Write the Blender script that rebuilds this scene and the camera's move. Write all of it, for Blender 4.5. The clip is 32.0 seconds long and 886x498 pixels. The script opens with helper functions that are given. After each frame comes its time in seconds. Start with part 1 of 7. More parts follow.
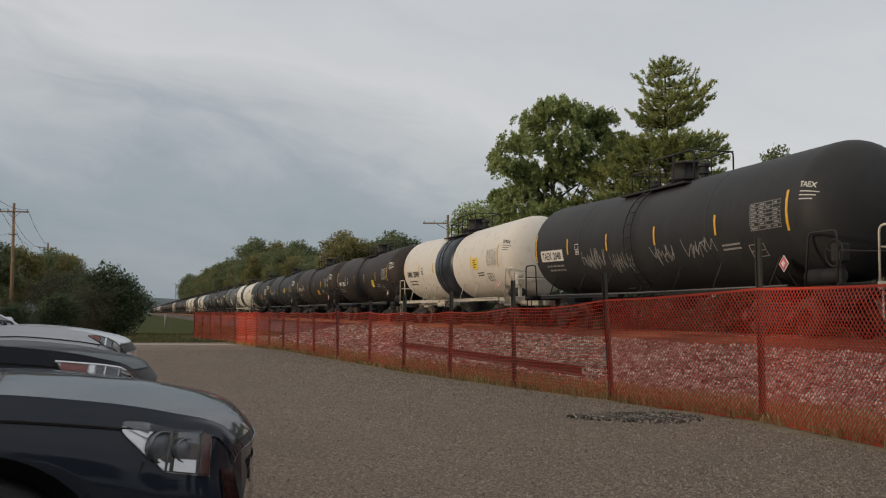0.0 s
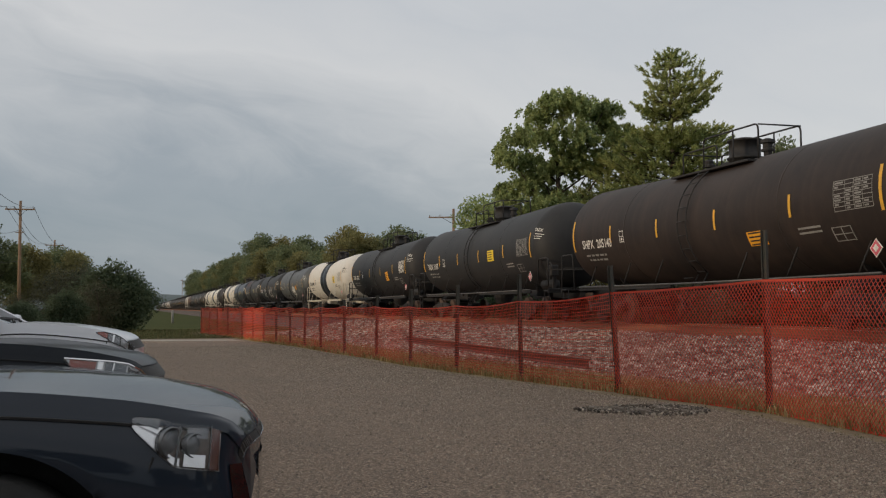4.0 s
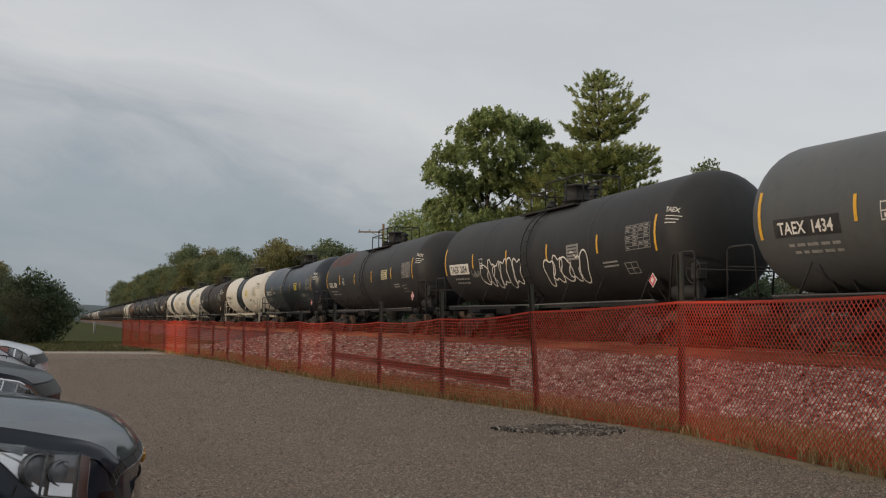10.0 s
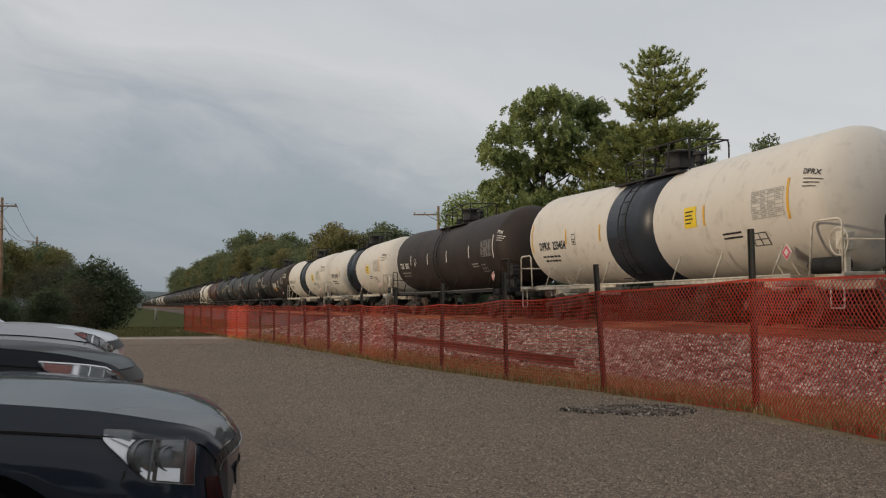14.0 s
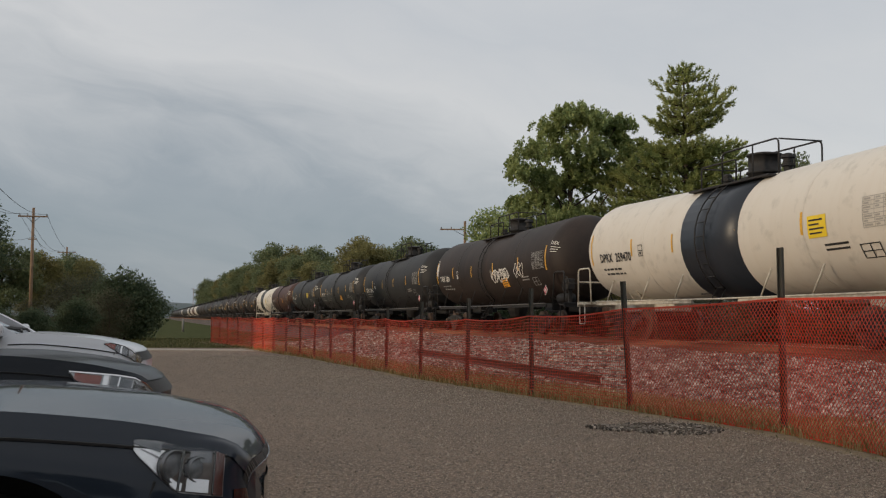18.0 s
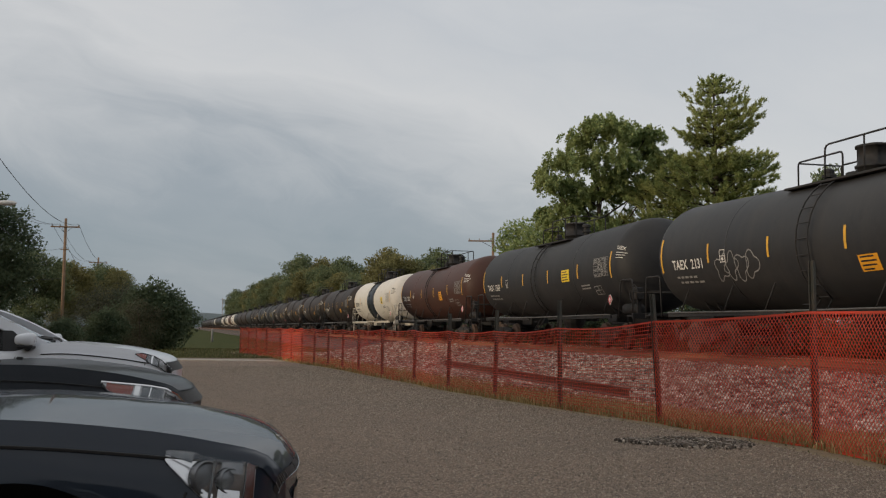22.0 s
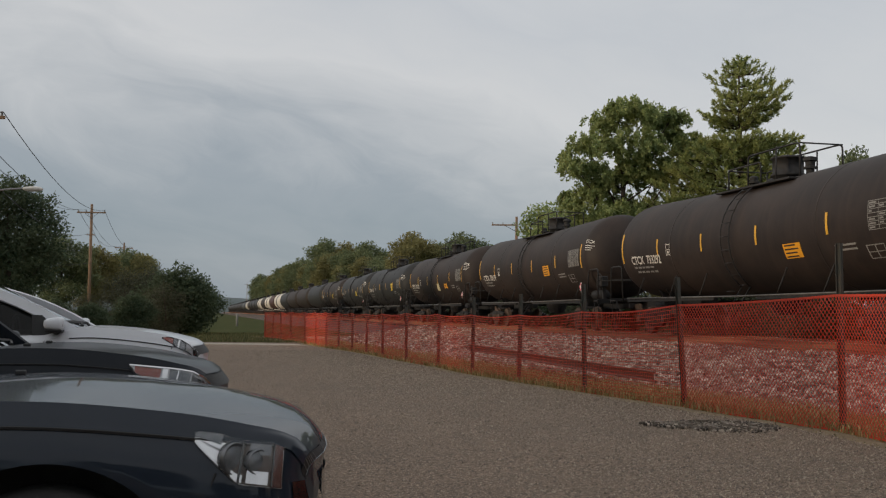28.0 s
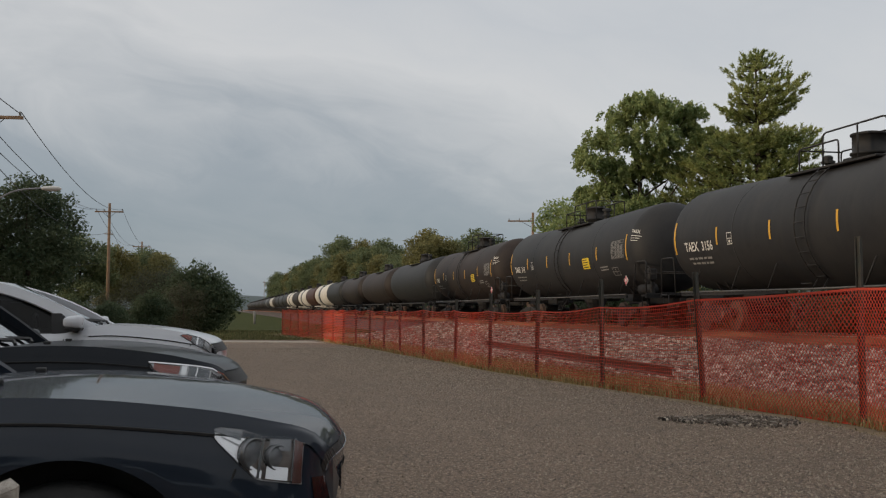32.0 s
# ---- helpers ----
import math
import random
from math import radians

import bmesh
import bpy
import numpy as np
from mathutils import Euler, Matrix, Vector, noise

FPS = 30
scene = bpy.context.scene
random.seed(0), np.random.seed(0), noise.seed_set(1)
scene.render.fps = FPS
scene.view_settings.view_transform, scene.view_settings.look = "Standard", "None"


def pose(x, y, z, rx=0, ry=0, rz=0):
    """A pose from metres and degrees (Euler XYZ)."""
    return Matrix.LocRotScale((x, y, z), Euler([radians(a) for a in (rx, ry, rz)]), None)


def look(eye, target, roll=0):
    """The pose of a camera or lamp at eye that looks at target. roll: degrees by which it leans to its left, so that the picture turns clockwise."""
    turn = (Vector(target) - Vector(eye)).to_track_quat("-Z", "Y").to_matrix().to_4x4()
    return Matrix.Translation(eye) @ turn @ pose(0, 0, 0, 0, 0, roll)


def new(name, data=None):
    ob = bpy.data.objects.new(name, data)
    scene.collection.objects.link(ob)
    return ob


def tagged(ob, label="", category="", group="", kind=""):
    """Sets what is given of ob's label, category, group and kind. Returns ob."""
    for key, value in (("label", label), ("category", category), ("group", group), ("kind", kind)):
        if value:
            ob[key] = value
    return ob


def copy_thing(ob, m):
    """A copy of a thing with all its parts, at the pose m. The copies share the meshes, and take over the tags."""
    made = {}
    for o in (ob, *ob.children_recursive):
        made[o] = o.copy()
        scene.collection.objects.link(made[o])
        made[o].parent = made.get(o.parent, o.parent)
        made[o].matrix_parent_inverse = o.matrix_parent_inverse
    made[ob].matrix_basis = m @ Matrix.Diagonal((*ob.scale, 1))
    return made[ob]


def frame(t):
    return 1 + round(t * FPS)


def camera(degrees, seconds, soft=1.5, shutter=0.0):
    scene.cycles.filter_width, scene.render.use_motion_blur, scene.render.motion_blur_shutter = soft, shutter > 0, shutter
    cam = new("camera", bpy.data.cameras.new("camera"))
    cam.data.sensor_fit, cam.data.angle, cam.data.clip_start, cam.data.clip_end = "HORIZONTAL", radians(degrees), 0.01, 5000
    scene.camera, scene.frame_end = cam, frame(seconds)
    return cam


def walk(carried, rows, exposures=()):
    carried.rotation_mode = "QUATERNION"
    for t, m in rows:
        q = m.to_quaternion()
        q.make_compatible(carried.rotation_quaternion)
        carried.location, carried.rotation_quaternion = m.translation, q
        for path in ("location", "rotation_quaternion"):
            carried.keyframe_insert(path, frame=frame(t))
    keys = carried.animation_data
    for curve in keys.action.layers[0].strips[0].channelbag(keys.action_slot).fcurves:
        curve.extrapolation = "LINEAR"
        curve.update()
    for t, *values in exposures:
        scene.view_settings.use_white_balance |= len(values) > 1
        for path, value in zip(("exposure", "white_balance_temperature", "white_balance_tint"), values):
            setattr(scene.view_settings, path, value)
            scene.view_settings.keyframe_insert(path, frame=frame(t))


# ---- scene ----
cam = camera(46.0, 32.0, soft=1.2)
PATH = [  # seconds, x, y, z, yaw, pitch, roll
    (0, 0.000, -0.000, 1.100, -16.40, 3.52, 0.20),
    (0.5, 0.003, -0.002, 1.099, -16.42, 3.52, 0.06),
    (1, 0.003, -0.006, 1.101, -16.40, 3.48, -0.10),
    (1.5, 0.003, -0.014, 1.101, -16.34, 3.36, -0.25),
    (2, 0.002, -0.005, 1.102, -16.36, 3.24, -0.20),
    (2.5, 0.003, -0.011, 1.103, -16.42, 3.21, -0.16),
    (3, 0.002, 0.000, 1.100, -16.33, 3.19, -0.16),
    (3.5, -0.005, -0.020, 1.101, -16.13, 3.17, -0.26),
    (5.5, 0.001, -0.011, 1.103, -16.01, 3.25, -0.25),
    (6, 0.001, -0.023, 1.101, -16.05, 3.19, -0.46),
    (6.5, 0.002, -0.015, 1.104, -16.07, 3.17, -0.47),
    (7, 0.001, -0.018, 1.103, -16.16, 3.19, -0.48),
    (7.5, 0.004, -0.014, 1.102, -16.10, 3.24, -0.45),
    (8, 0.002, -0.002, 1.104, -16.24, 3.45, -0.44),
    (8.5, 0.005, -0.017, 1.110, -16.38, 3.90, -0.39),
    (9, 0.076, -0.010, 1.128, -16.99, 4.59, 0.09),
    (9.5, 0.172, -0.036, 1.131, -18.54, 4.81, 0.11),
    (10, 0.144, -0.000, 1.132, -19.87, 4.03, 0.52),
    (10.5, 0.045, 0.055, 1.138, -20.83, 3.48, 1.71),
    (11, 0.025, 0.152, 1.156, -19.24, 3.98, 3.00),
    (11.5, 0.111, 0.132, 1.162, -17.96, 4.27, 2.20),
    (12, 0.187, 0.058, 1.166, -17.49, 4.72, 0.34),
    (12.5, 0.139, 0.106, 1.157, -17.45, 3.87, -1.00),
    (13, 0.063, 0.103, 1.130, -17.41, 2.29, -1.07),
    (13.5, 0.026, 0.078, 1.134, -17.54, 2.86, -0.53),
    (14, 0.028, 0.099, 1.129, -16.91, 3.03, -0.25),
    (14.5, 0.022, 0.100, 1.129, -16.55, 3.23, 0.13),
    (16.5, 0.017, 0.087, 1.131, -16.28, 3.61, 0.62),
    (17, 0.019, 0.089, 1.130, -16.16, 3.72, 0.63),
    (17.5, 0.016, 0.097, 1.130, -15.84, 3.75, 0.58),
    (18, 0.015, 0.090, 1.131, -15.47, 3.84, 0.49),
    (18.5, 0.015, 0.097, 1.130, -15.03, 3.99, 0.58),
    (19, 0.012, 0.092, 1.131, -14.83, 4.12, 0.60),
    (19.5, 0.011, 0.100, 1.131, -14.59, 4.25, 0.59),
    (20, 0.011, 0.093, 1.130, -14.34, 4.34, 0.45),
    (20.5, 0.008, 0.082, 1.133, -14.02, 4.42, 0.38),
    (21, 0.009, 0.091, 1.132, -13.91, 4.38, 0.53),
    (21.5, 0.006, 0.089, 1.133, -13.94, 4.35, 0.65),
    (22, 0.007, 0.087, 1.135, -13.92, 4.45, 0.79),
    (22.5, 0.007, 0.096, 1.134, -13.92, 4.35, 0.77),
    (23, 0.007, 0.098, 1.132, -13.82, 4.26, 0.65),
    (23.5, 0.003, 0.084, 1.133, -13.64, 4.21, 0.55),
    (24, 0.005, 0.087, 1.132, -13.50, 4.14, 0.43),
    (24.5, 0.003, 0.086, 1.133, -13.40, 4.01, 0.44),
    (26.5, 0.002, 0.086, 1.134, -13.11, 4.14, 0.87),
    (27, -0.002, 0.084, 1.132, -12.95, 4.08, 0.81),
    (27.5, 0.000, 0.091, 1.131, -12.84, 3.80, 0.77),
    (28, -0.002, 0.085, 1.130, -12.65, 3.57, 0.69),
    (28.5, -0.001, 0.091, 1.128, -12.50, 3.47, 0.55),
    (29, -0.002, 0.098, 1.128, -12.35, 3.45, 0.45),
    (29.5, -0.004, 0.097, 1.128, -12.26, 3.40, 0.52),
    (30, -0.002, 0.098, 1.126, -12.29, 3.32, 0.58),
    (30.5, -0.001, 0.093, 1.125, -12.21, 3.34, 0.52),
    (31, -0.005, 0.098, 1.126, -12.06, 3.39, 0.44),
    (31.5, -0.001, 0.103, 1.125, -11.97, 3.33, 0.33),
    (32, -0.005, 0.094, 1.124, -11.75, 3.38, 0.34),
]

walk(cam, [(t, pose(x, y, z) @ Euler((0, 0, radians(yaw))).to_matrix().to_4x4() @ pose(0, 0, 0, 90 + pitch) @ pose(0, 0, 0, 0, 0, roll))
           for t, x, y, z, yaw, pitch, roll in PATH])

# ---- world and sun ----
SUN_EL, SUN_AZ = radians(11), radians(-97)      # azimuth clockwise from +y: low in the west
world = bpy.data.worlds.new("overcast_sky")
scene.world = world
world.use_nodes = True


class Nodes:
    """A short hand for node trees."""

    def __init__(self, tree):
        self.tree = tree

    def add(self, kind, inputs=None):
        n = self.tree.nodes.new(kind)
        self.fill(n, inputs)
        return n

    def fill(self, n, inputs):
        for k, v in (inputs or {}).items():
            if isinstance(v, bpy.types.NodeSocket):
                self.tree.links.new(v, n.inputs[k])
            else:
                n.inputs[k].default_value = v

    def math(self, op, a, b=0.0, c=0.0):
        n = self.add("ShaderNodeMath", {0: a, 1: b, 2: c})
        n.operation = op
        return n.outputs[0]

    def ramp(self, fac, stops, interpolation="LINEAR"):
        n = self.add("ShaderNodeValToRGB", {0: fac})
        n.color_ramp.interpolation = interpolation
        while len(n.color_ramp.elements) < len(stops):
            n.color_ramp.elements.new(0.5)
        for e, (p, c) in zip(n.color_ramp.elements, stops):
            e.position, e.color = p, (*c, 1) if len(c) == 3 else c
        return n.outputs[0]

    def mix(self, fac, a, b, blend="MIX"):
        n = self.add("ShaderNodeMix", {0: fac})
        n.data_type, n.blend_type = "RGBA", blend
        for k, v in ((6, a), (7, b)):
            if isinstance(v, bpy.types.NodeSocket):
                self.tree.links.new(v, n.inputs[k])
            else:
                n.inputs[k].default_value = (*v, 1)
        return n.outputs[2]

    def noise(self, vec, scale, detail=4.0, rough=0.55, out=0):
        ins = {"Scale": scale, "Detail": detail, "Roughness": rough}
        if vec is not None:
            ins["Vector"] = vec
        return self.add("ShaderNodeTexNoise", ins).outputs[out]


def make_world():
    t = world.node_tree
    t.nodes.clear()
    n = Nodes(t)
    way = n.add("ShaderNodeTexCoord").outputs["Generated"]
    s = n.add("ShaderNodeSeparateXYZ", {0: way})
    up = n.math("MAXIMUM", s.outputs[2], 0.0)
    side = n.math("MINIMUM", n.math("MAXIMUM", s.outputs[0], -0.45), 0.75)
    tilt = n.math("ADD", up, n.math("MULTIPLY", side, 0.18))        # the cloud deck hangs lower to the east
    uv = n.add("ShaderNodeCombineXYZ", {0: n.math("MULTIPLY", s.outputs[0], 2.6), 1: n.math("MULTIPLY", tilt, 5.6), 2: n.math("MULTIPLY", s.outputs[1], 2.6)}).outputs[0]
    warp = n.noise(uv, 1.3, 3.0, 0.5, 1)
    bent = n.add("ShaderNodeVectorMath", {0: uv, 1: n.add("ShaderNodeVectorMath", {0: warp, 1: (1.0, 1.0, 0.6)}).outputs[0]})
    bent.inputs[1].links[0].from_node.operation = "MULTIPLY"
    cloud = n.noise(bent.outputs[0], 1.15, 4.0, 0.5)
    wisp = n.noise(n.add("ShaderNodeMapping", {0: bent.outputs[0], 3: (1.0, 1.7, 1.0)}).outputs[0], 2.2, 7.0, 0.66)
    deck = n.math("ADD", n.math("MULTIPLY", tilt, 1.85), n.math("ADD", n.math("MULTIPLY", n.math("SUBTRACT", cloud, 0.5), 0.56), n.math("MULTIPLY", n.math("SUBTRACT", wisp, 0.5), 0.22)))
    tone = n.ramp(deck, [(0.0, (0.365, 0.405, 0.44)), (0.10, (0.285, 0.335, 0.385)), (0.22, (0.345, 0.385, 0.43)), (0.33, (0.515, 0.535, 0.56)), (0.47, (0.66, 0.665, 0.675)), (0.68, (0.585, 0.605, 0.635)), (0.85, (0.66, 0.67, 0.685)), (1.0, (0.72, 0.73, 0.74))])
    sky = n.add("ShaderNodeTexSky")
    sky.sky_type, sky.sun_disc, sky.sun_elevation, sky.sun_rotation = "NISHITA", False, SUN_EL, SUN_AZ
    blue = n.mix(1.0, sky.outputs[0], (0.10, 0.10, 0.10), "MULTIPLY")
    both = n.mix(0.88, blue, tone)
    bg = n.add("ShaderNodeBackground", {0: both, 1: 1.0})
    out = n.add("ShaderNodeOutputWorld", {0: bg.outputs[0]})


make_world()
sun = new("sun", bpy.data.lights.new("sun", "SUN"))
sun.data.energy, sun.data.angle, sun.data.color = 1.65, radians(4.0), (1.0, 0.80, 0.56)
sun_way = Vector((math.sin(SUN_AZ) * math.cos(SUN_EL), math.cos(SUN_AZ) * math.cos(SUN_EL), math.sin(SUN_EL)))
sun.matrix_world = look(sun_way * 100, (0, 0, 0))
scene.view_settings.exposure = 0.0


# ---- materials ----
def material(name, base, rough=0.7, metal=0.0, spots=(), bump=0.0, bump_scale=40.0, coat=0.0, vary=0.0, coords="Object", spec=0.5):
    """A surface: base colour, then layers of stains (colour, scale, from, to, strength) and a fine relief."""
    m = bpy.data.materials.new(name)
    m.use_nodes = True
    n = Nodes(m.node_tree)
    p = m.node_tree.nodes["Principled BSDF"]
    vec = n.add("ShaderNodeTexCoord").outputs[coords]
    col = None
    for colour, scale, a, b, strength in spots:
        v = vec
        if isinstance(scale, tuple):
            v = n.add("ShaderNodeMapping", {0: vec, 3: scale}).outputs[0]
            scale = 1.0
        f = n.noise(v, scale, 6.0, 0.6)
        f = n.add("ShaderNodeMapRange", {0: f, 1: a, 2: b, 3: 0.0, 4: strength}).outputs[0]
        col = n.mix(f, base if col is None else col, colour)
    if vary:
        r = n.add("ShaderNodeObjectInfo").outputs["Random"]
        k = n.math("ADD", n.math("MULTIPLY", r, vary * 2), 1 - vary)
        grey = n.add("ShaderNodeCombineXYZ", {0: k, 1: k, 2: k}).outputs[0]
        col = n.mix(1.0, base if col is None else col, grey, "MULTIPLY")
    if col is None:
        p.inputs["Base Color"].default_value = (*base, 1)
    else:
        m.node_tree.links.new(col, p.inputs["Base Color"])
    p.inputs["Roughness"].default_value, p.inputs["Metallic"].default_value = rough, metal
    p.inputs["Coat Weight"].default_value = coat
    p.inputs["Specular IOR Level"].default_value = spec
    if bump:
        h = n.noise(vec, bump_scale, 5.0, 0.6)
        b = n.add("ShaderNodeBump", {"Height": h, "Strength": bump, "Distance": 0.02})
        m.node_tree.links.new(b.outputs[0], p.inputs["Normal"])
    return m


M = {}


def paint(name, base, grime, streak=0.5, rough=0.45):
    """Tank paint: rain streaks down the sides, road grime in patches."""
    M[name] = material(name, base, rough, 0, [(grime, 0.55, 0.42, 0.75, streak), (grime, (0.9, 5.0, 0.25), 0.48, 0.75, streak * 0.8), (tuple(c * 0.45 for c in base), 2.6, 0.55, 0.8, 0.5)], 0.08, 18.0, spec=0.3 if sum(base) < 0.2 else 0.4)


paint("black_paint", (0.0235, 0.0242, 0.0268), (0.046, 0.043, 0.040), 0.5, 0.6)
paint("blue_black_paint", (0.024, 0.030, 0.042), (0.050, 0.054, 0.062), 0.35, 0.36)
paint("charcoal_paint", (0.027, 0.028, 0.031), (0.050, 0.046, 0.042), 0.5, 0.55)
paint("brown_black_paint", (0.0235, 0.018, 0.0165), (0.056, 0.038, 0.030), 0.6, 0.62)
paint("rust_brown_paint", (0.070, 0.028, 0.019), (0.045, 0.026, 0.020), 0.6, 0.55)
paint("grey_paint", (0.074, 0.081, 0.088), (0.102, 0.096, 0.088), 0.5, 0.52)
paint("white_paint", (0.64, 0.605, 0.55), (0.53, 0.465, 0.385), 0.28, 0.55)
paint("dirty_white_paint", (0.52, 0.50, 0.46), (0.30, 0.24, 0.18), 0.6, 0.55)
M["mark_yellow"] = material("mark_yellow", (0.72, 0.40, 0.04), 0.45, spots=[((0.30, 0.18, 0.05), 9.0, 0.45, 0.8, 0.6)])
M["mark_white"] = material("mark_white", (0.68, 0.66, 0.62), 0.6, spots=[((0.30, 0.28, 0.25), 7.0, 0.48, 0.8, 0.6)])
M["mark_black"] = material("mark_black", (0.02, 0.02, 0.022), 0.6, spots=[((0.12, 0.11, 0.10), 7.0, 0.5, 0.85, 0.5)])
M["mark_orange"] = material("mark_orange", (0.80, 0.36, 0.02), 0.5, spots=[((0.5, 0.2, 0.02), 6.0, 0.5, 0.8, 0.5)])
M["mark_lemon"] = material("mark_lemon", (0.80, 0.58, 0.03), 0.5, spots=[((0.5, 0.34, 0.04), 6.0, 0.5, 0.8, 0.5)])
M["mark_faded"] = material("mark_faded", (0.26, 0.255, 0.245), 0.65, spots=[((0.10, 0.095, 0.09), 7.0, 0.46, 0.75, 0.7)])
M["mark_grey"] = material("mark_grey", (0.40, 0.385, 0.36), 0.65, spots=[((0.28, 0.26, 0.24), 7.0, 0.46, 0.75, 0.7)])
M["rust_patch"] = material("rust_patch", (0.10, 0.034, 0.022), 0.6, 0, [((0.022, 0.023, 0.026), 1.1, 0.45, 0.62, 1.0), ((0.03, 0.024, 0.022), 6.0, 0.45, 0.7, 0.8)], 0.08, 18.0, spec=0.3)
M["mark_pale"] = material("mark_pale", (0.56, 0.50, 0.30), 0.6, spots=[((0.30, 0.26, 0.16), 7.0, 0.46, 0.75, 0.7)])
M["placard_red"] = material("placard_red", (0.58, 0.09, 0.13), 0.5, 0, [((0.42, 0.22, 0.24), 9.0, 0.45, 0.7, 0.6)])
M["underframe_black"] = material("underframe_black", (0.016, 0.016, 0.017), 0.75, 0, [((0.045, 0.034, 0.028), 3.0, 0.45, 0.8, 0.7)], 0.2, 25)
M["underframe_white"] = material("underframe_white", (0.62, 0.58, 0.50), 0.6, 0, [((0.22, 0.17, 0.12), 4.0, 0.42, 0.75, 0.8)], 0.1, 25)
# the sky's sheen along a dark sill, put into a lighter grey
M["pipe_grey"] = material("pipe_grey", (0.13, 0.125, 0.12), 0.5, 0, [((0.06, 0.05, 0.045), 4.0, 0.45, 0.7, 0.7)])
M["wheel_steel"] = material("wheel_steel", (0.13, 0.085, 0.06), 0.6, 0.4, [((0.06, 0.045, 0.04), 5.0, 0.4, 0.7, 0.8)], 0.1, 30)
M["rail_rust"] = material("rail_rust", (0.33, 0.145, 0.08), 0.85, 0.0, [((0.20, 0.09, 0.05), 5.0, 0.4, 0.7, 0.7), ((0.40, 0.20, 0.11), 14.0, 0.5, 0.75, 0.5)], 0.3, 60)
M["rail_dark"] = material("rail_dark", (0.17, 0.075, 0.05), 0.85, 0.0, [((0.10, 0.05, 0.04), 5.0, 0.4, 0.7, 0.7), ((0.24, 0.12, 0.08), 14.0, 0.5, 0.75, 0.5)], 0.3, 60)
M["rail_head"] = material("rail_head", (0.45, 0.44, 0.42), 0.3, 0.9, [((0.3, 0.26, 0.22), 5.0, 0.4, 0.7, 0.5)])
M["tie_wood"] = material("tie_wood", (0.075, 0.055, 0.042), 0.9, 0, [((0.14, 0.12, 0.10), (1, 14, 14), 0.4, 0.7, 0.8)], 0.5, 30, vary=0.3)
M["stone"] = material("stone", (0.40, 0.29, 0.27), 0.9, 0, [((0.22, 0.16, 0.15), 1.7, 0.4, 0.65, 0.8), ((0.52, 0.44, 0.42), 9.0, 0.5, 0.7, 0.8)], 0.5, 50)
# near-black base and dark spots: shade in the gaps between stones, as colour
M["ballast"] = material("ballast", (0.085, 0.062, 0.053), 0.95, 0, [((0.05, 0.038, 0.034), 16.0, 0.42, 0.6, 0.9), ((0.36, 0.28, 0.25), 22.0, 0.57, 0.66, 0.8)], 1.0, 24)
M["asphalt"] = material("asphalt", (0.225, 0.152, 0.104), 0.93, 0, [((0.113, 0.084, 0.062), 0.30, 0.45, 0.7, 0.5), ((0.292, 0.212, 0.144), (0.9, 0.12, 1), 0.5, 0.75, 0.45), ((0.108, 0.081, 0.059), (2.2, 0.5, 1), 0.56, 0.72, 0.45), ((0.070, 0.051, 0.039), 30.0, 0.46, 0.56, 0.85), ((0.508, 0.384, 0.270), 42.0, 0.54, 0.62, 0.8), ((0.059, 0.044, 0.034), 75.0, 0.52, 0.60, 0.7), ((0.540, 0.414, 0.297), 90.0, 0.56, 0.63, 0.7)], 1.0, 60)
M["rubble_bed"] = material("rubble_bed", (0.075, 0.064, 0.054), 0.95, 0, [((0.03, 0.027, 0.024), 22.0, 0.42, 0.58, 0.9), ((0.22, 0.19, 0.16), 40.0, 0.56, 0.66, 0.8)], 1.0, 40)
M["concrete"] = material("concrete", (0.36, 0.32, 0.27), 0.9, 0, [((0.22, 0.19, 0.16), 3.0, 0.4, 0.7, 0.7)], 0.3, 40)
M["soil"] = material("soil", (0.24, 0.175, 0.10), 0.95, 0, [((0.14, 0.10, 0.06), 4.0, 0.4, 0.65, 0.8), ((0.30, 0.24, 0.14), 22.0, 0.45, 0.7, 0.8)], 0.8, 40)
M["meadow"] = material("meadow", (0.055, 0.066, 0.020), 0.95, 0, [((0.085, 0.080, 0.032), 0.5, 0.42, 0.66, 0.8), ((0.032, 0.040, 0.014), 6.0, 0.45, 0.7, 0.8)], 0.8, 12, spec=0.05)
# distance haze is mixed into the hills' blue-grey base
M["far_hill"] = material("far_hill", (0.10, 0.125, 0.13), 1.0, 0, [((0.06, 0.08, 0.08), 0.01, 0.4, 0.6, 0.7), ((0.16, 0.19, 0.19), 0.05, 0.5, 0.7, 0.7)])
M["dry_grass"] = material("dry_grass", (0.36, 0.25, 0.11), 0.9, 0, [((0.22, 0.19, 0.07), 1.2, 0.42, 0.66, 0.8)])
M["green_grass"] = material("green_grass", (0.10, 0.13, 0.035), 0.9, 0, [((0.22, 0.19, 0.07), 0.7, 0.42, 0.66, 0.8)])
M["post_steel"] = material("post_steel", (0.055, 0.060, 0.052), 0.75, 0.1, [((0.12, 0.075, 0.05), 6.0, 0.45, 0.7, 0.7)], 0.15, 40)
M["fence_orange"] = material("fence_orange", (0.66, 0.048, 0.016), 0.5, 0, [((0.58, 0.085, 0.035), 1.2, 0.4, 0.7, 0.6)])
M["pole_wood"] = material("pole_wood", (0.26, 0.16, 0.095), 0.9, 0, [((0.12, 0.08, 0.055), (6, 6, 0.5), 0.4, 0.7, 0.8), ((0.34, 0.25, 0.17), 2.0, 0.5, 0.7, 0.6)], 0.4, 30)
M["grey_wood"] = material("grey_wood", (0.40, 0.36, 0.31), 0.9, 0, [((0.24, 0.21, 0.18), (40, 40, 2), 0.4, 0.62, 0.85)], 0.6, 50)
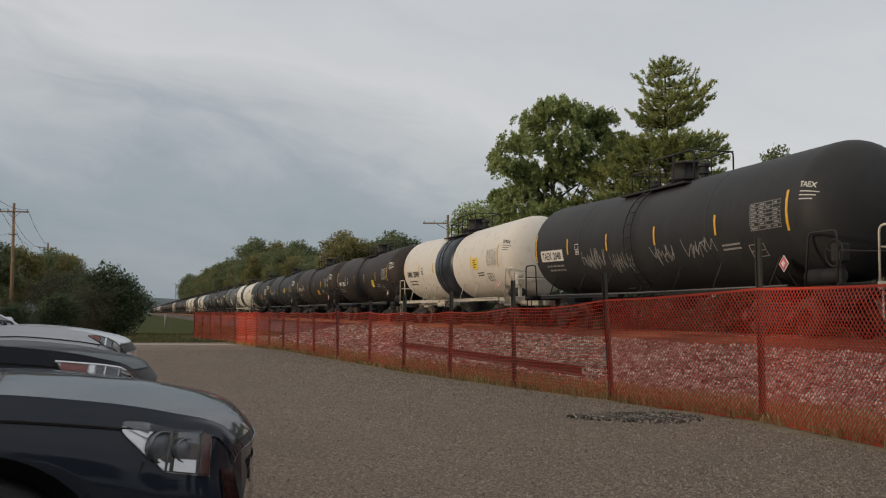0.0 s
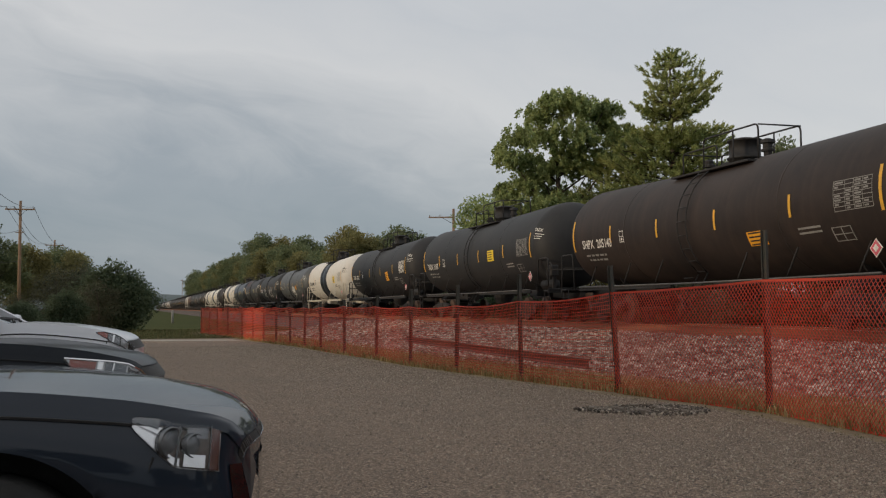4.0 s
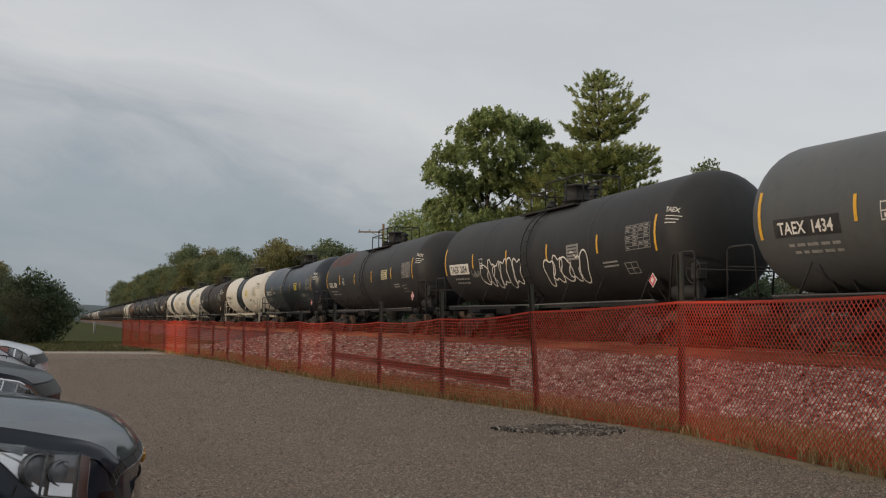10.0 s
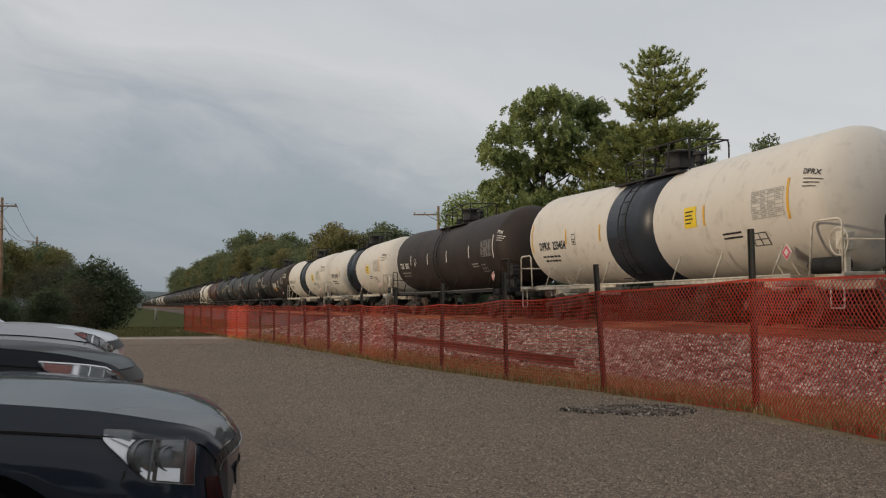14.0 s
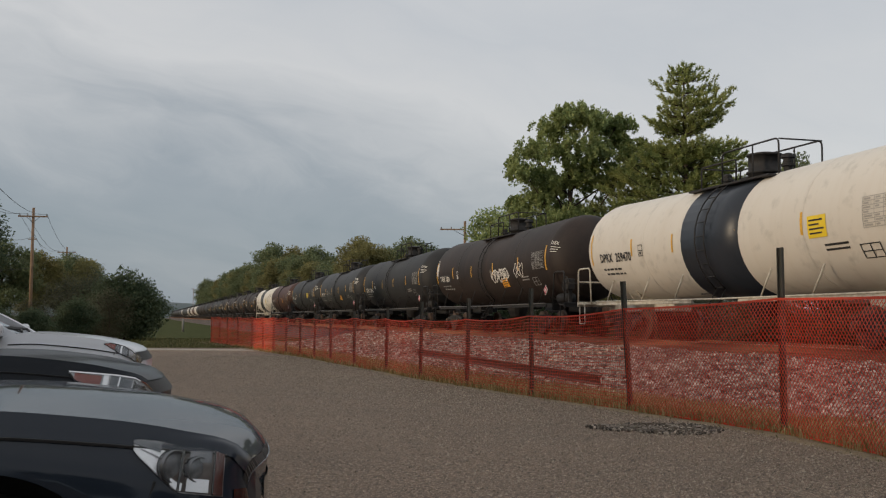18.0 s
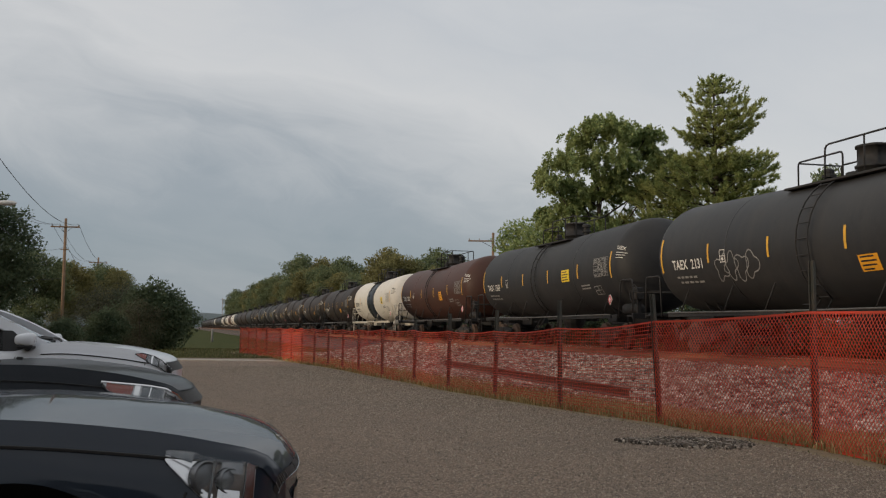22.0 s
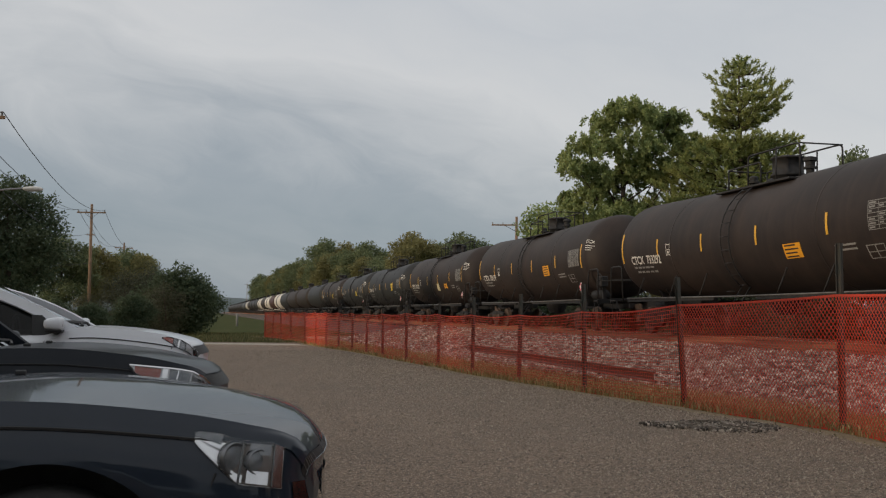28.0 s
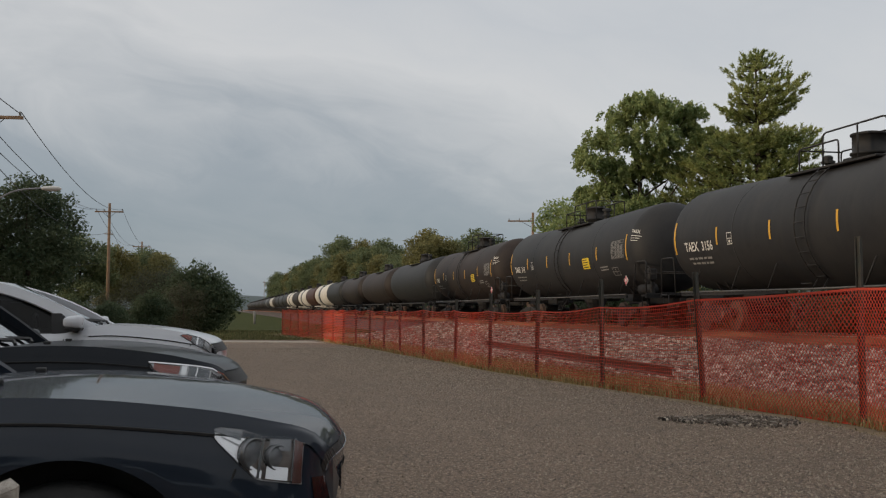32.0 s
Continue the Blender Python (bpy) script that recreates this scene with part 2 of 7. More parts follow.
M["wire"] = material("wire", (0.03, 0.03, 0.032), 0.6)
M["insulator"] = material("insulator", (0.25, 0.24, 0.23), 0.3)
M["bark"] = material("bark", (0.085, 0.064, 0.048), 0.95, 0, [((0.05, 0.038, 0.03), (9, 9, 1.5), 0.4, 0.65, 0.8)], 0.8, 18)


def leaf_material(name, a, b, c):
    m = bpy.data.materials.new(name)
    m.use_nodes = True
    n = Nodes(m.node_tree)
    p = m.node_tree.nodes["Principled BSDF"]
    r = n.add("ShaderNodeNewGeometry").outputs["Random Per Island"]
    col = n.ramp(r, [(0.0, a), (0.55, b), (1.0, c)])
    big = n.noise(n.add("ShaderNodeTexCoord").outputs["Object"], 0.45, 3.0)
    col = n.mix(n.add("ShaderNodeMapRange", {0: big, 1: 0.4, 2: 0.65, 3: 0.0, 4: 0.55}).outputs[0], col, c)
    m.node_tree.links.new(col, p.inputs["Base Color"])
    p.inputs["Roughness"].default_value = 0.7
    p.inputs["Specular IOR Level"].default_value = 0.15
    tr = n.add("ShaderNodeBsdfTranslucent", {0: col})
    mixed = n.add("ShaderNodeMixShader", {0: 0.45, 1: p.outputs[0], 2: tr.outputs[0]})
    m.node_tree.links.new(mixed.outputs[0], m.node_tree.nodes["Material Output"].inputs[0])
    M[name] = m


leaf_material("leaf_green", (0.15, 0.215, 0.095), (0.26, 0.325, 0.135), (0.40, 0.43, 0.18))
leaf_material("leaf_pine", (0.165, 0.225, 0.10), (0.31, 0.365, 0.135), (0.48, 0.475, 0.18))
leaf_material("leaf_olive", (0.085, 0.098, 0.034), (0.15, 0.15, 0.05), (0.24, 0.20, 0.065))
# leaves of the far row: colours paled by the haze between
leaf_material("leaf_far", (0.095, 0.125, 0.072), (0.155, 0.19, 0.10), (0.23, 0.25, 0.125))
leaf_material("leaf_far_olive", (0.125, 0.132, 0.068), (0.20, 0.195, 0.088), (0.29, 0.255, 0.105))
leaf_material("leaf_dark", (0.058, 0.088, 0.055), (0.09, 0.125, 0.074), (0.135, 0.155, 0.088))
leaf_material("leaf_brush", (0.075, 0.080, 0.055), (0.115, 0.115, 0.074), (0.155, 0.145, 0.092))


# ---- mesh helpers ----
def link(name, bm, mat, smooth=False):
    me = bpy.data.meshes.new(name)
    bm.to_mesh(me)
    bm.free()
    if smooth:
        me.shade_smooth()
    for one in mat if isinstance(mat, (list, tuple)) else (mat,):
        me.materials.append(one)
    return new(name, me)


def part(name, bm, mat, parent, label="", smooth=False, at=None):
    ob = link(name, bm, mat, smooth)
    ob.parent = parent
    if at is not None:
        ob.matrix_basis = at
    return tagged(ob, label)


def again(ob, m, parent=None):
    """The same mesh once more, at another pose, under the same thing."""
    o = new(ob.name.split(".")[0], ob.data)
    o.parent = parent or ob.parent
    o.matrix_basis = m
    if "label" in ob:
        o["label"] = ob["label"]
    return o


def thing(name, m, label, category, group="", kind=""):
    ob = new(name)
    ob.empty_display_size = 0.2
    ob.matrix_world = m
    return tagged(ob, label, category, group, kind)


def box(bm, x0, x1, y0, y1, z0, z1, bevel=0.0, m=None):
    made = bmesh.ops.create_cube(bm, size=1.0)["verts"]
    t = Matrix.Translation(((x0 + x1) / 2, (y0 + y1) / 2, (z0 + z1) / 2)) @ Matrix.Diagonal((x1 - x0, y1 - y0, z1 - z0, 1))
    bmesh.ops.transform(bm, matrix=(m @ t) if m else t, verts=made)
    if bevel:
        edges = list({e for v in made for e in v.link_edges})
        bmesh.ops.bevel(bm, geom=edges, offset=bevel, segments=1, affect="EDGES")
    return bm


def tube(bm, points, r, sides=6, closed=False):
    """A pipe through the points, swept with mitred joints; r may change along it."""
    pts = [Vector(p) for p in points]
    rings, n = [], len(pts)
    last = None
    for i, p in enumerate(pts):
        d = (pts[min(i + 1, n - 1)] - pts[max(i - 1, 0)])
        d = d.normalized() if d.length > 1e-9 else Vector((0, 0, 1))
        if last is None:
            side = d.orthogonal().normalized()
        else:
            side = (last - d * last.dot(d)).normalized()
        last = side
        up = d.cross(side)
        rad = r[i] if isinstance(r, (list, tuple)) else r
        rings.append([bm.verts.new(p + (side * math.cos(a) + up * math.sin(a)) * rad) for a in (2 * math.pi * k / sides for k in range(sides))])
    for a, b in zip(rings, rings[1:]):
        for k in range(sides):
            bm.faces.new((a[k], a[(k + 1) % sides], b[(k + 1) % sides], b[k]))
    bm.faces.new(rings[0][::-1])
    bm.faces.new(rings[-1])
    return bm


def bend(points, r=0.08, steps=3):
    """Rounds the corners of a line of points."""
    pts = [Vector(p) for p in points]
    out = [pts[0]]
    for a, b, c in zip(pts, pts[1:], pts[2:]):
        u, v = (a - b), (c - b)
        k = min(r, u.length * 0.45, v.length * 0.45)
        p, q = b + u.normalized() * k, b + v.normalized() * k
        for i in range(steps + 1):
            s = i / steps
            out.append(p * (1 - s) ** 2 + b * 2 * s * (1 - s) + q * s * s)
    return out + [pts[-1]]


def lathe(bm, rings, sides, axis="Z"):
    """A turned body: rings of (position along the axis, radius)."""
    made = []
    for h, r in rings:
        ring = []
        for k in range(sides):
            a = 2 * math.pi * k / sides
            c, s = math.cos(a) * r, math.sin(a) * r
            ring.append(bm.verts.new((c, s, h) if axis == "Z" else (c, h, s) if axis == "Y" else (h, c, s)))
        made.append(ring)
    for a, b in zip(made, made[1:]):
        for k in range(sides):
            bm.faces.new((a[k], a[(k + 1) % sides], b[(k + 1) % sides], b[k]))
    bm.faces.new(made[0][::-1])
    bm.faces.new(made[-1])
    bmesh.ops.recalc_face_normals(bm, faces=bm.faces[:])
    return bm


def ground_z(x, y):
    """The land falls gently away along the track."""
    if y < 0:
        return 0.0
    return -0.01 * y if y < 25 else -0.25 - 0.0026 * min(y - 25, 110)


# ---- ground ----
TRACK_X, RAIL_Z, SPACING, SPEED = 14.5, 0.6, 18.1, 14.25


def sheet(name, xs, ys, height, mat, label, category):
    bm = bmesh.new()
    grid = [[bm.verts.new((x, y, height(x, y))) for x in xs] for y in ys]
    for a, b in zip(grid, grid[1:]):
        for k in range(len(xs) - 1):
            bm.faces.new((a[k], a[k + 1], b[k + 1], b[k]))
    return tagged(link(name, bm, mat, True), label, category, kind="structure")


FENCE = [(6.37, 6.6), (6.90, 10.47), (6.665, 13.92), (6.375, 17.2), (6.165, 20.4), (5.985, 23.5), (5.97, 27.1), (5.72, 30.3), (5.58, 33.7), (5.48, 36.6), (5.29, 38.9), (5.06, 41.2),
         (4.83, 43.6), (4.65, 46.0), (4.50, 49.6), (4.15, 53.3), (3.88, 56.8), (3.60, 59.6), (3.32, 62.3)]
FENCE = [(5.80, 2.6)] + FENCE


def fence_x(y):
    for (xa, ya), (xb, yb) in zip(FENCE, FENCE[1:]):
        if y <= yb:
            return xa + (xb - xa) * max(0.0, y - ya) / (yb - ya)
    return FENCE[-1][0]


def land(x, y):
    g = ground_z(x, y) - 0.03
    far = max(0.0, math.hypot(x, y) - 500) / 1000
    return g - 0.5 * min(far, 1)


def frange(a, b, n):
    return [a + (b - a) * k / n for k in range(n + 1)]


sheet("ground", [-3000, -800, -200, -60, -20, 0, 10, 20, 40, 100, 300, 900, 3000], [-600, -100, -30, 0, 25, 60, 100, 135, 300, 700, 1500, 4000], land, M["meadow"],
      "grassy open ground running off to the far hills", "ground")


def lot_height(x, y):
    return ground_z(x, y) + 0.012 * noise.noise((x * 0.35, y * 0.35, 0))


def make_lot():
    bm = bmesh.new()
    rows = []
    for y in frange(-14, 50.5, 130):
        edge = fence_x(y) - 0.42 + 0.10 * noise.noise((0, y * 0.9, 3)) + 0.05 * noise.noise((0, y * 3.1, 5))
        left = -18 if y < 52 else -18 + (y - 52) * 0.6
        rows.append([bm.verts.new((x, y, lot_height(x, y))) for x in [left + (edge - left) * k / 24 for k in range(25)]])
    for a, b in zip(rows, rows[1:]):
        for k in range(24):
            bm.faces.new((a[k], a[k + 1], b[k + 1], b[k]))
    return tagged(link("parking_lot", bm, M["asphalt"], True), "worn brown-grey asphalt parking lot with loose gravel", "parking lot", kind="structure")


make_lot()


def make_verge():
    """Dry earth between the lot and the foot of the ballast."""
    bm = bmesh.new()
    rows = []
    for y in frange(-14, 67, 100):
        a = fence_x(min(y, 62)) - 0.7
        rows.append([bm.verts.new((a + (10.6 - a) * k / 10, y, ground_z(0, y) - 0.012 + 0.035 * noise.noise((k * 0.9, y * 0.8, 1)) * (k > 1))) for k in range(11)])
    for p, q in zip(rows, rows[1:]):
        for k in range(10):
            bm.faces.new((p[k], p[k + 1], q[k + 1], q[k]))
    tagged(link("verge", bm, M["soil"], True), "strip of dry tan earth beside the track", "verge", kind="structure")


make_verge()


def slab(name, corners, thick, mat, label, category):
    bm = bmesh.new()
    top = [bm.verts.new((x, y, ground_z(x, y) + thick)) for x, y in corners]
    low = [bm.verts.new((x, y, ground_z(x, y) - 0.1)) for x, y in corners]
    bm.faces.new(top)
    for k in range(len(top)):
        j = (k + 1) % len(top)
        bm.faces.new((top[j], top[k], low[k], low[j]))
    return tagged(link(name, bm, mat), label, category, kind="structure")


slab("concrete_apron", [(-17, 51.5), (4.2, 45.2), (3.9, 47.4), (-17, 54.5)], 0.022, M["concrete"], "pale concrete strip across the end of the lot", "pavement")


def ballast_z(x, y):
    """The bank of crushed stone: a shoulder up from its foot, flat under the ties, down again beyond."""
    foot = ground_z(0, y) - 0.05
    top = RAIL_Z - 0.26
    d = abs(x - TRACK_X)
    return top if d < 2.2 else top + (foot - top) * min(1.0, (d - 2.2) / 4.6)


def make_ballast():
    bm = bmesh.new()
    xs = [7.4, 7.9, 8.5, 9.2, 10, 10.8, 11.5, 12.1, 12.5, 13.1, 14.5, 15.9, 16.7, 19, 21.5]
    far = lambda x, y: x if y < 63 or x > TRACK_X else TRACK_X - (TRACK_X - x) * (1 - 0.5 * min(1.0, (y - 63) / 6))
    grid = [[bm.verts.new((far(x, y) + 0.2 * noise.noise((x, y * 0.3, 2)), y, ballast_z(x, y) + (0.05 * noise.noise((x * 1.4, y * 1.4, 7)) if y < 90 else 0))) for x in xs]
            for y in frange(-60, 100, 240) + [120, 160, 220, 300, 400, 520, 700, 950]]
    for a, b in zip(grid, grid[1:]):
        for k in range(len(xs) - 1):
            bm.faces.new((a[k], a[k + 1], b[k + 1], b[k]))
    tagged(link("ballast_bank", bm, M["ballast"], True), "bank of pinkish crushed-stone ballast under the track", "ballast", kind="structure")


make_ballast()


def make_stones():
    """Loose stones on the near shoulder, thinner with distance."""
    rng = random.Random(5)
    cube = [(-1, -1, -1), (1, -1, -1), (1, 1, -1), (-1, 1, -1), (-1, -1, 1), (1, -1, 1), (1, 1, 1), (-1, 1, 1)]
    quads = [(0, 3, 2, 1), (4, 5, 6, 7), (0, 1, 5, 4), (1, 2, 6, 5), (2, 3, 7, 6), (3, 0, 4, 7)]
    verts, faces = [], []
    for _ in range(88000):
        y = 4 + 56 * rng.random() ** 1.8
        x = 7.2 + 5.4 * rng.random() ** 0.9
        if rng.random() < 0.3 and x < 7.7:
            continue
        r = rng.uniform(0.022, 0.052) * (1 + y / 50)
        turn = Euler((rng.uniform(0, 6), rng.uniform(0, 6), rng.uniform(0, 6))).to_matrix()
        size = Vector((rng.uniform(0.7, 1.3), rng.uniform(0.6, 1.0), rng.uniform(0.45, 0.8))) * r
        at = Vector((x, y, ballast_z(x, y) + 0.05 * noise.noise((x * 1.4, y * 1.4, 7)) + r * 0.35))
        base = len(verts)
        for c in cube:
            k = Vector([a * b * rng.uniform(0.6, 1.1) for a, b in zip(c, size)])
            verts.append(at + turn @ k)
        faces += [tuple(base + i for i in q) for q in quads]
    me = bpy.data.meshes.new("ballast_stones")
    me.from_pydata(verts, [], faces)
    me.materials.append(M["loose_stone"])
    tagged(new("ballast_stones", me), "loose pinkish-grey crushed stones on the bank", "stones", kind="stuff")


def island_material(name, stops, rough=0.9):
    m = bpy.data.materials.new(name)
    m.use_nodes = True
    n = Nodes(m.node_tree)
    p = m.node_tree.nodes["Principled BSDF"]
    r = n.add("ShaderNodeNewGeometry").outputs["Random Per Island"]
    col = n.ramp(r, stops)
    grain = n.noise(n.add("ShaderNodeTexCoord").outputs["Object"], 45.0, 4.0)
    col = n.mix(n.add("ShaderNodeMapRange", {0: grain, 1: 0.4, 2: 0.7, 3: 0.0, 4: 0.35}).outputs[0], col, tuple(c * 0.5 for c in stops[0][1]))
    m.node_tree.links.new(col, p.inputs["Base Color"])
    p.inputs["Roughness"].default_value = rough
    M[name] = m


island_material("loose_stone", [(0.0, (0.095, 0.060, 0.048)), (0.3, (0.255, 0.170, 0.130)), (0.7, (0.47, 0.335, 0.26)), (1.0, (0.80, 0.645, 0.53))])
island_material("grass_blade", [(0.0, (0.22, 0.17, 0.06)), (0.5, (0.42, 0.29, 0.12)), (1.0, (0.56, 0.43, 0.22))])
island_material("grass_blade_green", [(0.0, (0.06, 0.068, 0.024)), (0.5, (0.13, 0.13, 0.045)), (1.0, (0.26, 0.22, 0.09))])
island_material("rubble", [(0.0, (0.05, 0.042, 0.034)), (0.5, (0.14, 0.112, 0.088)), (1.0, (0.52, 0.44, 0.35))])
make_stones()


def make_grass(name, count, place, tall, mat, label, seed):
    """Blades of grass, each a bent strip of two quads."""
    rng = random.Random(seed)
    verts, faces = [], []
    for _ in range(count):
        x, y = place(rng)
        z = ground_z(x, y) - 0.03
        h = tall * rng.uniform(0.4, 1.25)
        a = rng.uniform(0, 6.28)
        w = rng.uniform(0.003, 0.007) * (1 + y / 25)
        u, v = Vector((math.cos(a), math.sin(a), 0)), Vector((-math.sin(a), math.cos(a), 0))
        lean = rng.uniform(0.05, 0.55) * h
        b = len(verts)
        p = Vector((x, y, z))
        for k, (s, f) in enumerate(((0, 1), (0.55, 0.8), (1, 0.15))):
            c = p + Vector((0, 0, h * s)) + v * lean * s * s
            verts += [c - u * w * f, c + u * w * f]
        faces += [(b, b + 1, b + 3, b + 2), (b + 2, b + 3, b + 5, b + 4)]
    me = bpy.data.meshes.new(name)
    me.from_pydata(verts, [], faces)
    me.materials.append(M[mat])
    tagged(new(name, me), label, "grass", kind="stuff")


def along_fence(rng):
    y = 4 + 50 * rng.random() ** 1.6
    return fence_x(y) - 0.09 + abs(rng.gauss(0, 0.9)), y


def at_edge(rng):
    y = 4 + 45 * rng.random() ** 1.6
    return fence_x(y) - 0.38 + rng.gauss(0, 0.10), y


make_grass("dry_grass", 66000, along_fence, 0.145, "grass_blade", "dry straw-coloured grass along the fence foot", 11)
make_grass("green_grass", 1300, at_edge, 0.035, "grass_blade_green", "short green weeds along the edge of the lot", 12)


def on_lawn(rng):
    y = 51 + 26 * rng.random() ** 1.4
    return rng.uniform(-9, 5.5), y


make_grass("lawn_grass", 16000, on_lawn, 0.10, "grass_blade_green", "uneven green grass beyond the lot", 13)


def make_rubble():
    rng = random.Random(8)
    top = thing("rubble_patch", pose(5.62, 11.1, ground_z(0, 11)), "patch of broken dark asphalt lumps at the edge of the lot", "rubble")
    cube = [(-1, -1, -1), (1, -1, -1), (1, 1, -1), (-1, 1, -1), (-1, -1, 1), (1, -1, 1), (1, 1, 1), (-1, 1, 1)]
    quads = [(0, 3, 2, 1), (4, 5, 6, 7), (0, 1, 5, 4), (1, 2, 6, 5), (2, 3, 7, 6), (3, 0, 4, 7)]
    kinds = []
    for k in range(8):
        me = bpy.data.meshes.new("lump")
        me.from_pydata([[c[0] * rng.uniform(0.3, 1.2), c[1] * rng.uniform(0.3, 1.0), c[2] * rng.uniform(0.3, 0.9)] for c in cube], [], quads)
        me.materials.append(M["rubble"])
        kinds.append(me)
    for _ in range(300):
        o = new("lump", rng.choice(kinds))
        o.parent = top
        r = 0.010 + 0.030 * rng.random() ** 2.0
        a, k = rng.uniform(0, 6.28), rng.random() ** 0.6
        u, v = 0.66 * k * math.cos(a), (0.50 + 0.22 * math.cos(a)) * k * math.sin(a) + rng.gauss(0, 0.04)
        o.matrix_basis = pose(0.90 * u + 0.43 * v, -0.43 * u + 0.90 * v, r * 0.3 + 0.008, 0, 0, rng.uniform(0, 360)) @ Matrix.Scale(r, 4)
    bm = bmesh.new()
    ring = lambda a: 1 + 0.7 * noise.noise((math.cos(a) * 2.5, math.sin(a) * 2.5, 0)) + 0.3 * noise.noise((math.cos(a) * 9, math.sin(a) * 9, 2))
    rim = [bm.verts.new((0.36 * ring(a) * math.cos(a) + 0.13 * ring(a) * math.sin(a), -0.17 * ring(a) * math.cos(a) + 0.28 * ring(a) * math.sin(a), 0.002)) for a in frange(0, 6.20, 79)]
    hub = bm.verts.new((0, 0, 0.010))
    for p, q in zip(rim, rim[1:] + rim[:1]):
        bm.faces.new((p, q, hub))
    part("broken_bed", bm, M["rubble_bed"], top, "dark crumbled asphalt bed")
    verts, faces = [], []
    for _ in range(1300):
        a, k = rng.uniform(0, 6.28), rng.random() ** 0.55
        u, v = 0.74 * k * math.cos(a) + rng.gauss(0, 0.05), (0.52 + 0.22 * math.cos(a)) * k * math.sin(a) + rng.gauss(0, 0.06)
        r = rng.uniform(0.006, 0.017)
        at = Vector((0.90 * u + 0.43 * v, -0.43 * u + 0.90 * v, 0.004 + r * 0.5))
        turn = Euler((rng.uniform(0, 6), rng.uniform(0, 6), rng.uniform(0, 6))).to_matrix()
        i = len(verts)
        verts += [at + turn @ Vector((c[0] * r * rng.uniform(0.6, 1.3), c[1] * r, c[2] * r * 0.7)) for c in cube]
        faces += [tuple(i + j for j in q) for q in quads]
    me = bpy.data.meshes.new("crumbled_asphalt")
    me.from_pydata(verts, [], faces)
    me.materials.append(M["rubble"])
    o = new("crumbled_asphalt", me)
    o.parent = top
    o["kind"] = "stuff"


make_rubble()


def make_pebbles():
    """Loose gravel, thick along the fence and thin over the lot."""
    rng = random.Random(6)
    verts, faces = [], []
    for _ in range(42000):
        y = 5.0 + 34 * rng.random() ** 1.5
        x = fence_x(y) - 0.35 - abs(rng.gauss(0, 2.2)) if rng.random() < 0.75 else rng.uniform(-3, fence_x(y) - 0.4)
        r = rng.uniform(0.005, 0.013) * (1 + y / 40)
        z = lot_height(x, y)
        b = len(verts)
        a = rng.uniform(0, 6.28)
        for k in range(4):
            verts.append((x + r * rng.uniform(0.7, 1.3) * math.cos(a + k * 1.57), y + r * rng.uniform(0.7, 1.3) * math.sin(a + k * 1.57), z - 0.002))
        verts.append((x + r * rng.uniform(-0.4, 0.4), y + r * rng.uniform(-0.4, 0.4), z + r * rng.uniform(0.6, 1.1)))
        faces += [(b + k, b + (k + 1) % 4, b + 4) for k in range(4)]
    me = bpy.data.meshes.new("loose_gravel")
    me.from_pydata(verts, [], faces)
    me.materials.append(M["pebble"])
    tagged(new("loose_gravel", me), "loose tan gravel scattered on the lot", "gravel", kind="stuff")


island_material("pebble", [(0.0, (0.13, 0.10, 0.075)), (0.5, (0.26, 0.205, 0.15)), (1.0, (0.46, 0.38, 0.29))])
make_pebbles()


# ---- track ----
def rail_profile(bm, y0, y1, x, z):
    """A flat-bottomed rail from y0 to y1, with its head on top."""
    out = [(-0.07, 0), (0.07, 0), (0.07, 0.012), (0.012, 0.035), (0.010, 0.125), (0.035, 0.14), (0.035, 0.172), (-0.035, 0.172), (-0.035, 0.14), (-0.010, 0.125), (-0.012, 0.035), (-0.07, 0.012)]
    a = [bm.verts.new((x + u, y0, z + v)) for u, v in out]
    b = [bm.verts.new((x + u, y1, z + v)) for u, v in out]
    for k in range(12):
        j = (k + 1) % 12
        f = bm.faces.new((a[k], a[j], b[j], b[k]))
        f.material_index = 1 if k == 6 else 0
    bm.faces.new(a[::-1])
    bm.faces.new(b)
    return bm


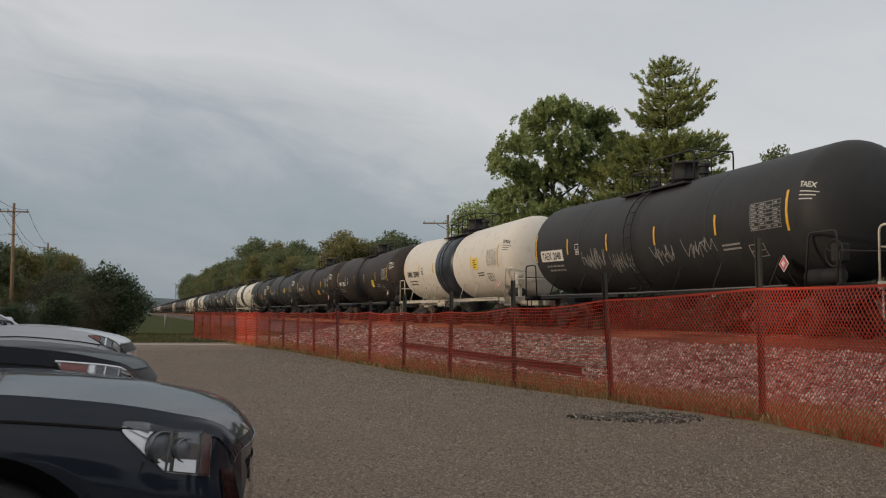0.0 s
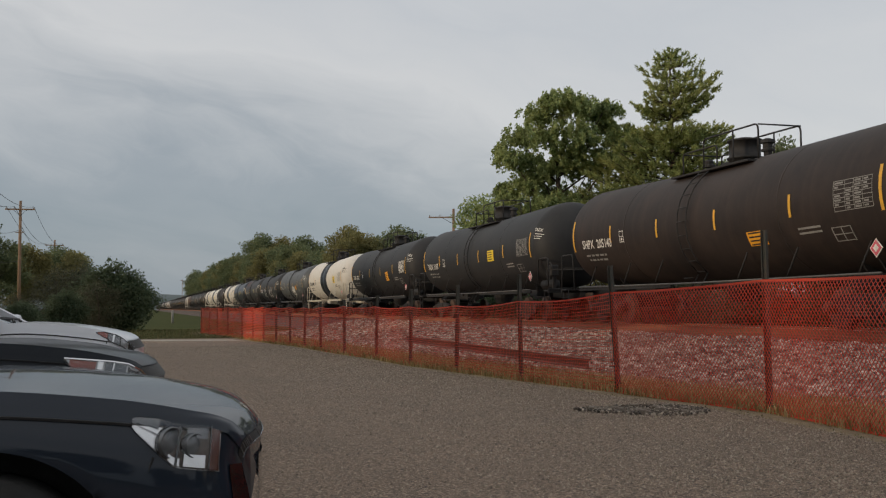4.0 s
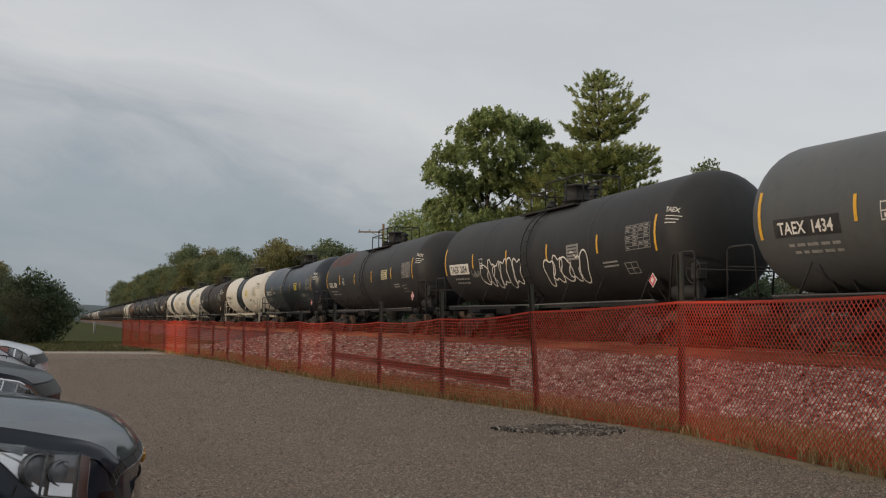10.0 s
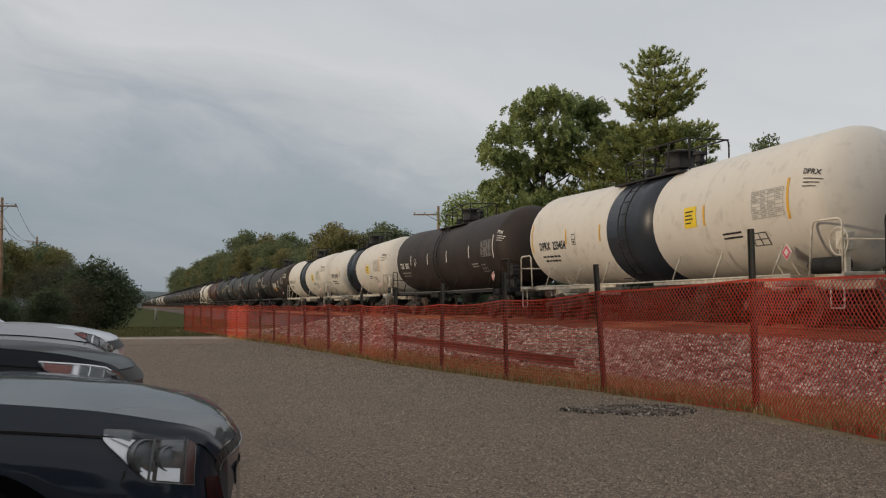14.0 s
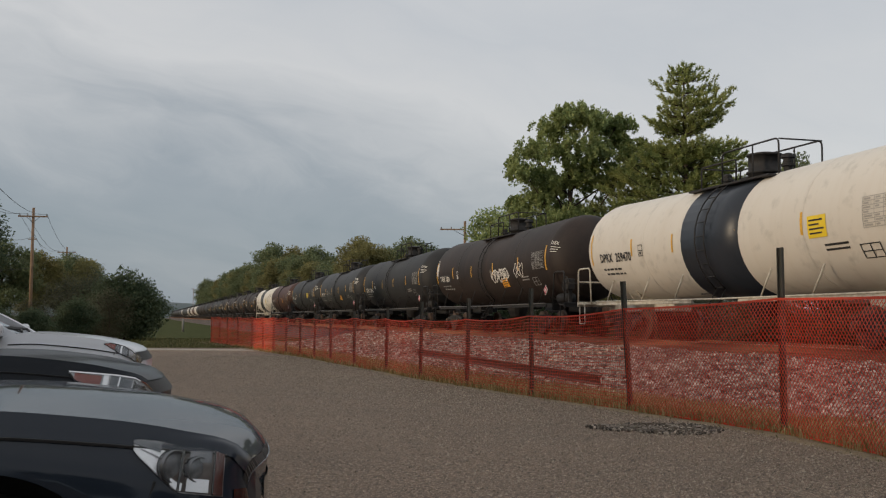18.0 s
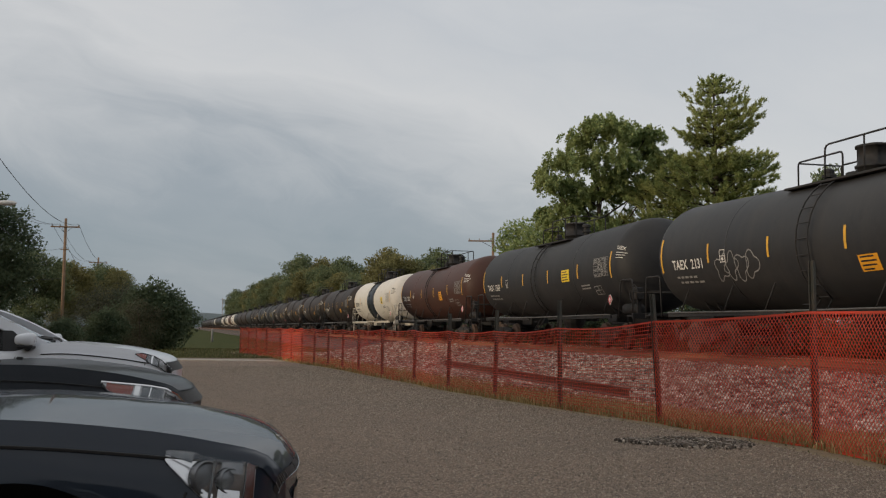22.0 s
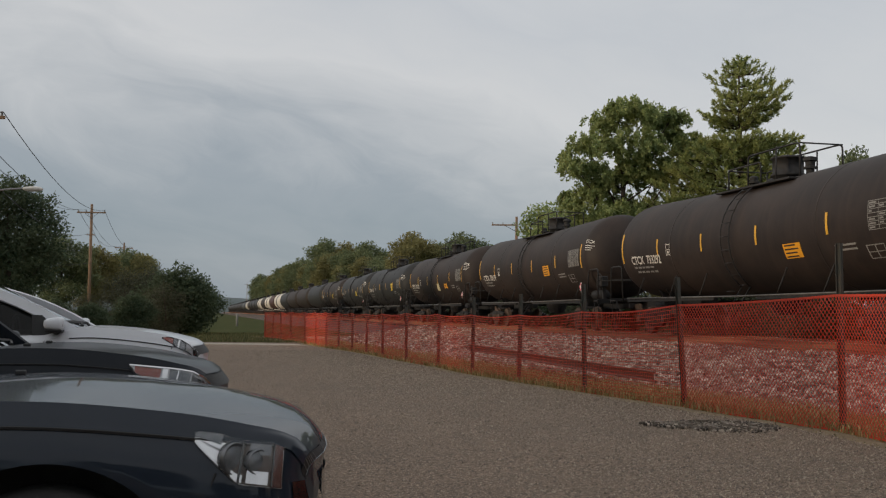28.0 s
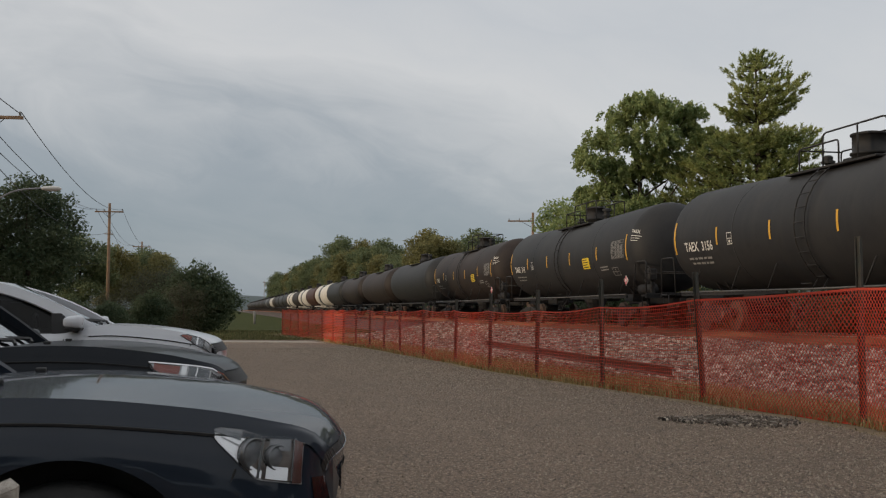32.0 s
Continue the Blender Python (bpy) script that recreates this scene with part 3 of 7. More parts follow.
def make_track():
    track = thing("railway_track", pose(0, 0, 0), "rusty steel rails on dark wooden ties", "railway track", kind="structure")
    for x in (TRACK_X - 0.755, TRACK_X + 0.755):
        part("rail", rail_profile(bmesh.new(), -120, 950, x, RAIL_Z - 0.172), [M["rail_rust"], M["rail_head"]], track, "rusty rail with a worn bright top")
    bm = box(bmesh.new(), -1.3, 1.3, -0.11, 0.11, -0.17, 0, 0.012)
    first = part("tie", bm, M["tie_wood"], track, at=pose(TRACK_X, -10, RAIL_Z - 0.175))
    for k in range(1, 230):
        again(first, pose(TRACK_X + 0.03 * math.sin(k * 3.3), -10 + k * 0.5, RAIL_Z - 0.175, 0, 0, 0.6 * math.sin(k * 1.7)))
    string = thing("spare_rail", pose(0, 0, 0), "long rusty spare rail lying beside the ties", "rail", "spare rails")
    part("rail", rail_profile(bmesh.new(), -40, 62, 12.66, RAIL_Z - 0.295), [M["rail_rust"], M["rail_rust"]], string)
    string = thing("spare_rail", pose(0, 0, 0), "long rusty spare rail lying beside the ties", "rail", "spare rails")
    part("rail", rail_profile(bmesh.new(), -40, 58, 12.95, RAIL_Z - 0.26), [M["rail_rust"], M["rail_rust"]], string)
    for x, y0, y1, z, a in ((7.36, 16.57, 27.2, 0.0, 0), (7.68, 19.9, 30.2, 0.01, 0.5)):
        one = thing("spare_rail", pose(x, y0, ground_z(x, y0) + 0.20 + z, 0.35, 0, a), "dark rusty rail lying on the foot of the ballast", "rail", "spare rails")
        part("rail", rail_profile(bmesh.new(), 0, y1 - y0, 0, 0), [M["rail_dark"], M["rail_dark"]], one)
    bm = bmesh.new()
    for k in range(5):
        box(bm, 0, 0.004, -0.1 * k - 0.07, -0.1 * k, 0, 0.09)
    part("chalk_mark", bm, M["mark_white"], one, "white painted mark", at=pose(-0.078, 2.3, 0.03))


make_track()


# ---- fence ----
MESH_TOP = [1.42, 1.46, 1.515, 1.455, 1.385, 1.35, 1.37, 1.40, 1.42, 1.40, 1.40, 1.42, 1.44, 1.45, 1.45, 1.46, 1.48, 1.48, 1.5, 1.5]
LEAN = {2: -1.5, 3: -3.0, 4: -1.2}       # posts that lean to the west, in degrees
POST_TOP = [2.05, 2.1, 2.10, 1.86, 1.87, 1.78, 1.78, 1.70, 1.62, 1.60, 1.58, 1.55, 1.55, 1.52, 1.52, 1.52, 1.52, 1.55, 1.55, 1.55]


def strip(verts, faces, a, b, w, n):
    """A flat plastic strand from a to b, w wide, facing n."""
    d = (b - a).normalized()
    s = d.cross(n).normalized() * w / 2
    i = len(verts)
    off = n * 0.002
    verts += [a - s + off, b - s + off, b + s + off, a + s + off, a - s - off, b - s - off, b + s - off, a + s - off]
    faces += [(i, i + 1, i + 2, i + 3), (i + 7, i + 6, i + 5, i + 4), (i, i + 4, i + 5, i + 1), (i + 3, i + 2, i + 6, i + 7)]


def make_fence():
    fence = thing("safety_fence", pose(0, 0, 0), "orange plastic mesh safety fence on steel posts, sagging between them", "fence")
    rng = random.Random(3)
    u = bmesh.new()
    pts = [(-0.026, -0.022), (-0.026, 0.0), (-0.012, 0.0), (-0.008, 0.024), (0.008, 0.024), (0.012, 0.0), (0.026, 0.0), (0.026, -0.022), (0.018, -0.022), (0.018, -0.006), (-0.018, -0.006), (-0.018, -0.022)]
    a, b = [u.verts.new((x, y, -0.3)) for x, y in pts], [u.verts.new((x, y, 1.0)) for x, y in pts]
    for k in range(12):
        u.faces.new((a[k], a[(k + 1) % 12], b[(k + 1) % 12], b[k]))
    u.faces.new(a[::-1])
    u.faces.new(b)
    first = None
    bases = []
    for k, (x, y) in enumerate(FENCE):
        z = ground_z(x, y) - 0.02
        bases.append(Vector((x, y, z)))
        m = pose(x, y, z, 0, LEAN.get(k, rng.uniform(-1, 1)), 0) @ pose(0, 0, 0, rng.uniform(-1, 1), 0, -75) @ Matrix.Diagonal((1.45, 1.45, POST_TOP[k], 1))
        if first is None:
            first = part("post", u, M["post_steel"], fence, "dark green steel fence post", at=m)
        else:
            again(first, m)
    for k in range(len(FENCE) - 1):
        a, b = bases[k], bases[k + 1]
        d = b - a
        d.z = 0
        length, way = d.length, d.normalized()
        n = Vector((-way.y, way.x, 0))
        near = k <= 2
        shift = n * 0.04
        h0, h1 = MESH_TOP[k], MESH_TOP[k + 1]

        def at(u, v, k=k, a=a, b=b, h0=h0, h1=h1, shift=shift, n=n, length=length):
            sag = (-0.015 if k <= 2 else -0.05) * math.sin(math.pi * u) * (0.4 + 0.6 * v)
            wave = 0.05 * math.sin(math.pi * u) * noise.noise((u * 3 + k * 7, v * 2.2, 4)) + 0.03 * math.sin(math.pi * u) * math.sin(9 * v + k)
            low = 0.02 + 0.03 * noise.noise((u * 2, k, 1))
            tip = Vector((math.sin(radians(LEAN.get(k, 0) * (1 - u) + LEAN.get(k + 1, 0) * u)) * v * 1.45, 0, 0))
            return a.lerp(b, u) + tip + shift + n * wave + Vector((0, 0, low + (h0 + (h1 - h0) * u - low) * v + sag * v))

        verts, faces = [], []
        if near:
            nx, nz = max(8, round(length / 0.069)), 21
            for i in range(nx):
                for j in range(nz):
                    c = [at((i + p) / nx, (j + q) / nz) for p, q in ((0, 0.5), (0.5, 0), (1, 0.5), (0.5, 1))]
                    for p, q in zip(c, c[1:] + c[:1]):
                        strip(verts, faces, p, q, 0.0070, n)
            for v in (0.0, 1.0):
                for i in range(nx):
                    strip(verts, faces, at(i / nx, v), at((i + 1) / nx, v), 0.026 if v else 0.016, n)
        else:
            far = k > 8
            dense = k > 11
            nz = 26 if not far else 20
            nx = max(8, round(length / (0.062 if not far else 0.10)))
            seg = 12 if not far else 6
            for j in range(nz + 1):
                w = 0.022 if j == nz else 0.010 if j == 0 else 0.0075 if not far else 0.024 if dense else 0.014
                for i in range(seg):
                    strip(verts, faces, at(i / seg, j / nz), at((i + 1) / seg, j / nz), w, n)
            for i in range(nx + 1):
                for j in range(6):
                    strip(verts, faces, at(i / nx, j / 6), at(i / nx, (j + 1) / 6), 0.0055 if not far else 0.017 if dense else 0.012, n)
        me = bpy.data.meshes.new("mesh_panel")
        me.from_pydata(verts, [], faces)
        me.materials.append(M["fence_orange"])
        o = new("mesh_panel", me)
        o.parent = fence
        tagged(o, "orange diamond plastic mesh" if near else "orange square plastic mesh")


make_fence()


# ---- train ----
R, HALF, HEAD, AXIS = 1.5, 7.25, 0.90, 2.68      # tank radius, half length of the barrel, depth of its ends, height of its axis over the rail


def axis_z(y):
    """The barrel slopes a little down to its middle."""
    return AXIS - 0.11 * max(0.0, 1 - abs(y) / HALF)


def skin(y, angle, off=0.006, side=-1):
    """A point on the tank's side; angle up from level, in radians."""
    r = R + off
    if abs(y) > HALF:
        r = R * math.cos(math.asin(min(0.99, (abs(y) - HALF) / HEAD))) ** 0.95 + off * 1.6
    return Vector((side * r * math.cos(angle), y, axis_z(y) + r * math.sin(angle)))


def tank_bm(sides=40, length=HALF, grow=0.0, rings=None, head=True):
    bm = bmesh.new()
    steps = rings or [-length, -length * 0.66, -length * 0.33, 0.0, length * 0.33, length * 0.66, length]
    table = [(y, R + grow) for y in steps]
    if head:
        cap = [(HEAD * math.sin(a), R * math.cos(a) ** 0.95) for a in (0.12, 0.25, 0.37, 0.5, 0.62, 0.75, 0.87, 1.0, 1.2, 1.38, 1.5)]
        table = [(-length - h, r) for h, r in reversed(cap)] + table + [(length + h, r) for h, r in cap]
    made = []
    for y, r in table:
        made.append([bm.verts.new((r * math.cos(2 * math.pi * k / sides), y, axis_z(y) + r * math.sin(2 * math.pi * k / sides))) for k in range(sides)])
    for a, b in zip(made, made[1:]):
        for k in range(sides):
            bm.faces.new((a[k], b[k], b[(k + 1) % sides], a[(k + 1) % sides]))
    bm.faces.new(made[0])
    bm.faces.new(made[-1][::-1])
    bmesh.ops.recalc_face_normals(bm, faces=bm.faces[:])
    return bm


def patch(bm, y_left, angle, w, h, off=0.008, side=-1, n=4, m=4):
    """A flat rectangle wrapped on the tank: its left edge at y_left, w long, its middle at the angle, h high."""
    grid = [[bm.verts.new(skin(y_left - w * i / n, angle + h / R * (j / m - 0.5), off, side)) for i in range(n + 1)] for j in range(m + 1)]
    for a, b in zip(grid, grid[1:]):
        for i in range(n):
            bm.faces.new((a[i], a[i + 1], b[i + 1], b[i]))
    return bm


GLYPHS = {}


def lettering(text, size):
    """Triangles of a line of text, from the built-in font: points (u, v) and faces."""
    if (text, size) not in GLYPHS:
        cu = bpy.data.curves.new("lettering", "FONT")
        cu.body, cu.size, cu.resolution_u, cu.offset = text, size, 2, size * 0.02
        ob = bpy.data.objects.new("lettering", cu)
        scene.collection.objects.link(ob)
        me = ob.evaluated_get(bpy.context.evaluated_depsgraph_get()).to_mesh()
        GLYPHS[text, size] = ([tuple(v.co[:2]) for v in me.vertices], [tuple(p.vertices) for p in me.polygons])
        ob.to_mesh_clear()
        bpy.data.objects.remove(ob)
        bpy.data.curves.remove(cu)
    return GLYPHS[text, size]


def write(bm, text, y_left, angle, size, off=0.010, squeeze=0.9):
    pts, faces = lettering(text, size)
    verts = [bm.verts.new(skin(y_left - u * squeeze, angle + v / R, off)) for u, v in pts]
    for f in faces:
        bm.faces.new([verts[i] for i in f])
    return bm


def scrawl(bm, rng, y_left, angle, w, h, strokes, thick):
    """Spray-paint strokes: loops and zigzags wrapped on the tank."""
    for k in range(strokes):
        u0 = w * k / strokes
        pts, n = [], rng.randint(5, 9)
        for i in range(n):
            pts.append((u0 + w / strokes * (1.5 * i / n + rng.uniform(-0.35, 0.35)), h * (0.5 * math.cos(i * 2.4 + k * 1.3) + rng.uniform(-0.25, 0.25))))
        for (a, b), (c, d) in zip(pts, pts[1:]):
            for s in range(3):
                p0, p1 = s / 3, (s + 1) / 3
                q = [(a + (c - a) * t, b + (d - b) * t) for t in (p0, p1)]
                du, dv = q[1][0] - q[0][0], q[1][1] - q[0][1]
                m = math.hypot(du, dv) or 1
                ou, ov = -dv / m * thick / 2, du / m * thick / 2
                bm.faces.new([bm.verts.new(skin(y_left - u, angle + v / R, 0.0085)) for u, v in
                              ((q[0][0] - ou, q[0][1] - ov), (q[1][0] - ou, q[1][1] - ov), (q[1][0] + ou, q[1][1] + ov), (q[0][0] + ou, q[0][1] + ov))])
    return bm


def bubble(bm, rng, y_left, angle, w, h, letters, thick):
    """Outlined balloon letters sprayed in a row."""
    step = w / letters
    for k in range(letters):
        lobes, turn = rng.choice((2, 3, 3, 4)), rng.uniform(0, 6.28)
        pts = []
        for i in range(25):
            a = 2 * math.pi * i / 24
            r = 1 + 0.28 * math.cos(lobes * a + turn)
            pts.append(((k + 0.5) * step + 0.60 * step * r * math.cos(a) + 0.12 * h * math.sin(a), h * 0.47 * r * math.sin(a) + 0.05 * h * (k % 2)))
        for (a, b), (c, d) in zip(pts, pts[1:]):
            m = math.hypot(c - a, d - b) or 1
            ou, ov = -(d - b) / m * thick / 2, (c - a) / m * thick / 2
            bm.faces.new([bm.verts.new(skin(y_left - u, angle + v / R, 0.0085)) for u, v in ((a - ou, b - ov), (c - ou, d - ov), (c + ou, d + ov), (a + ou, b + ov))])
    return bm


def wheel_bm():
    return lathe(bmesh.new(), [(-0.075, 0.13), (-0.072, 0.36), (-0.068, 0.40), (-0.06, 0.42), (0.045, 0.428), (0.055, 0.458), (0.075, 0.456), (0.08, 0.40), (0.035, 0.36), (0.015, 0.18), (0.06, 0.13)], 24, "X")


def frame_bm():
    """A cast truck side frame: a bowed truss with two openings beside the spring nest."""
    bm = bmesh.new()
    outline = [(-1.12, 0.50), (-1.12, 0.62), (-0.75, 0.66), (-0.42, 0.72), (0.42, 0.72), (0.75, 0.66), (1.12, 0.62), (1.12, 0.50), (0.80, 0.46), (0.45, 0.24), (-0.45, 0.24), (-0.80, 0.46)]
    a, b = [bm.verts.new((-0.06, y, z)) for y, z in outline], [bm.verts.new((0.06, y, z)) for y, z in outline]
    bm.faces.new(a)
    bm.faces.new(b[::-1])
    for k in range(len(a)):
        j = (k + 1) % len(a)
        bm.faces.new((a[k], b[k], b[j], a[j]))
    return bm


SHARED = {}


def shared(key, make, mat, smooth=False):
    """A mesh that is made once and then used by every car."""
    if key not in SHARED:
        me = bpy.data.meshes.new(key.split("/")[0])
        bm = make()
        bm.to_mesh(me)
        bm.free()
        if smooth:
            me.shade_smooth()
        for one in mat if isinstance(mat, list) else [mat]:
            me.materials.append(one)
        SHARED[key] = me
    return SHARED[key]


def put(name, me, parent, m=None, label=""):
    o = new(name, me)
    o.parent = parent
    if m is not None:
        o.matrix_basis = m
    return tagged(o, label)


def smooth_tube(points, r, sides=6, round_r=0.1):
    return tube(bmesh.new(), bend(points, round_r), r, sides)


def truck(car, y, full):
    t = put("truck", shared("bolster", lambda: box(box(bmesh.new(), -1.1, 1.1, -0.2, 0.2, 0.42, 0.7, 0.03), -0.35, 0.35, -0.35, 0.35, 0.66, 0.86, 0.03), M["underframe_black"]), car, pose(0, y, 0))
    for x in (-1, 1):
        put("side_frame", shared("side_frame", frame_bm, M["underframe_black"]), t, pose(x * 1.0, 0, 0))
        for w in (-0.88, 0.88):
            put("wheel", shared("wheel", wheel_bm, M["wheel_steel"], False), t, pose(x * 0.755, w, 0.425, 0, 0, 180 if x > 0 else 0), "rusty steel wheel")
            if full:
                put("bearing_cap", shared("bearing_cap", lambda: lathe(bmesh.new(), [(-0.1, 0.06), (-0.08, 0.11), (0.1, 0.13)], 12, "X"), M["wheel_steel"]), t, pose(x * 1.12, w, 0.45, 0, 0, 180 if x > 0 else 0))
        if full:
            def springs():
                bm = bmesh.new()
                for a in (-0.24, 0, 0.24):
                    lathe_pts = [(0.30 + 0.03 * i, 0.085 if i % 2 else 0.10) for i in range(9)]
                    made = lathe(bmesh.new(), lathe_pts, 8)
                    me = bpy.data.meshes.new("spring_row")
                    made.to_mesh(me)
                    made.free()
                    me.transform(Matrix.Translation((0, a, 0)))
                    bm.from_mesh(me)
                    bpy.data.meshes.remove(me)
                return bm
            put("spring_nest", shared("spring_nest", springs, M["wheel_steel"]), t, pose(x * 1.06, 0, 0))
    for w in (-0.88, 0.88):
        put("axle", shared("axle", lambda: lathe(bmesh.new(), [(-1.1, 0.07), (1.1, 0.07)], 10, "X"), M["wheel_steel"]), t, pose(0, w, 0.425))


def top_fittings(car, full, mid):
    """Manway dome, valves, narrow platform and its stepped rails, over the middle of the tank."""
    z = axis_z(0) + R
    black = M["underframe_black"]
    put("manway", shared("manway", lambda: lathe(bmesh.new(), [(-0.25, 0.38), (0.10, 0.38), (0.10, 0.44), (0.15, 0.44), (0.15, 0.39), (0.54, 0.39), (0.54, 0.43), (0.59, 0.43), (0.60, 0.36), (0.635, 0.22), (0.64, 0.02)], 24), black, True), car, pose(0, mid - 0.15, z), "black round manway dome with a flange")
    put("relief_valve", shared("relief_valve", lambda: lathe(bmesh.new(), [(-0.2, 0.10), (0.14, 0.10), (0.14, 0.17), (0.19, 0.17), (0.21, 0.12), (0.32, 0.12), (0.34, 0.18), (0.42, 0.17), (0.46, 0.05)], 12), black), car, pose(0.1, mid - 1.0, z + 0.05), "black relief valve")
    put("vent_valve", shared("vent_valve", lambda: lathe(bmesh.new(), [(-0.2, 0.07), (0.10, 0.07), (0.10, 0.17), (0.16, 0.17), (0.18, 0.11), (0.26, 0.12), (0.30, 0.08), (0.31, 0.02)], 12), black), car, pose(-0.1, mid + 1.4, z))
    if full:
        put("valve_box", shared("valve_box", lambda: box(bmesh.new(), -0.16, 0.16, -0.2, 0.2, -0.2, 0.16, 0.03), black), car, pose(0.15, mid + 0.75, z))
    for x in (-1, 1):
        def walkway():
            bm = box(bmesh.new(), -0.22, 0.22, -1.75, 1.95, -0.05, 0, 0.006)
            return box(bm, 0.18, 0.22, -1.75, 1.95, -0.1, 0.04, 0.006)
        put("platform", shared("platform", walkway, black), car, pose(x * 0.72, mid, z - 0.13), "black grating platform")
        if full:
            put("handrail", shared("handrail/low", lambda: smooth_tube([(0, 1.90, -0.2), (0, 1.90, 0.50), (0, 0.2, 0.50), (0, 0.2, -0.1)], 0.022), black, True), car, pose(x * 0.58, mid, z))
            put("handrail", shared("handrail/tall", lambda: smooth_tube([(0, 0.85, -0.1), (0, 0.85, 0.74), (0, -1.65, 0.74), (0, -1.65, -0.15)], 0.023, 6, 0.16), black, True), car, pose(x * 0.58, mid, z))
            put("handrail_post", shared("handrail_post", lambda: smooth_tube([(0, 0, -0.2), (0, 0, 0.74)], 0.021), black, True), car, pose(x * 0.58, mid - 0.55, z))
    if full:
        put("end_rail", shared("end_rail", lambda: smooth_tube([(-0.58, 0, 0.48), (0.58, 0, 0.48)], 0.019), black, True), car, pose(0, mid + 1.90, z))
        put("end_rail", shared("end_rail", None, None), car, pose(0, mid - 1.65, z + 0.24))


def tank_car(k, spec):
    """One tank car at its place in the train. spec: paint, band, mark text, plate style, and the rest."""
    full = spec["full"]
    frame_mat = M["underframe_white"] if spec["paint"] == "white_paint" else M["underframe_black"]
    fk = "white" if spec["paint"] == "white_paint" else "black"
    car = thing("tank_car", pose(TRACK_X, car_y(k, 0), RAIL_Z), spec["label"], "tank car", "tank cars of the freight train")
    put("tank", shared("tank/" + spec["paint"], tank_bm, M[spec["paint"]], True), car, None)
    for y in (-3.7, 3.7) if full else ():
        put("weld_ring", shared(f"weld_ring/{spec['paint']}{y}", lambda: tank_bm(40, 0, 0.003, [y - 0.03, y + 0.03], False), M[spec["paint"]], True), car)
    if spec.get("rusty"):
        part("rust_patch", patch(bmesh.new(), 6.9, 0.78, 3.6, 0.95, 0.004, n=10, m=6), M["rust_patch"], car, "reddish rusty patch on the shoulder", True)
    if spec.get("band"):
        put("black_band", shared("black_band", lambda: tank_bm(40, 0, 0.012, [-1.18, 0, 0.62, 1.52], False), M["blue_black_paint"], True), car, None, "black painted band round the middle")
    mid = 0.17 if spec.get("band") else 0.0
    top_fittings(car, full, mid)
    for y in (-5.75, 5.75):
        truck(car, y, full)
    for e in (-1, 1):
        turn = pose(0, 0, 0, 0, 0, 0 if e > 0 else 180)

        def saddle():
            bm = bmesh.new()
            arc = [(1.42 * math.sin(a), AXIS - (R + 0.02) * math.cos(a)) for a in frange(-1.2, 1.2, 12)]
            for y0, y1 in ((5.45, 5.5), (6.0, 6.05)):
                a = [bm.verts.new((x, y0, z)) for x, z in arc] + [bm.verts.new((x, y0, 0.95)) for x in (0.5, -0.5)]
                b = [bm.verts.new((x, y1, z)) for x, z in arc] + [bm.verts.new((x, y1, 0.95)) for x in (0.5, -0.5)]
                bm.faces.new(a)
                bm.faces.new(b[::-1])
                for i in range(len(a)):
                    j = (i + 1) % len(a)
                    bm.faces.new((a[i], b[i], b[j], a[j]))
            box(bm, -0.28, 0.28, 4.2, 8.55, 0.80, 1.14, 0.02)
            box(bm, -0.9, 0.9, 5.4, 6.1, 0.88, 1.12, 0.02)
            return bm
        put("bolster_saddle", shared("bolster_saddle/" + fk, saddle, frame_mat), car, turn, "stub sill and curved saddle under the tank's end")
        put("coupler", shared("coupler", lambda: box(box(bmesh.new(), -0.09, 0.09, 8.5, 8.85, 0.78, 0.96, 0.03), -0.16, 0.16, 8.8, 9.06, 0.72, 1.0, 0.05), M["wheel_steel"]), car, turn)

        def deck():
            bm = box(bmesh.new(), -1.42, 1.42, 8.05, 8.5, 1.02, 1.07, 0.01)
            return box(bm, -1.42, 1.42, 8.42, 8.5, 0.96, 1.12, 0.01)
        put("end_platform", shared("end_platform/" + fk, deck, frame_mat), car, turn)
        if full:
            for x in (-1, 1):
                put("grab_rail", shared("grab_rail/" + fk, lambda: smooth_tube([(0, 8.45, 1.05), (0, 8.45, 2.15), (0, 7.55, 2.15), (0, 7.42, 1.0)], 0.024, 6, 0.14), frame_mat, True), car, turn @ pose(x * 1.40, 0, 0))
                put("step", shared("step/" + fk, lambda: smooth_tube([(-0.0, 8.42, 1.05), (0, 8.42, 0.42), (0, 8.02, 0.42), (0, 8.02, 1.05)], 0.018, 5, 0.03), frame_mat, True), car, turn @ pose(x * 1.36, 0, 0))
            put("cross_rail", shared("cross_rail/" + fk, lambda: smooth_tube([(-1.4, 8.45, 1.75), (1.4, 8.45, 1.75)], 0.02, 6), frame_mat, True), car, turn)
    for x in (-1, 1):
        for y0, y1 in ((6.9, 1.1), (-1.1, -6.9)) if full else ((6.9, -6.9),):
            put("side_rail", shared(f"side_rail/{fk}{y0}{y1}", lambda: box(bmesh.new(), -0.035, 0.035, y1, y0, 0.98, 1.07, 0.01), frame_mat), car, pose(x * 1.43, 0, 0))
        # added tube; on dark cars its grey stands for sky sheen on the sill
        if full and x < 0:
            put("sill_pipe", shared("sill_pipe/" + fk, lambda: tube(bmesh.new(), [(0, -6.9, 0), (0, 0, -0.03), (0, 6.9, 0)], 0.022, 6), M["pipe_grey"] if fk == "black" else frame_mat, True), car, pose(x * 1.47, 0, 1.10), "thin grey pipe along the sill")
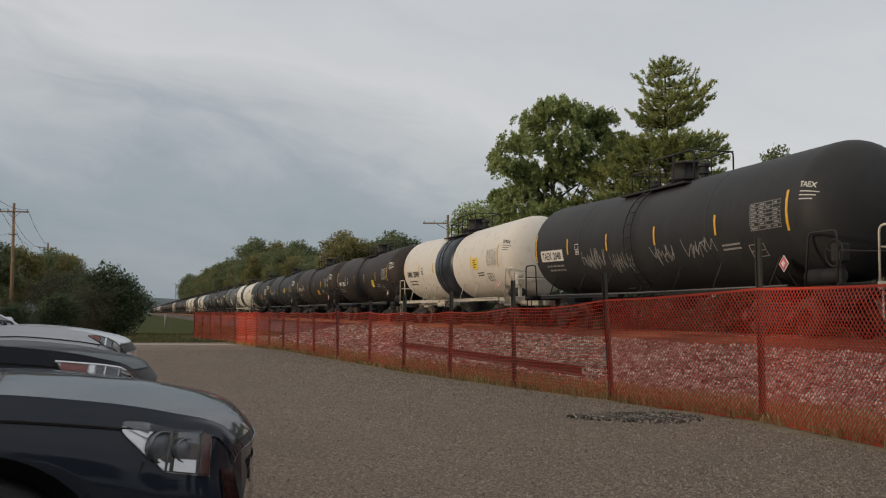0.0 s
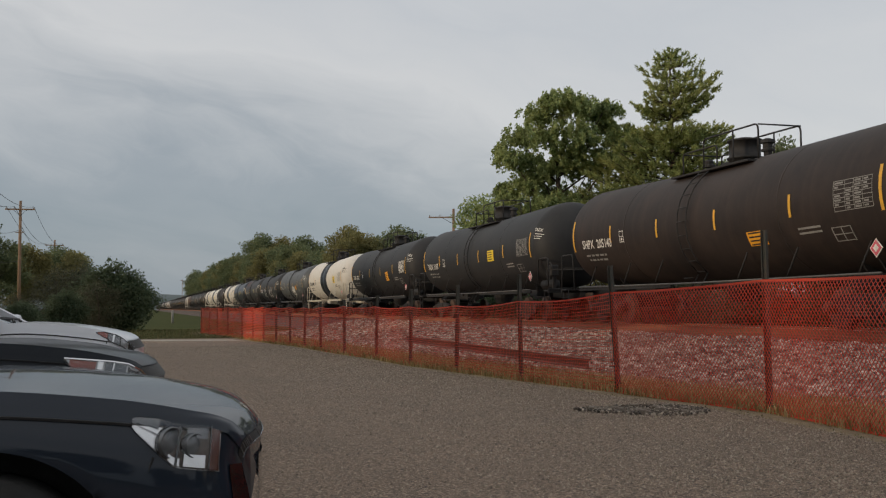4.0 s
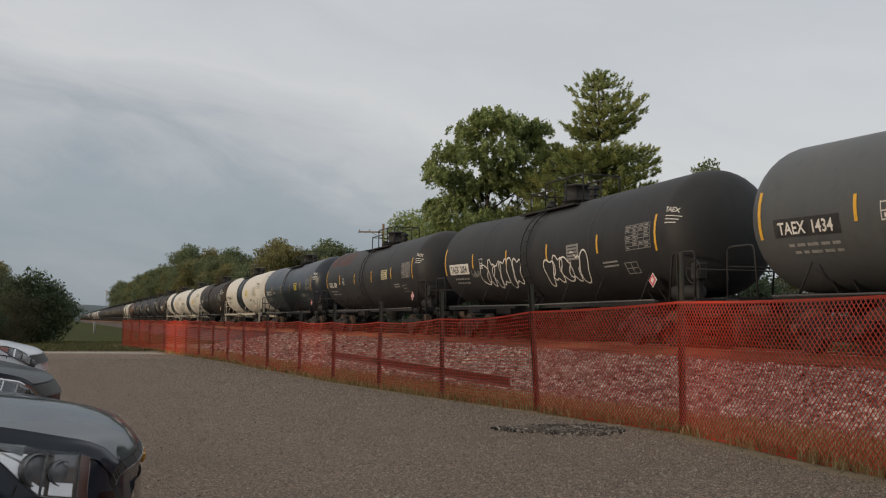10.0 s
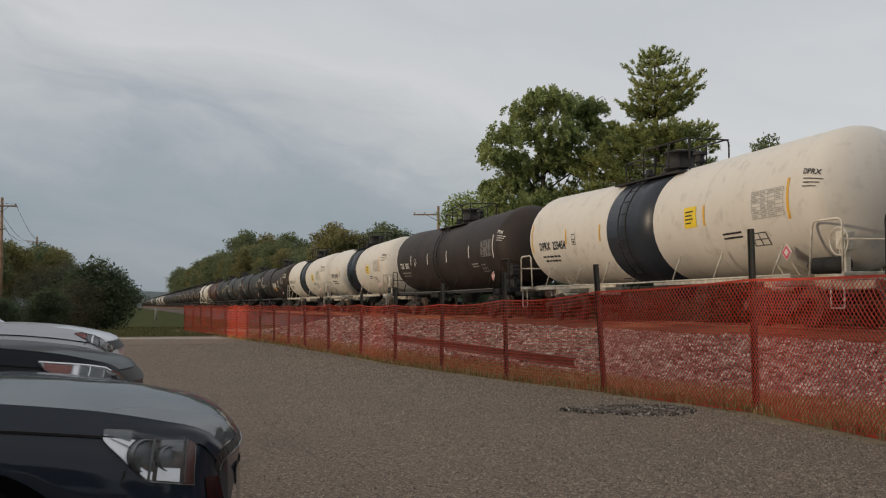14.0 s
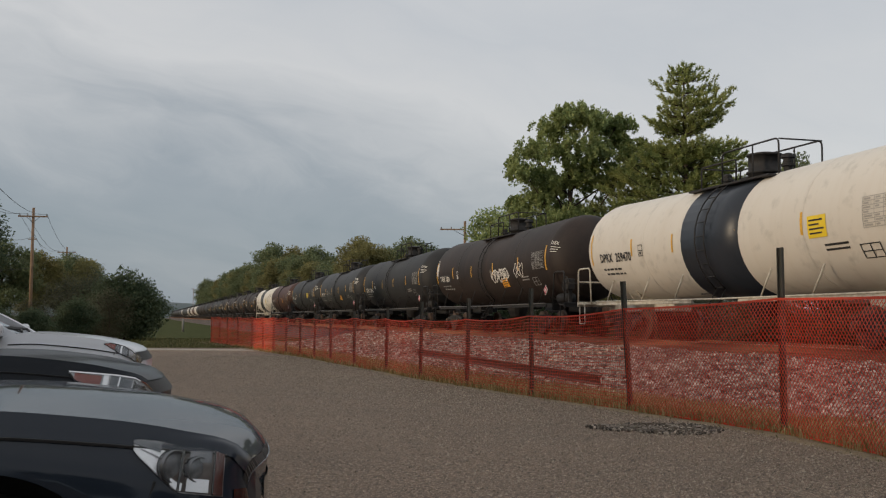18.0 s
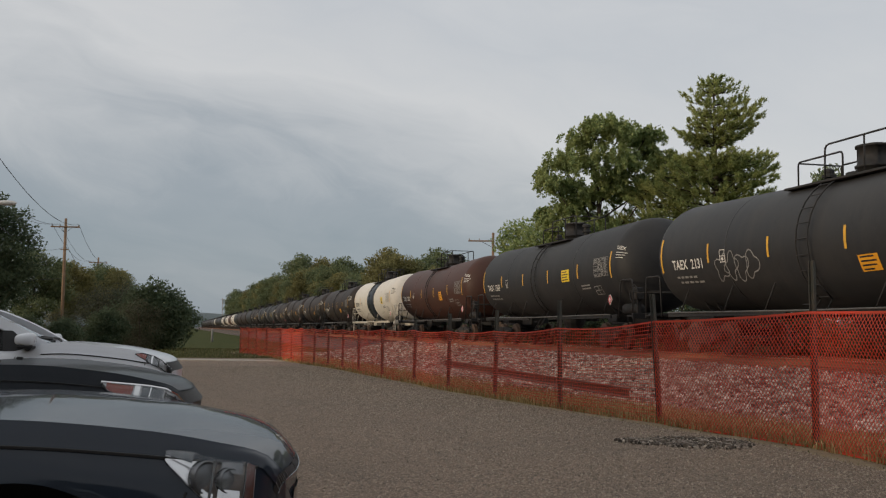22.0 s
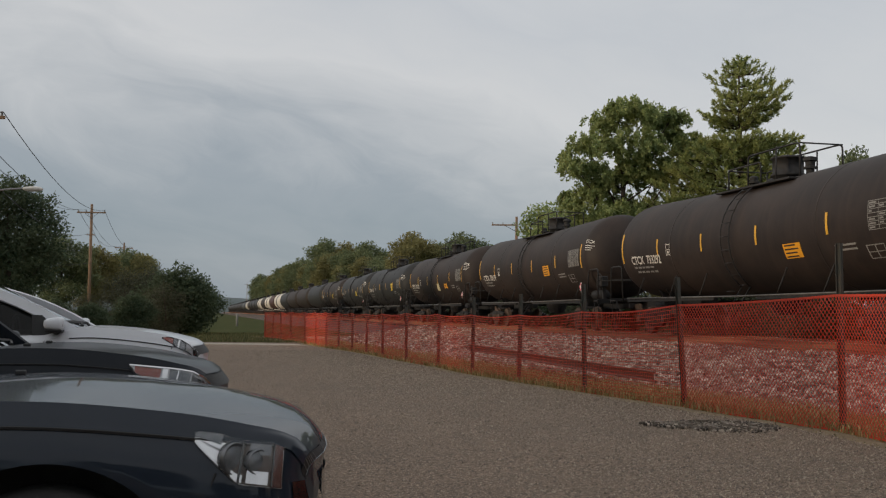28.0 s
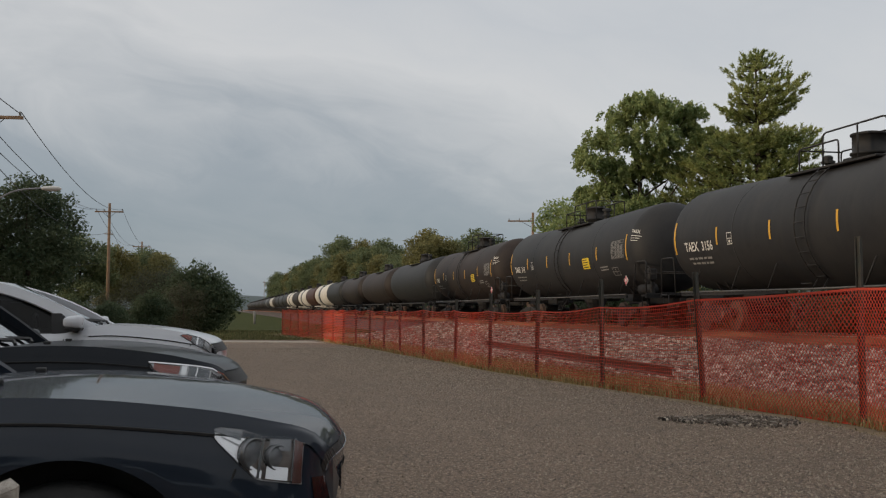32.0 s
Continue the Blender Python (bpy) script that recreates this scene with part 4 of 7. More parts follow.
        if full:
            for y in (-6.2, -3.9, -2.0, 2.0, 3.9, 6.2):
                put("rail_bracket", shared("rail_bracket/" + fk, lambda: smooth_tube([(-0.02, 0, 1.04), (0.10, -0.28, 1.72)], 0.022, 5), frame_mat, True), car, pose(x * 1.43, y, 0, 0, 0, 0 if x < 0 else 180))
    if full:
        def ladder():
            bm = bmesh.new()
            for y in (-0.22, 0.22):
                tube(bm, [skin(0, a, 0.10) + Vector((0, y, 0)) for a in frange(-0.9, 1.0, 9)] , 0.02, 5)
                tube(bm, [skin(0, -0.9, 0.10) + Vector((0, y, 0)), Vector((-1.45, y, 0.55))], 0.02, 5)
            for i in range(9):
                a = -0.85 + 1.75 * i / 8
                p = skin(0, a, 0.10)
                tube(bm, [p - Vector((0, 0.22, 0)), p + Vector((0, 0.22, 0))], 0.013, 5)
            for z in (0.6, 0.9, 1.2):
                tube(bm, [(-1.42, -0.22, z), (-1.42, 0.22, z)], 0.014, 5)
            return bm
        put("ladder", shared("ladder", ladder, M["underframe_black"], True), car, pose(0, mid + 0.25, 0), "black side ladder up to the platform")
        put("ladder", shared("ladder", None, None), car, pose(0, -0.25, 0, 0, 0, 180))
        def brake_wheel():
            bm = bmesh.new()
            tube(bm, [(0, 0.27 * math.cos(a), 0.27 * math.sin(a)) for a in frange(0, 2 * math.pi, 20)], 0.018, 5)
            for k in range(3):
                a = 2.1 * k + 0.4
                tube(bm, [(0, 0, 0), (0, 0.27 * math.cos(a), 0.27 * math.sin(a))], 0.013, 4)
            return box(bm, 0.0, 0.28, -0.13, 0.13, -0.18, 0.20, 0.03)
        put("brake_wheel", shared("brake_wheel/" + fk, brake_wheel, frame_mat), car, pose(-1.22, -8.12, 1.72), "hand brake wheel on its gear box")
        put("brake_post", shared("brake_post/" + fk, lambda: box(bmesh.new(), -0.06, 0.06, -0.05, 0.05, 1.05, 1.75, 0.01), frame_mat), car, pose(-1.05, -8.12, 0))
        put("outlet_skid", shared("outlet_skid", lambda: lathe(bmesh.new(), [(0.62, 0.16), (0.66, 0.30), (0.9, 0.42), (1.2, 0.5)], 14), M["underframe_black"]), car)
        put("air_tank", shared("air_tank", lambda: lathe(bmesh.new(), [(-0.55, 0.05), (-0.5, 0.17), (0.5, 0.17), (0.55, 0.05)], 12, "Y"), frame_mat if fk == "black" else M["underframe_black"], True), car, pose(-0.9, -7.4, 1.28))
        marks(car, k, spec)
    return car


def marks(car, k, spec):
    """Reflective bars, stencils, plates and spray paint on the side that faces the lot."""
    rng = random.Random(100 + k)
    bars = spec.get("bars", "mark_yellow")
    ink = M["mark_black"] if "white" in spec["paint"] else M["mark_white"]
    for i, (y, a, h) in enumerate(((7.22, 0.0, 0.95), (4.45, -0.03, 0.48), (2.05, -0.03, 0.48), (-1.0, -0.03, 0.48), (-3.6, -0.03, 0.48), (-6.85, 0.0, 0.86)) if spec.get("band") else
                               ((7.28, 0.0, 0.95), (4.62, -0.03, 0.48), (1.80, -0.03, 0.48), (-1.10, -0.03, 0.48), (-4.10, -0.03, 0.48), (-6.92, 0.0, 0.86))):
        put("reflector", shared(f"reflector/{y}{bars}", lambda: patch(bmesh.new(), y, a, 0.085, h), M[bars]), car, None, "yellow reflective bar" if bars != "mark_white" else "white reflective bar")
    text = spec.get("text")
    if text:
        plate = spec.get("plate")
        if plate:
            part("mark_plate", patch(bmesh.new(), 6.82, -0.19, 1.82, 0.36), M["mark_white"] if plate == "white" else M["mark_black"], car)
        y, size = 6.70 if plate else 6.58, 0.33 if plate else 0.36
        for word in text.split():
            part("lettering", write(bmesh.new(), word, y, -0.345 if text[:4] in ("CTCX", "GATX") else -0.27, size, 0.013, 0.94), M["mark_black"] if plate == "white" else ink if not plate else M["mark_white"], car, "stencilled car number")
            y -= max(u for u, v in lettering(word, size)[0]) * 0.94 + (0.13 if plate else 0.20)
    bm = bmesh.new()
    for r, (a, n) in enumerate(((-0.42, 5), (-0.52, 5))):
        y = 6.50 - 0.1 * r
        for j in range(n):
            w = rng.uniform(0.12, 0.3)
            patch(bm, y, a, w, 0.06, 0.009, n=2, m=1)
            y -= w + 0.07
    tagged(part("weight_stencil", bm, ink if "white" in spec["paint"] else M["mark_faded"], car), kind="stuff")
    bm = bmesh.new()
    for u in (0, 0.24):
        patch(bm, 3.98 - u, -0.10, 0.02, 0.34, 0.010, n=1, m=3)
    for v in (-0.2, -0.1, 0.0):
        patch(bm, 3.98, v, 0.26, 0.02, 0.010, n=2, m=1)
    patch(bm, 3.90, -0.15, 0.1, 0.07, 0.010, n=1, m=1)
    part("test_box", bm, ink, car)
    # data panel: a framed table
    if spec.get("table", True):
        filled = spec.get("table_fill")
        if filled:
            part("data_panel", patch(bmesh.new(), -5.6, -0.02, 1.15, 0.62, 0.0075), M["mark_white" if k == 5 else "mark_faded"], car, "weathered pale data panel")
        bm = bmesh.new()
        for i in range(8):
            patch(bm, -5.6, -0.215 + 0.056 * i, 1.15, 0.014, 0.010, n=2, m=1)
        for u in (0, 0.34, 0.6, 0.86, 1.136):
            patch(bm, -5.6 - u, -0.02, 0.014, 0.6, 0.010, n=1, m=4)
        for i in range(7):
            for u in (0.04, 0.38, 0.64, 0.9):
                if rng.random() < 0.85:
                    patch(bm, -5.6 - u, -0.187 + 0.056 * i, rng.uniform(0.1, 0.2 + 0.06 * (u < 0.1)), 0.036, 0.010, n=1, m=1)
        tagged(part("data_table", bm, M["mark_black"] if filled else M["mark_grey"] if "white" in spec["paint"] else M["mark_faded"], car), kind="stuff")
    # the number again, small, on the curve of the end
    if text:
        end = write(bmesh.new(), text.split()[0], -7.34, 0.30, 0.17, 0.012, 0.8)
        for r in range(3):
            patch(end, -7.38, 0.235 - 0.055 * r, 0.36 - 0.05 * r, 0.022, 0.012, n=3, m=1)
        part("end_lettering", end, ink, car, "small stencilled number")
    if spec.get("plate_colour"):
        y, a, w, h = spec.get("plate_at", (-3.85, -0.10, 0.62, 0.46) if spec.get("band") else (-2.6, -0.22, 0.72, 0.40))
        sign = part("warning_plate", patch(bmesh.new(), y, a, w, h), M[spec["plate_colour"]], car, "bright warning plate")
        bm = bmesh.new()
        for i in range(4):
            patch(bm, y - 0.06, a + 0.09 - 0.06 * i, w - rng.uniform(0.12, 0.3), 0.035, 0.011, n=2, m=1)
        tagged(part("print", bm, M["mark_black"], sign), kind="stuff")
    if spec.get("second_plate"):
        part("pale_plate", patch(bmesh.new(), *spec["second_plate"]), M["mark_pale"], car, "pale yellow plate")
    bm = bmesh.new()
    for v in (-0.44, -0.37):
        patch(bm, -4.3, v, 0.75, 0.045, 0.009, n=3, m=1)
    part("stencil_line", bm, M["mark_faded"] if ink is M["mark_white"] else ink, car)
    bm = bmesh.new()
    for u in (0, 0.28, 0.56):
        patch(bm, -5.35 - u, -0.52, 0.03, 0.32, 0.010, n=1, m=3)
    for v in (-0.62, -0.52, -0.42):
        patch(bm, -5.35, v, 0.59, 0.02, 0.010, n=3, m=1)
    part("stencil_box", bm, M["mark_faded"] if ink is M["mark_white"] else ink, car)
    # diamond placard in its holder
    c = skin(-6.62, -0.80, 0.03)
    c.x = -1.34
    turn = Matrix.Translation(c) @ Matrix.Rotation(radians(90), 4, "Y") @ Matrix.Rotation(radians(45), 4, "Z")
    holder = part("placard_holder", box(bmesh.new(), -0.13, 0.13, -0.13, 0.13, -0.012, 0, 0.004), M["mark_white"], car, "white placard holder", at=turn)
    part("placard", box(bmesh.new(), -0.108, 0.108, -0.108, 0.108, -0.018, -0.012), M["placard_red"], holder, "red diamond hazard placard")
    part("placard_print", box(bmesh.new(), -0.055, 0.055, -0.055, 0.055, -0.022, -0.018), M["mark_white"], holder)
    for y, a, w, h, n, th in spec.get("graffiti", ()):
        part("graffiti", scrawl(bmesh.new(), rng, y, a, w, h, n, th), M["mark_white"] if th > 0.035 else M["mark_faded"], car, "pale spray-paint graffiti")["kind"] = "stuff"
    for y, a, w, h, n, th in spec.get("bubbles", ()):
        part("graffiti", bubble(bmesh.new(), rng, y, a, w, h, n, th), M["mark_white"] if th > 0.035 else M["mark_faded"], car, "outlined balloon-letter graffiti")["kind"] = "stuff"


def car_y(k, t):
    """The leading cars stand a little further apart at their couplers than the later ones."""
    slack = 0.6 if k <= 15 else 0.4 if k <= 17 else 0.15 if k <= 20 else 0.0
    return 25.15 + slack + SPACING * k - SPEED * t


def spec(paint_name, label, **more):
    return dict(paint=paint_name, label=label, **more)


W = "white tank car with a black middle band and cream grime"
CARS = {
    -2: spec("black_paint", "black tank car with yellow reflective bars"),
    -1: spec("white_paint", W, band=True, text="DPRX 259", plate_colour="mark_lemon"),
    0: spec("black_paint", "black tank car with spray-paint scrawls and a white number plate", text="TAEX 2048", plate="white",
            graffiti=((3.6, -0.33, 1.5, 0.5, 5, 0.03), (1.6, -0.45, 1.2, 0.5, 4, 0.02), (-0.9, -0.36, 1.1, 0.45, 4, 0.03), (-2.6, -0.34, 1.2, 0.4, 3, 0.03))),
    1: spec("white_paint", W, band=True, text="DPRX  259743", plate_colour="mark_lemon"),
    2: spec("brown_black_paint", "brown-black weathered tank car with pale smudges and yellow bars", text="SHPX 205221", table_fill=True, plate_colour="mark_lemon", plate_at=(-3.1, -0.30, 0.5, 0.4)),
    3: spec("brown_black_paint", "rain-streaked brown-black weathered tank car", text="SHPX 205140", plate_colour="mark_orange", plate_at=(-2.4, -0.42, 0.7, 0.34)),
    4: spec("black_paint", "black tank car with large white numbers and a yellow plate", text="TAEX  3167", plate_colour="mark_lemon", plate_at=(-2.3, -0.08, 0.75, 0.42)),
    5: spec("black_paint", "black tank car with a white data panel and an orange plate", text="TAEX  2852", plate_colour="mark_orange", plate_at=(-2.4, -0.26, 0.6, 0.5), table_fill=True),
    6: spec("white_paint", W, band=True, text="DPRX  259481", plate_colour="mark_lemon"),
    7: spec("grey_paint", "grey tank car with silver graffiti", text="TAEX 1434", plate="black", plate_colour="mark_orange", plate_at=(-2.7, -0.22, 0.72, 0.36), bubbles=((-0.75, -0.42, 1.5, 0.80, 4, 0.08),), graffiti=((-0.85, -0.42, 1.3, 0.5, 5, 0.05), (2.2, -0.4, 0.7, 0.4, 2, 0.02))),
    8: spec("black_paint", "black tank car covered in white balloon-letter graffiti", text="TAEX 2054", plate="white", plate_colour="mark_faded", plate_at=(-2.4, -0.1, 0.7, 0.42), bubbles=((3.9, -0.36, 3.1, 0.85, 6, 0.045), (-0.9, -0.40, 2.6, 0.80, 5, 0.045)), graffiti=((4.75, -0.33, 0.7, 0.22, 3, 0.03),)),
    9: spec("charcoal_paint", "charcoal tank car with a reddish rusty patch on its shoulder", text="TAEX 1389", plate="black", plate_colour="mark_pale", plate_at=(-2.7, -0.04, 0.85, 0.40), table_fill=True, rusty=True),
    10: spec("blue_black_paint", "glossy blue-black tank car with yellow bars", text="TAEX  2122", plate_colour="mark_lemon", plate_at=(-2.4, -0.02, 0.8, 0.42)),
    11: spec("white_paint", W, band=True, text="DPRX  259454", plate_colour="mark_lemon", plate_at=(-2.75, -0.02, 0.55, 0.5)),
    12: spec("brown_black_paint", "dark brown tank car with white bars", text="TEIX 3085", bars="mark_white"),
    13: spec("white_paint", W, band=True, text="DPRX  259750", plate_colour="mark_lemon"),
    14: spec("white_paint", W, band=True, text="DPRX  259470", plate_colour="mark_lemon"),
    15: spec("brown_black_paint", "brown-black tank car with white graffiti over an orange plate", text="TAEX 1824", plate="black", plate_colour="mark_orange", plate_at=(-2.0, -0.45, 0.7, 0.36), bubbles=((-1.0, -0.24, 1.9, 0.45, 5, 0.05), (-3.7, -0.18, 0.9, 0.45, 3, 0.04)), graffiti=((-0.9, -0.22, 2.0, 0.35, 6, 0.04), (7.25, 0.10, 0.26, 0.70, 3, 0.04))),
    16: spec("black_paint", "black tank car with yellow bars and white numbers", text="GATX 206061"),
    17: spec("charcoal_paint", "charcoal-black tank car with grey graffiti and an orange plate", text="TAEX 2131", plate_colour="mark_orange", plate_at=(-1.45, -0.42, 0.62, 0.36), table_fill=True, bubbles=((4.2, -0.30, 1.9, 0.65, 4, 0.03),)),
    18: spec("black_paint", "black tank car with yellow bars", text="TAEX  3343", plate_colour="mark_lemon", plate_at=(-2.6, -0.08, 0.75, 0.42)),
    19: spec("rust_brown_paint", "dark rust-brown tank car with yellow bars", text="TAEX 2832", plate_colour="mark_orange", plate_at=(-2.3, -0.2, 0.6, 0.45)),
    20: spec("white_paint", W, band=True, text="DPRX 259", plate_colour="mark_lemon"),
    21: spec("brown_black_paint", "brown-black tank car with a pale panel", text="CTCX  733002", table_fill=True, plate_colour="mark_orange", plate_at=(-2.3, -0.36, 0.72, 0.36)),
    22: spec("brown_black_paint", "brown-black tank car with a low orange plate", text="CTCX  733292", plate_colour="mark_orange", plate_at=(-2.3, -0.36, 0.72, 0.36)),
    23: spec("brown_black_paint", "brown-black tank car with worn white numbers", text="CTCX 733139", plate_colour="mark_orange", table_fill=True),
    24: spec("brown_black_paint", "brown-black tank car with two orange plates", text="CTCX 733270", plate_colour="mark_orange", plate_at=(-2.65, -0.34, 0.72, 0.32), second_plate=(-0.8, -0.34, 0.6, 0.42), table_fill=True),
    25: spec("black_paint", "black tank car with yellow bars and plate", text="TAEX 3156", plate_colour="mark_lemon", plate_at=(-3.3, -0.12, 0.6, 0.5)),
    26: spec("black_paint", "black tank car with a yellow plate", text="TAEX 318", plate_colour="mark_lemon"),
    27: spec("brown_black_paint", "plain dark brown tank car", text="TAEX", plate_colour="mark_lemon"),
}
FAR_PAINT = {28: "black_paint", 29: "brown_black_paint", 30: "brown_black_paint", 31: "black_paint", 32: "white_paint", 33: "rust_brown_paint", 34: "white_paint", 35: "brown_black_paint", 36: "white_paint",
             37: "black_paint", 38: "charcoal_paint", 39: "black_paint", 40: "brown_black_paint", 41: "dirty_white_paint", 42: "black_paint", 43: "grey_paint", 44: "black_paint", 45: "brown_black_paint"}
TRAIN = {}
for k in range(-2, 60):
    one = CARS.get(k)
    if one is None:
        p = FAR_PAINT.get(k, ("black_paint", "charcoal_paint", "brown_black_paint")[k % 3])
        one = spec(p, {"white_paint": W, "dirty_white_paint": "dirty pale grey-white tank car", "grey_paint": "plain blue-grey tank car", "rust_brown_paint": "plain rust-brown tank car"}.get(p, "plain dark weathered tank car"), band=p == "white_paint")
    one["full"] = k in CARS
    TRAIN[k] = tank_car(k, one)


# ---- trees ----
def clump_leaves(verts, faces, rng, c, r, count, size, slim=0.55, droop=0.0):
    """Leaves scattered in the outer part of an uneven clump."""
    for _ in range(count):
        d = Vector((rng.gauss(0, 1), rng.gauss(0, 1), rng.gauss(0, 1))).normalized()
        k = (0.25 + 0.95 * rng.random() ** 0.7) * (1.05 + 0.55 * noise.noise(Vector(c) * 1.7 + d * 2.1))
        p = Vector(c) + Vector((d.x * r[0], d.y * r[1], d.z * r[2])) * k
        s = size * rng.uniform(0.6, 1.35)
        t = Euler((rng.uniform(-1.1, 1.1), rng.uniform(-1.1, 1.1) + droop, rng.uniform(0, 6.28))).to_matrix()
        a, b = t @ Vector((s, 0, 0)), t @ Vector((0, s * slim, 0))
        i = len(verts)
        verts += [p - a, p - b, p + a, p + b]
        faces.append((i, i + 1, i + 2, i + 3))


def tuft(verts, faces, rng, base, out, length, size, count=24):
    """A brush of pine needles round the tip of a twig."""
    for _ in range(count):
        d = (out * rng.uniform(0.25, 1.1) + Vector((rng.gauss(0, 1), rng.gauss(0, 1), rng.gauss(0, 1))) * 0.55).normalized()
        p = base + out * length * rng.random()
        w = Matrix.Rotation(rng.uniform(0, 3.14), 3, d) @ (d.orthogonal().normalized() * 0.026)
        i = len(verts)
        verts += [p - w, p + w, p + d * size * rng.uniform(0.7, 1.3)]
        faces.append((i, i + 1, i + 2))


def leaf_mesh(name, verts, faces, mat):
    me = bpy.data.meshes.new(name)
    me.from_pydata(verts, [], faces)
    me.materials.append(M[mat])
    return me


def crown_tree(name, m, label, clumps, density, size, mat, trunk_r, seed, slim=0.55, category="tree", group=""):
    """A tree from its trunk, a limb to every clump, and the clumps' leaves. Clumps: (x, z, half width, half height), depth by chance."""
    rng = random.Random(seed)
    tree = thing(name, m, label, category, group)
    top = max(z + h for x, z, w, h in clumps)
    bm = bmesh.new()
    mid = sum(x * w for x, z, w, h in clumps) / sum(w for x, z, w, h in clumps)
    spine = [Vector((mid * k + 0.15 * math.sin(5 * k), 0.1 * math.sin(7 * k), top * 0.93 * k - 0.15)) for k in (0, 0.12, 0.25, 0.4, 0.55, 0.7, 0.85, 1)]
    tube(bm, spine, [trunk_r * f for f in (1.25, 1.0, 0.88, 0.72, 0.55, 0.38, 0.22, 0.06)], 8)
    part("trunk", bm, M["bark"], tree, smooth=True)
    bm = bmesh.new()
    verts, faces = [], []
    for x, z, w, h in clumps:
        deep = rng.uniform(-0.75, 0.75) * max(0.8, top * 0.16)
        c = Vector((x, deep, z))
        start = min(0.92, max(0.15, (z - max(abs(x - mid), 0.6) * 0.8) / top))
        k = start * 7
        a = spine[int(k)].lerp(spine[min(7, int(k) + 1)], k - int(k))
        bow = (a + c) / 2 + Vector((0, 0, -0.12 * (c - a).length))
        tube(bm, [a, bow, c, c + (c - bow) * (0.05 if name == "broadleaf_tree" else 0.25)], [trunk_r * (0.22 if name == "broadleaf_tree" else 0.34), trunk_r * 0.15, trunk_r * 0.08, 0.012], 5)
        for _ in range(4):
            e = c + Vector((rng.uniform(-w, w), rng.uniform(-w, w), rng.uniform(-h, h))) * 0.85
            tube(bm, [c.lerp(bow, 0.3), (c + e) / 2 + Vector((0, 0, 0.05)), e], [trunk_r * 0.09, trunk_r * 0.06, 0.008], 4)
        if name == "broadleaf_tree":
            for _ in range(int(26 + 26 * w)):
                d = Vector((rng.gauss(0, 1), rng.gauss(0, 1), rng.gauss(0, 1))).normalized() * rng.uniform(0.1, 0.95)
                e = c + Vector((d.x * w, d.y * w, d.z * h))
                hang = Vector((d.x * 0.5, d.y * 0.5, -rng.uniform(0.3, 1.0))).normalized()
                for f in frange(0, 1, 5):       # a spray of leaves along a drooping twig
                    clump_leaves(verts, faces, rng, e + hang * f * rng.uniform(0.3, 0.6), (0.13, 0.13, 0.10), int(density / 90), size, slim, 0.5)
            continue
        clump_leaves(verts, faces, rng, c, (w, max(w, h) * 0.9, h), int(density * (w * w + 2 * w * h) / 3), size, slim)
    part("branchwork", bm, M["bark"], tree, smooth=True)
    o = new("crown", leaf_mesh("crown", verts, faces, mat))
    o.parent = tree
    return tree


def on_ground(x, y, turn=0.0):
    return pose(x, y, ground_z(x, y) - 0.05, 0, 0, turn)


# boughs of the pine, tier by tier: height, reach to the west, to the east, and in depth
PINE = [(14.45, 0.55, 0.7, 0.5), (14.1, 1.1, 1.45, 0.9), (13.5, 1.35, 1.6, 1.1), (12.85, 1.25, 2.3, 1.3), (12.25, 1.5, 2.6, 1.5), (11.7, 1.85, 1.9, 1.6), (11.3, 1.6, 1.1, 1.4),
        (10.55, 2.3, 2.4, 1.9), (10.2, 3.0, 3.5, 2.1), (9.7, 4.2, 3.4, 2.4), (9.1, 4.9, 2.9, 2.5), (8.5, 5.2, 3.1, 2.6), (7.8, 5.3, 3.0, 2.8), (7.1, 5.0, 2.8, 2.8), (6.3, 4.8, 2.8, 2.8), (5.5, 4.4, 2.6, 2.6), (4.6, 3.8, 2.4, 2.4)]


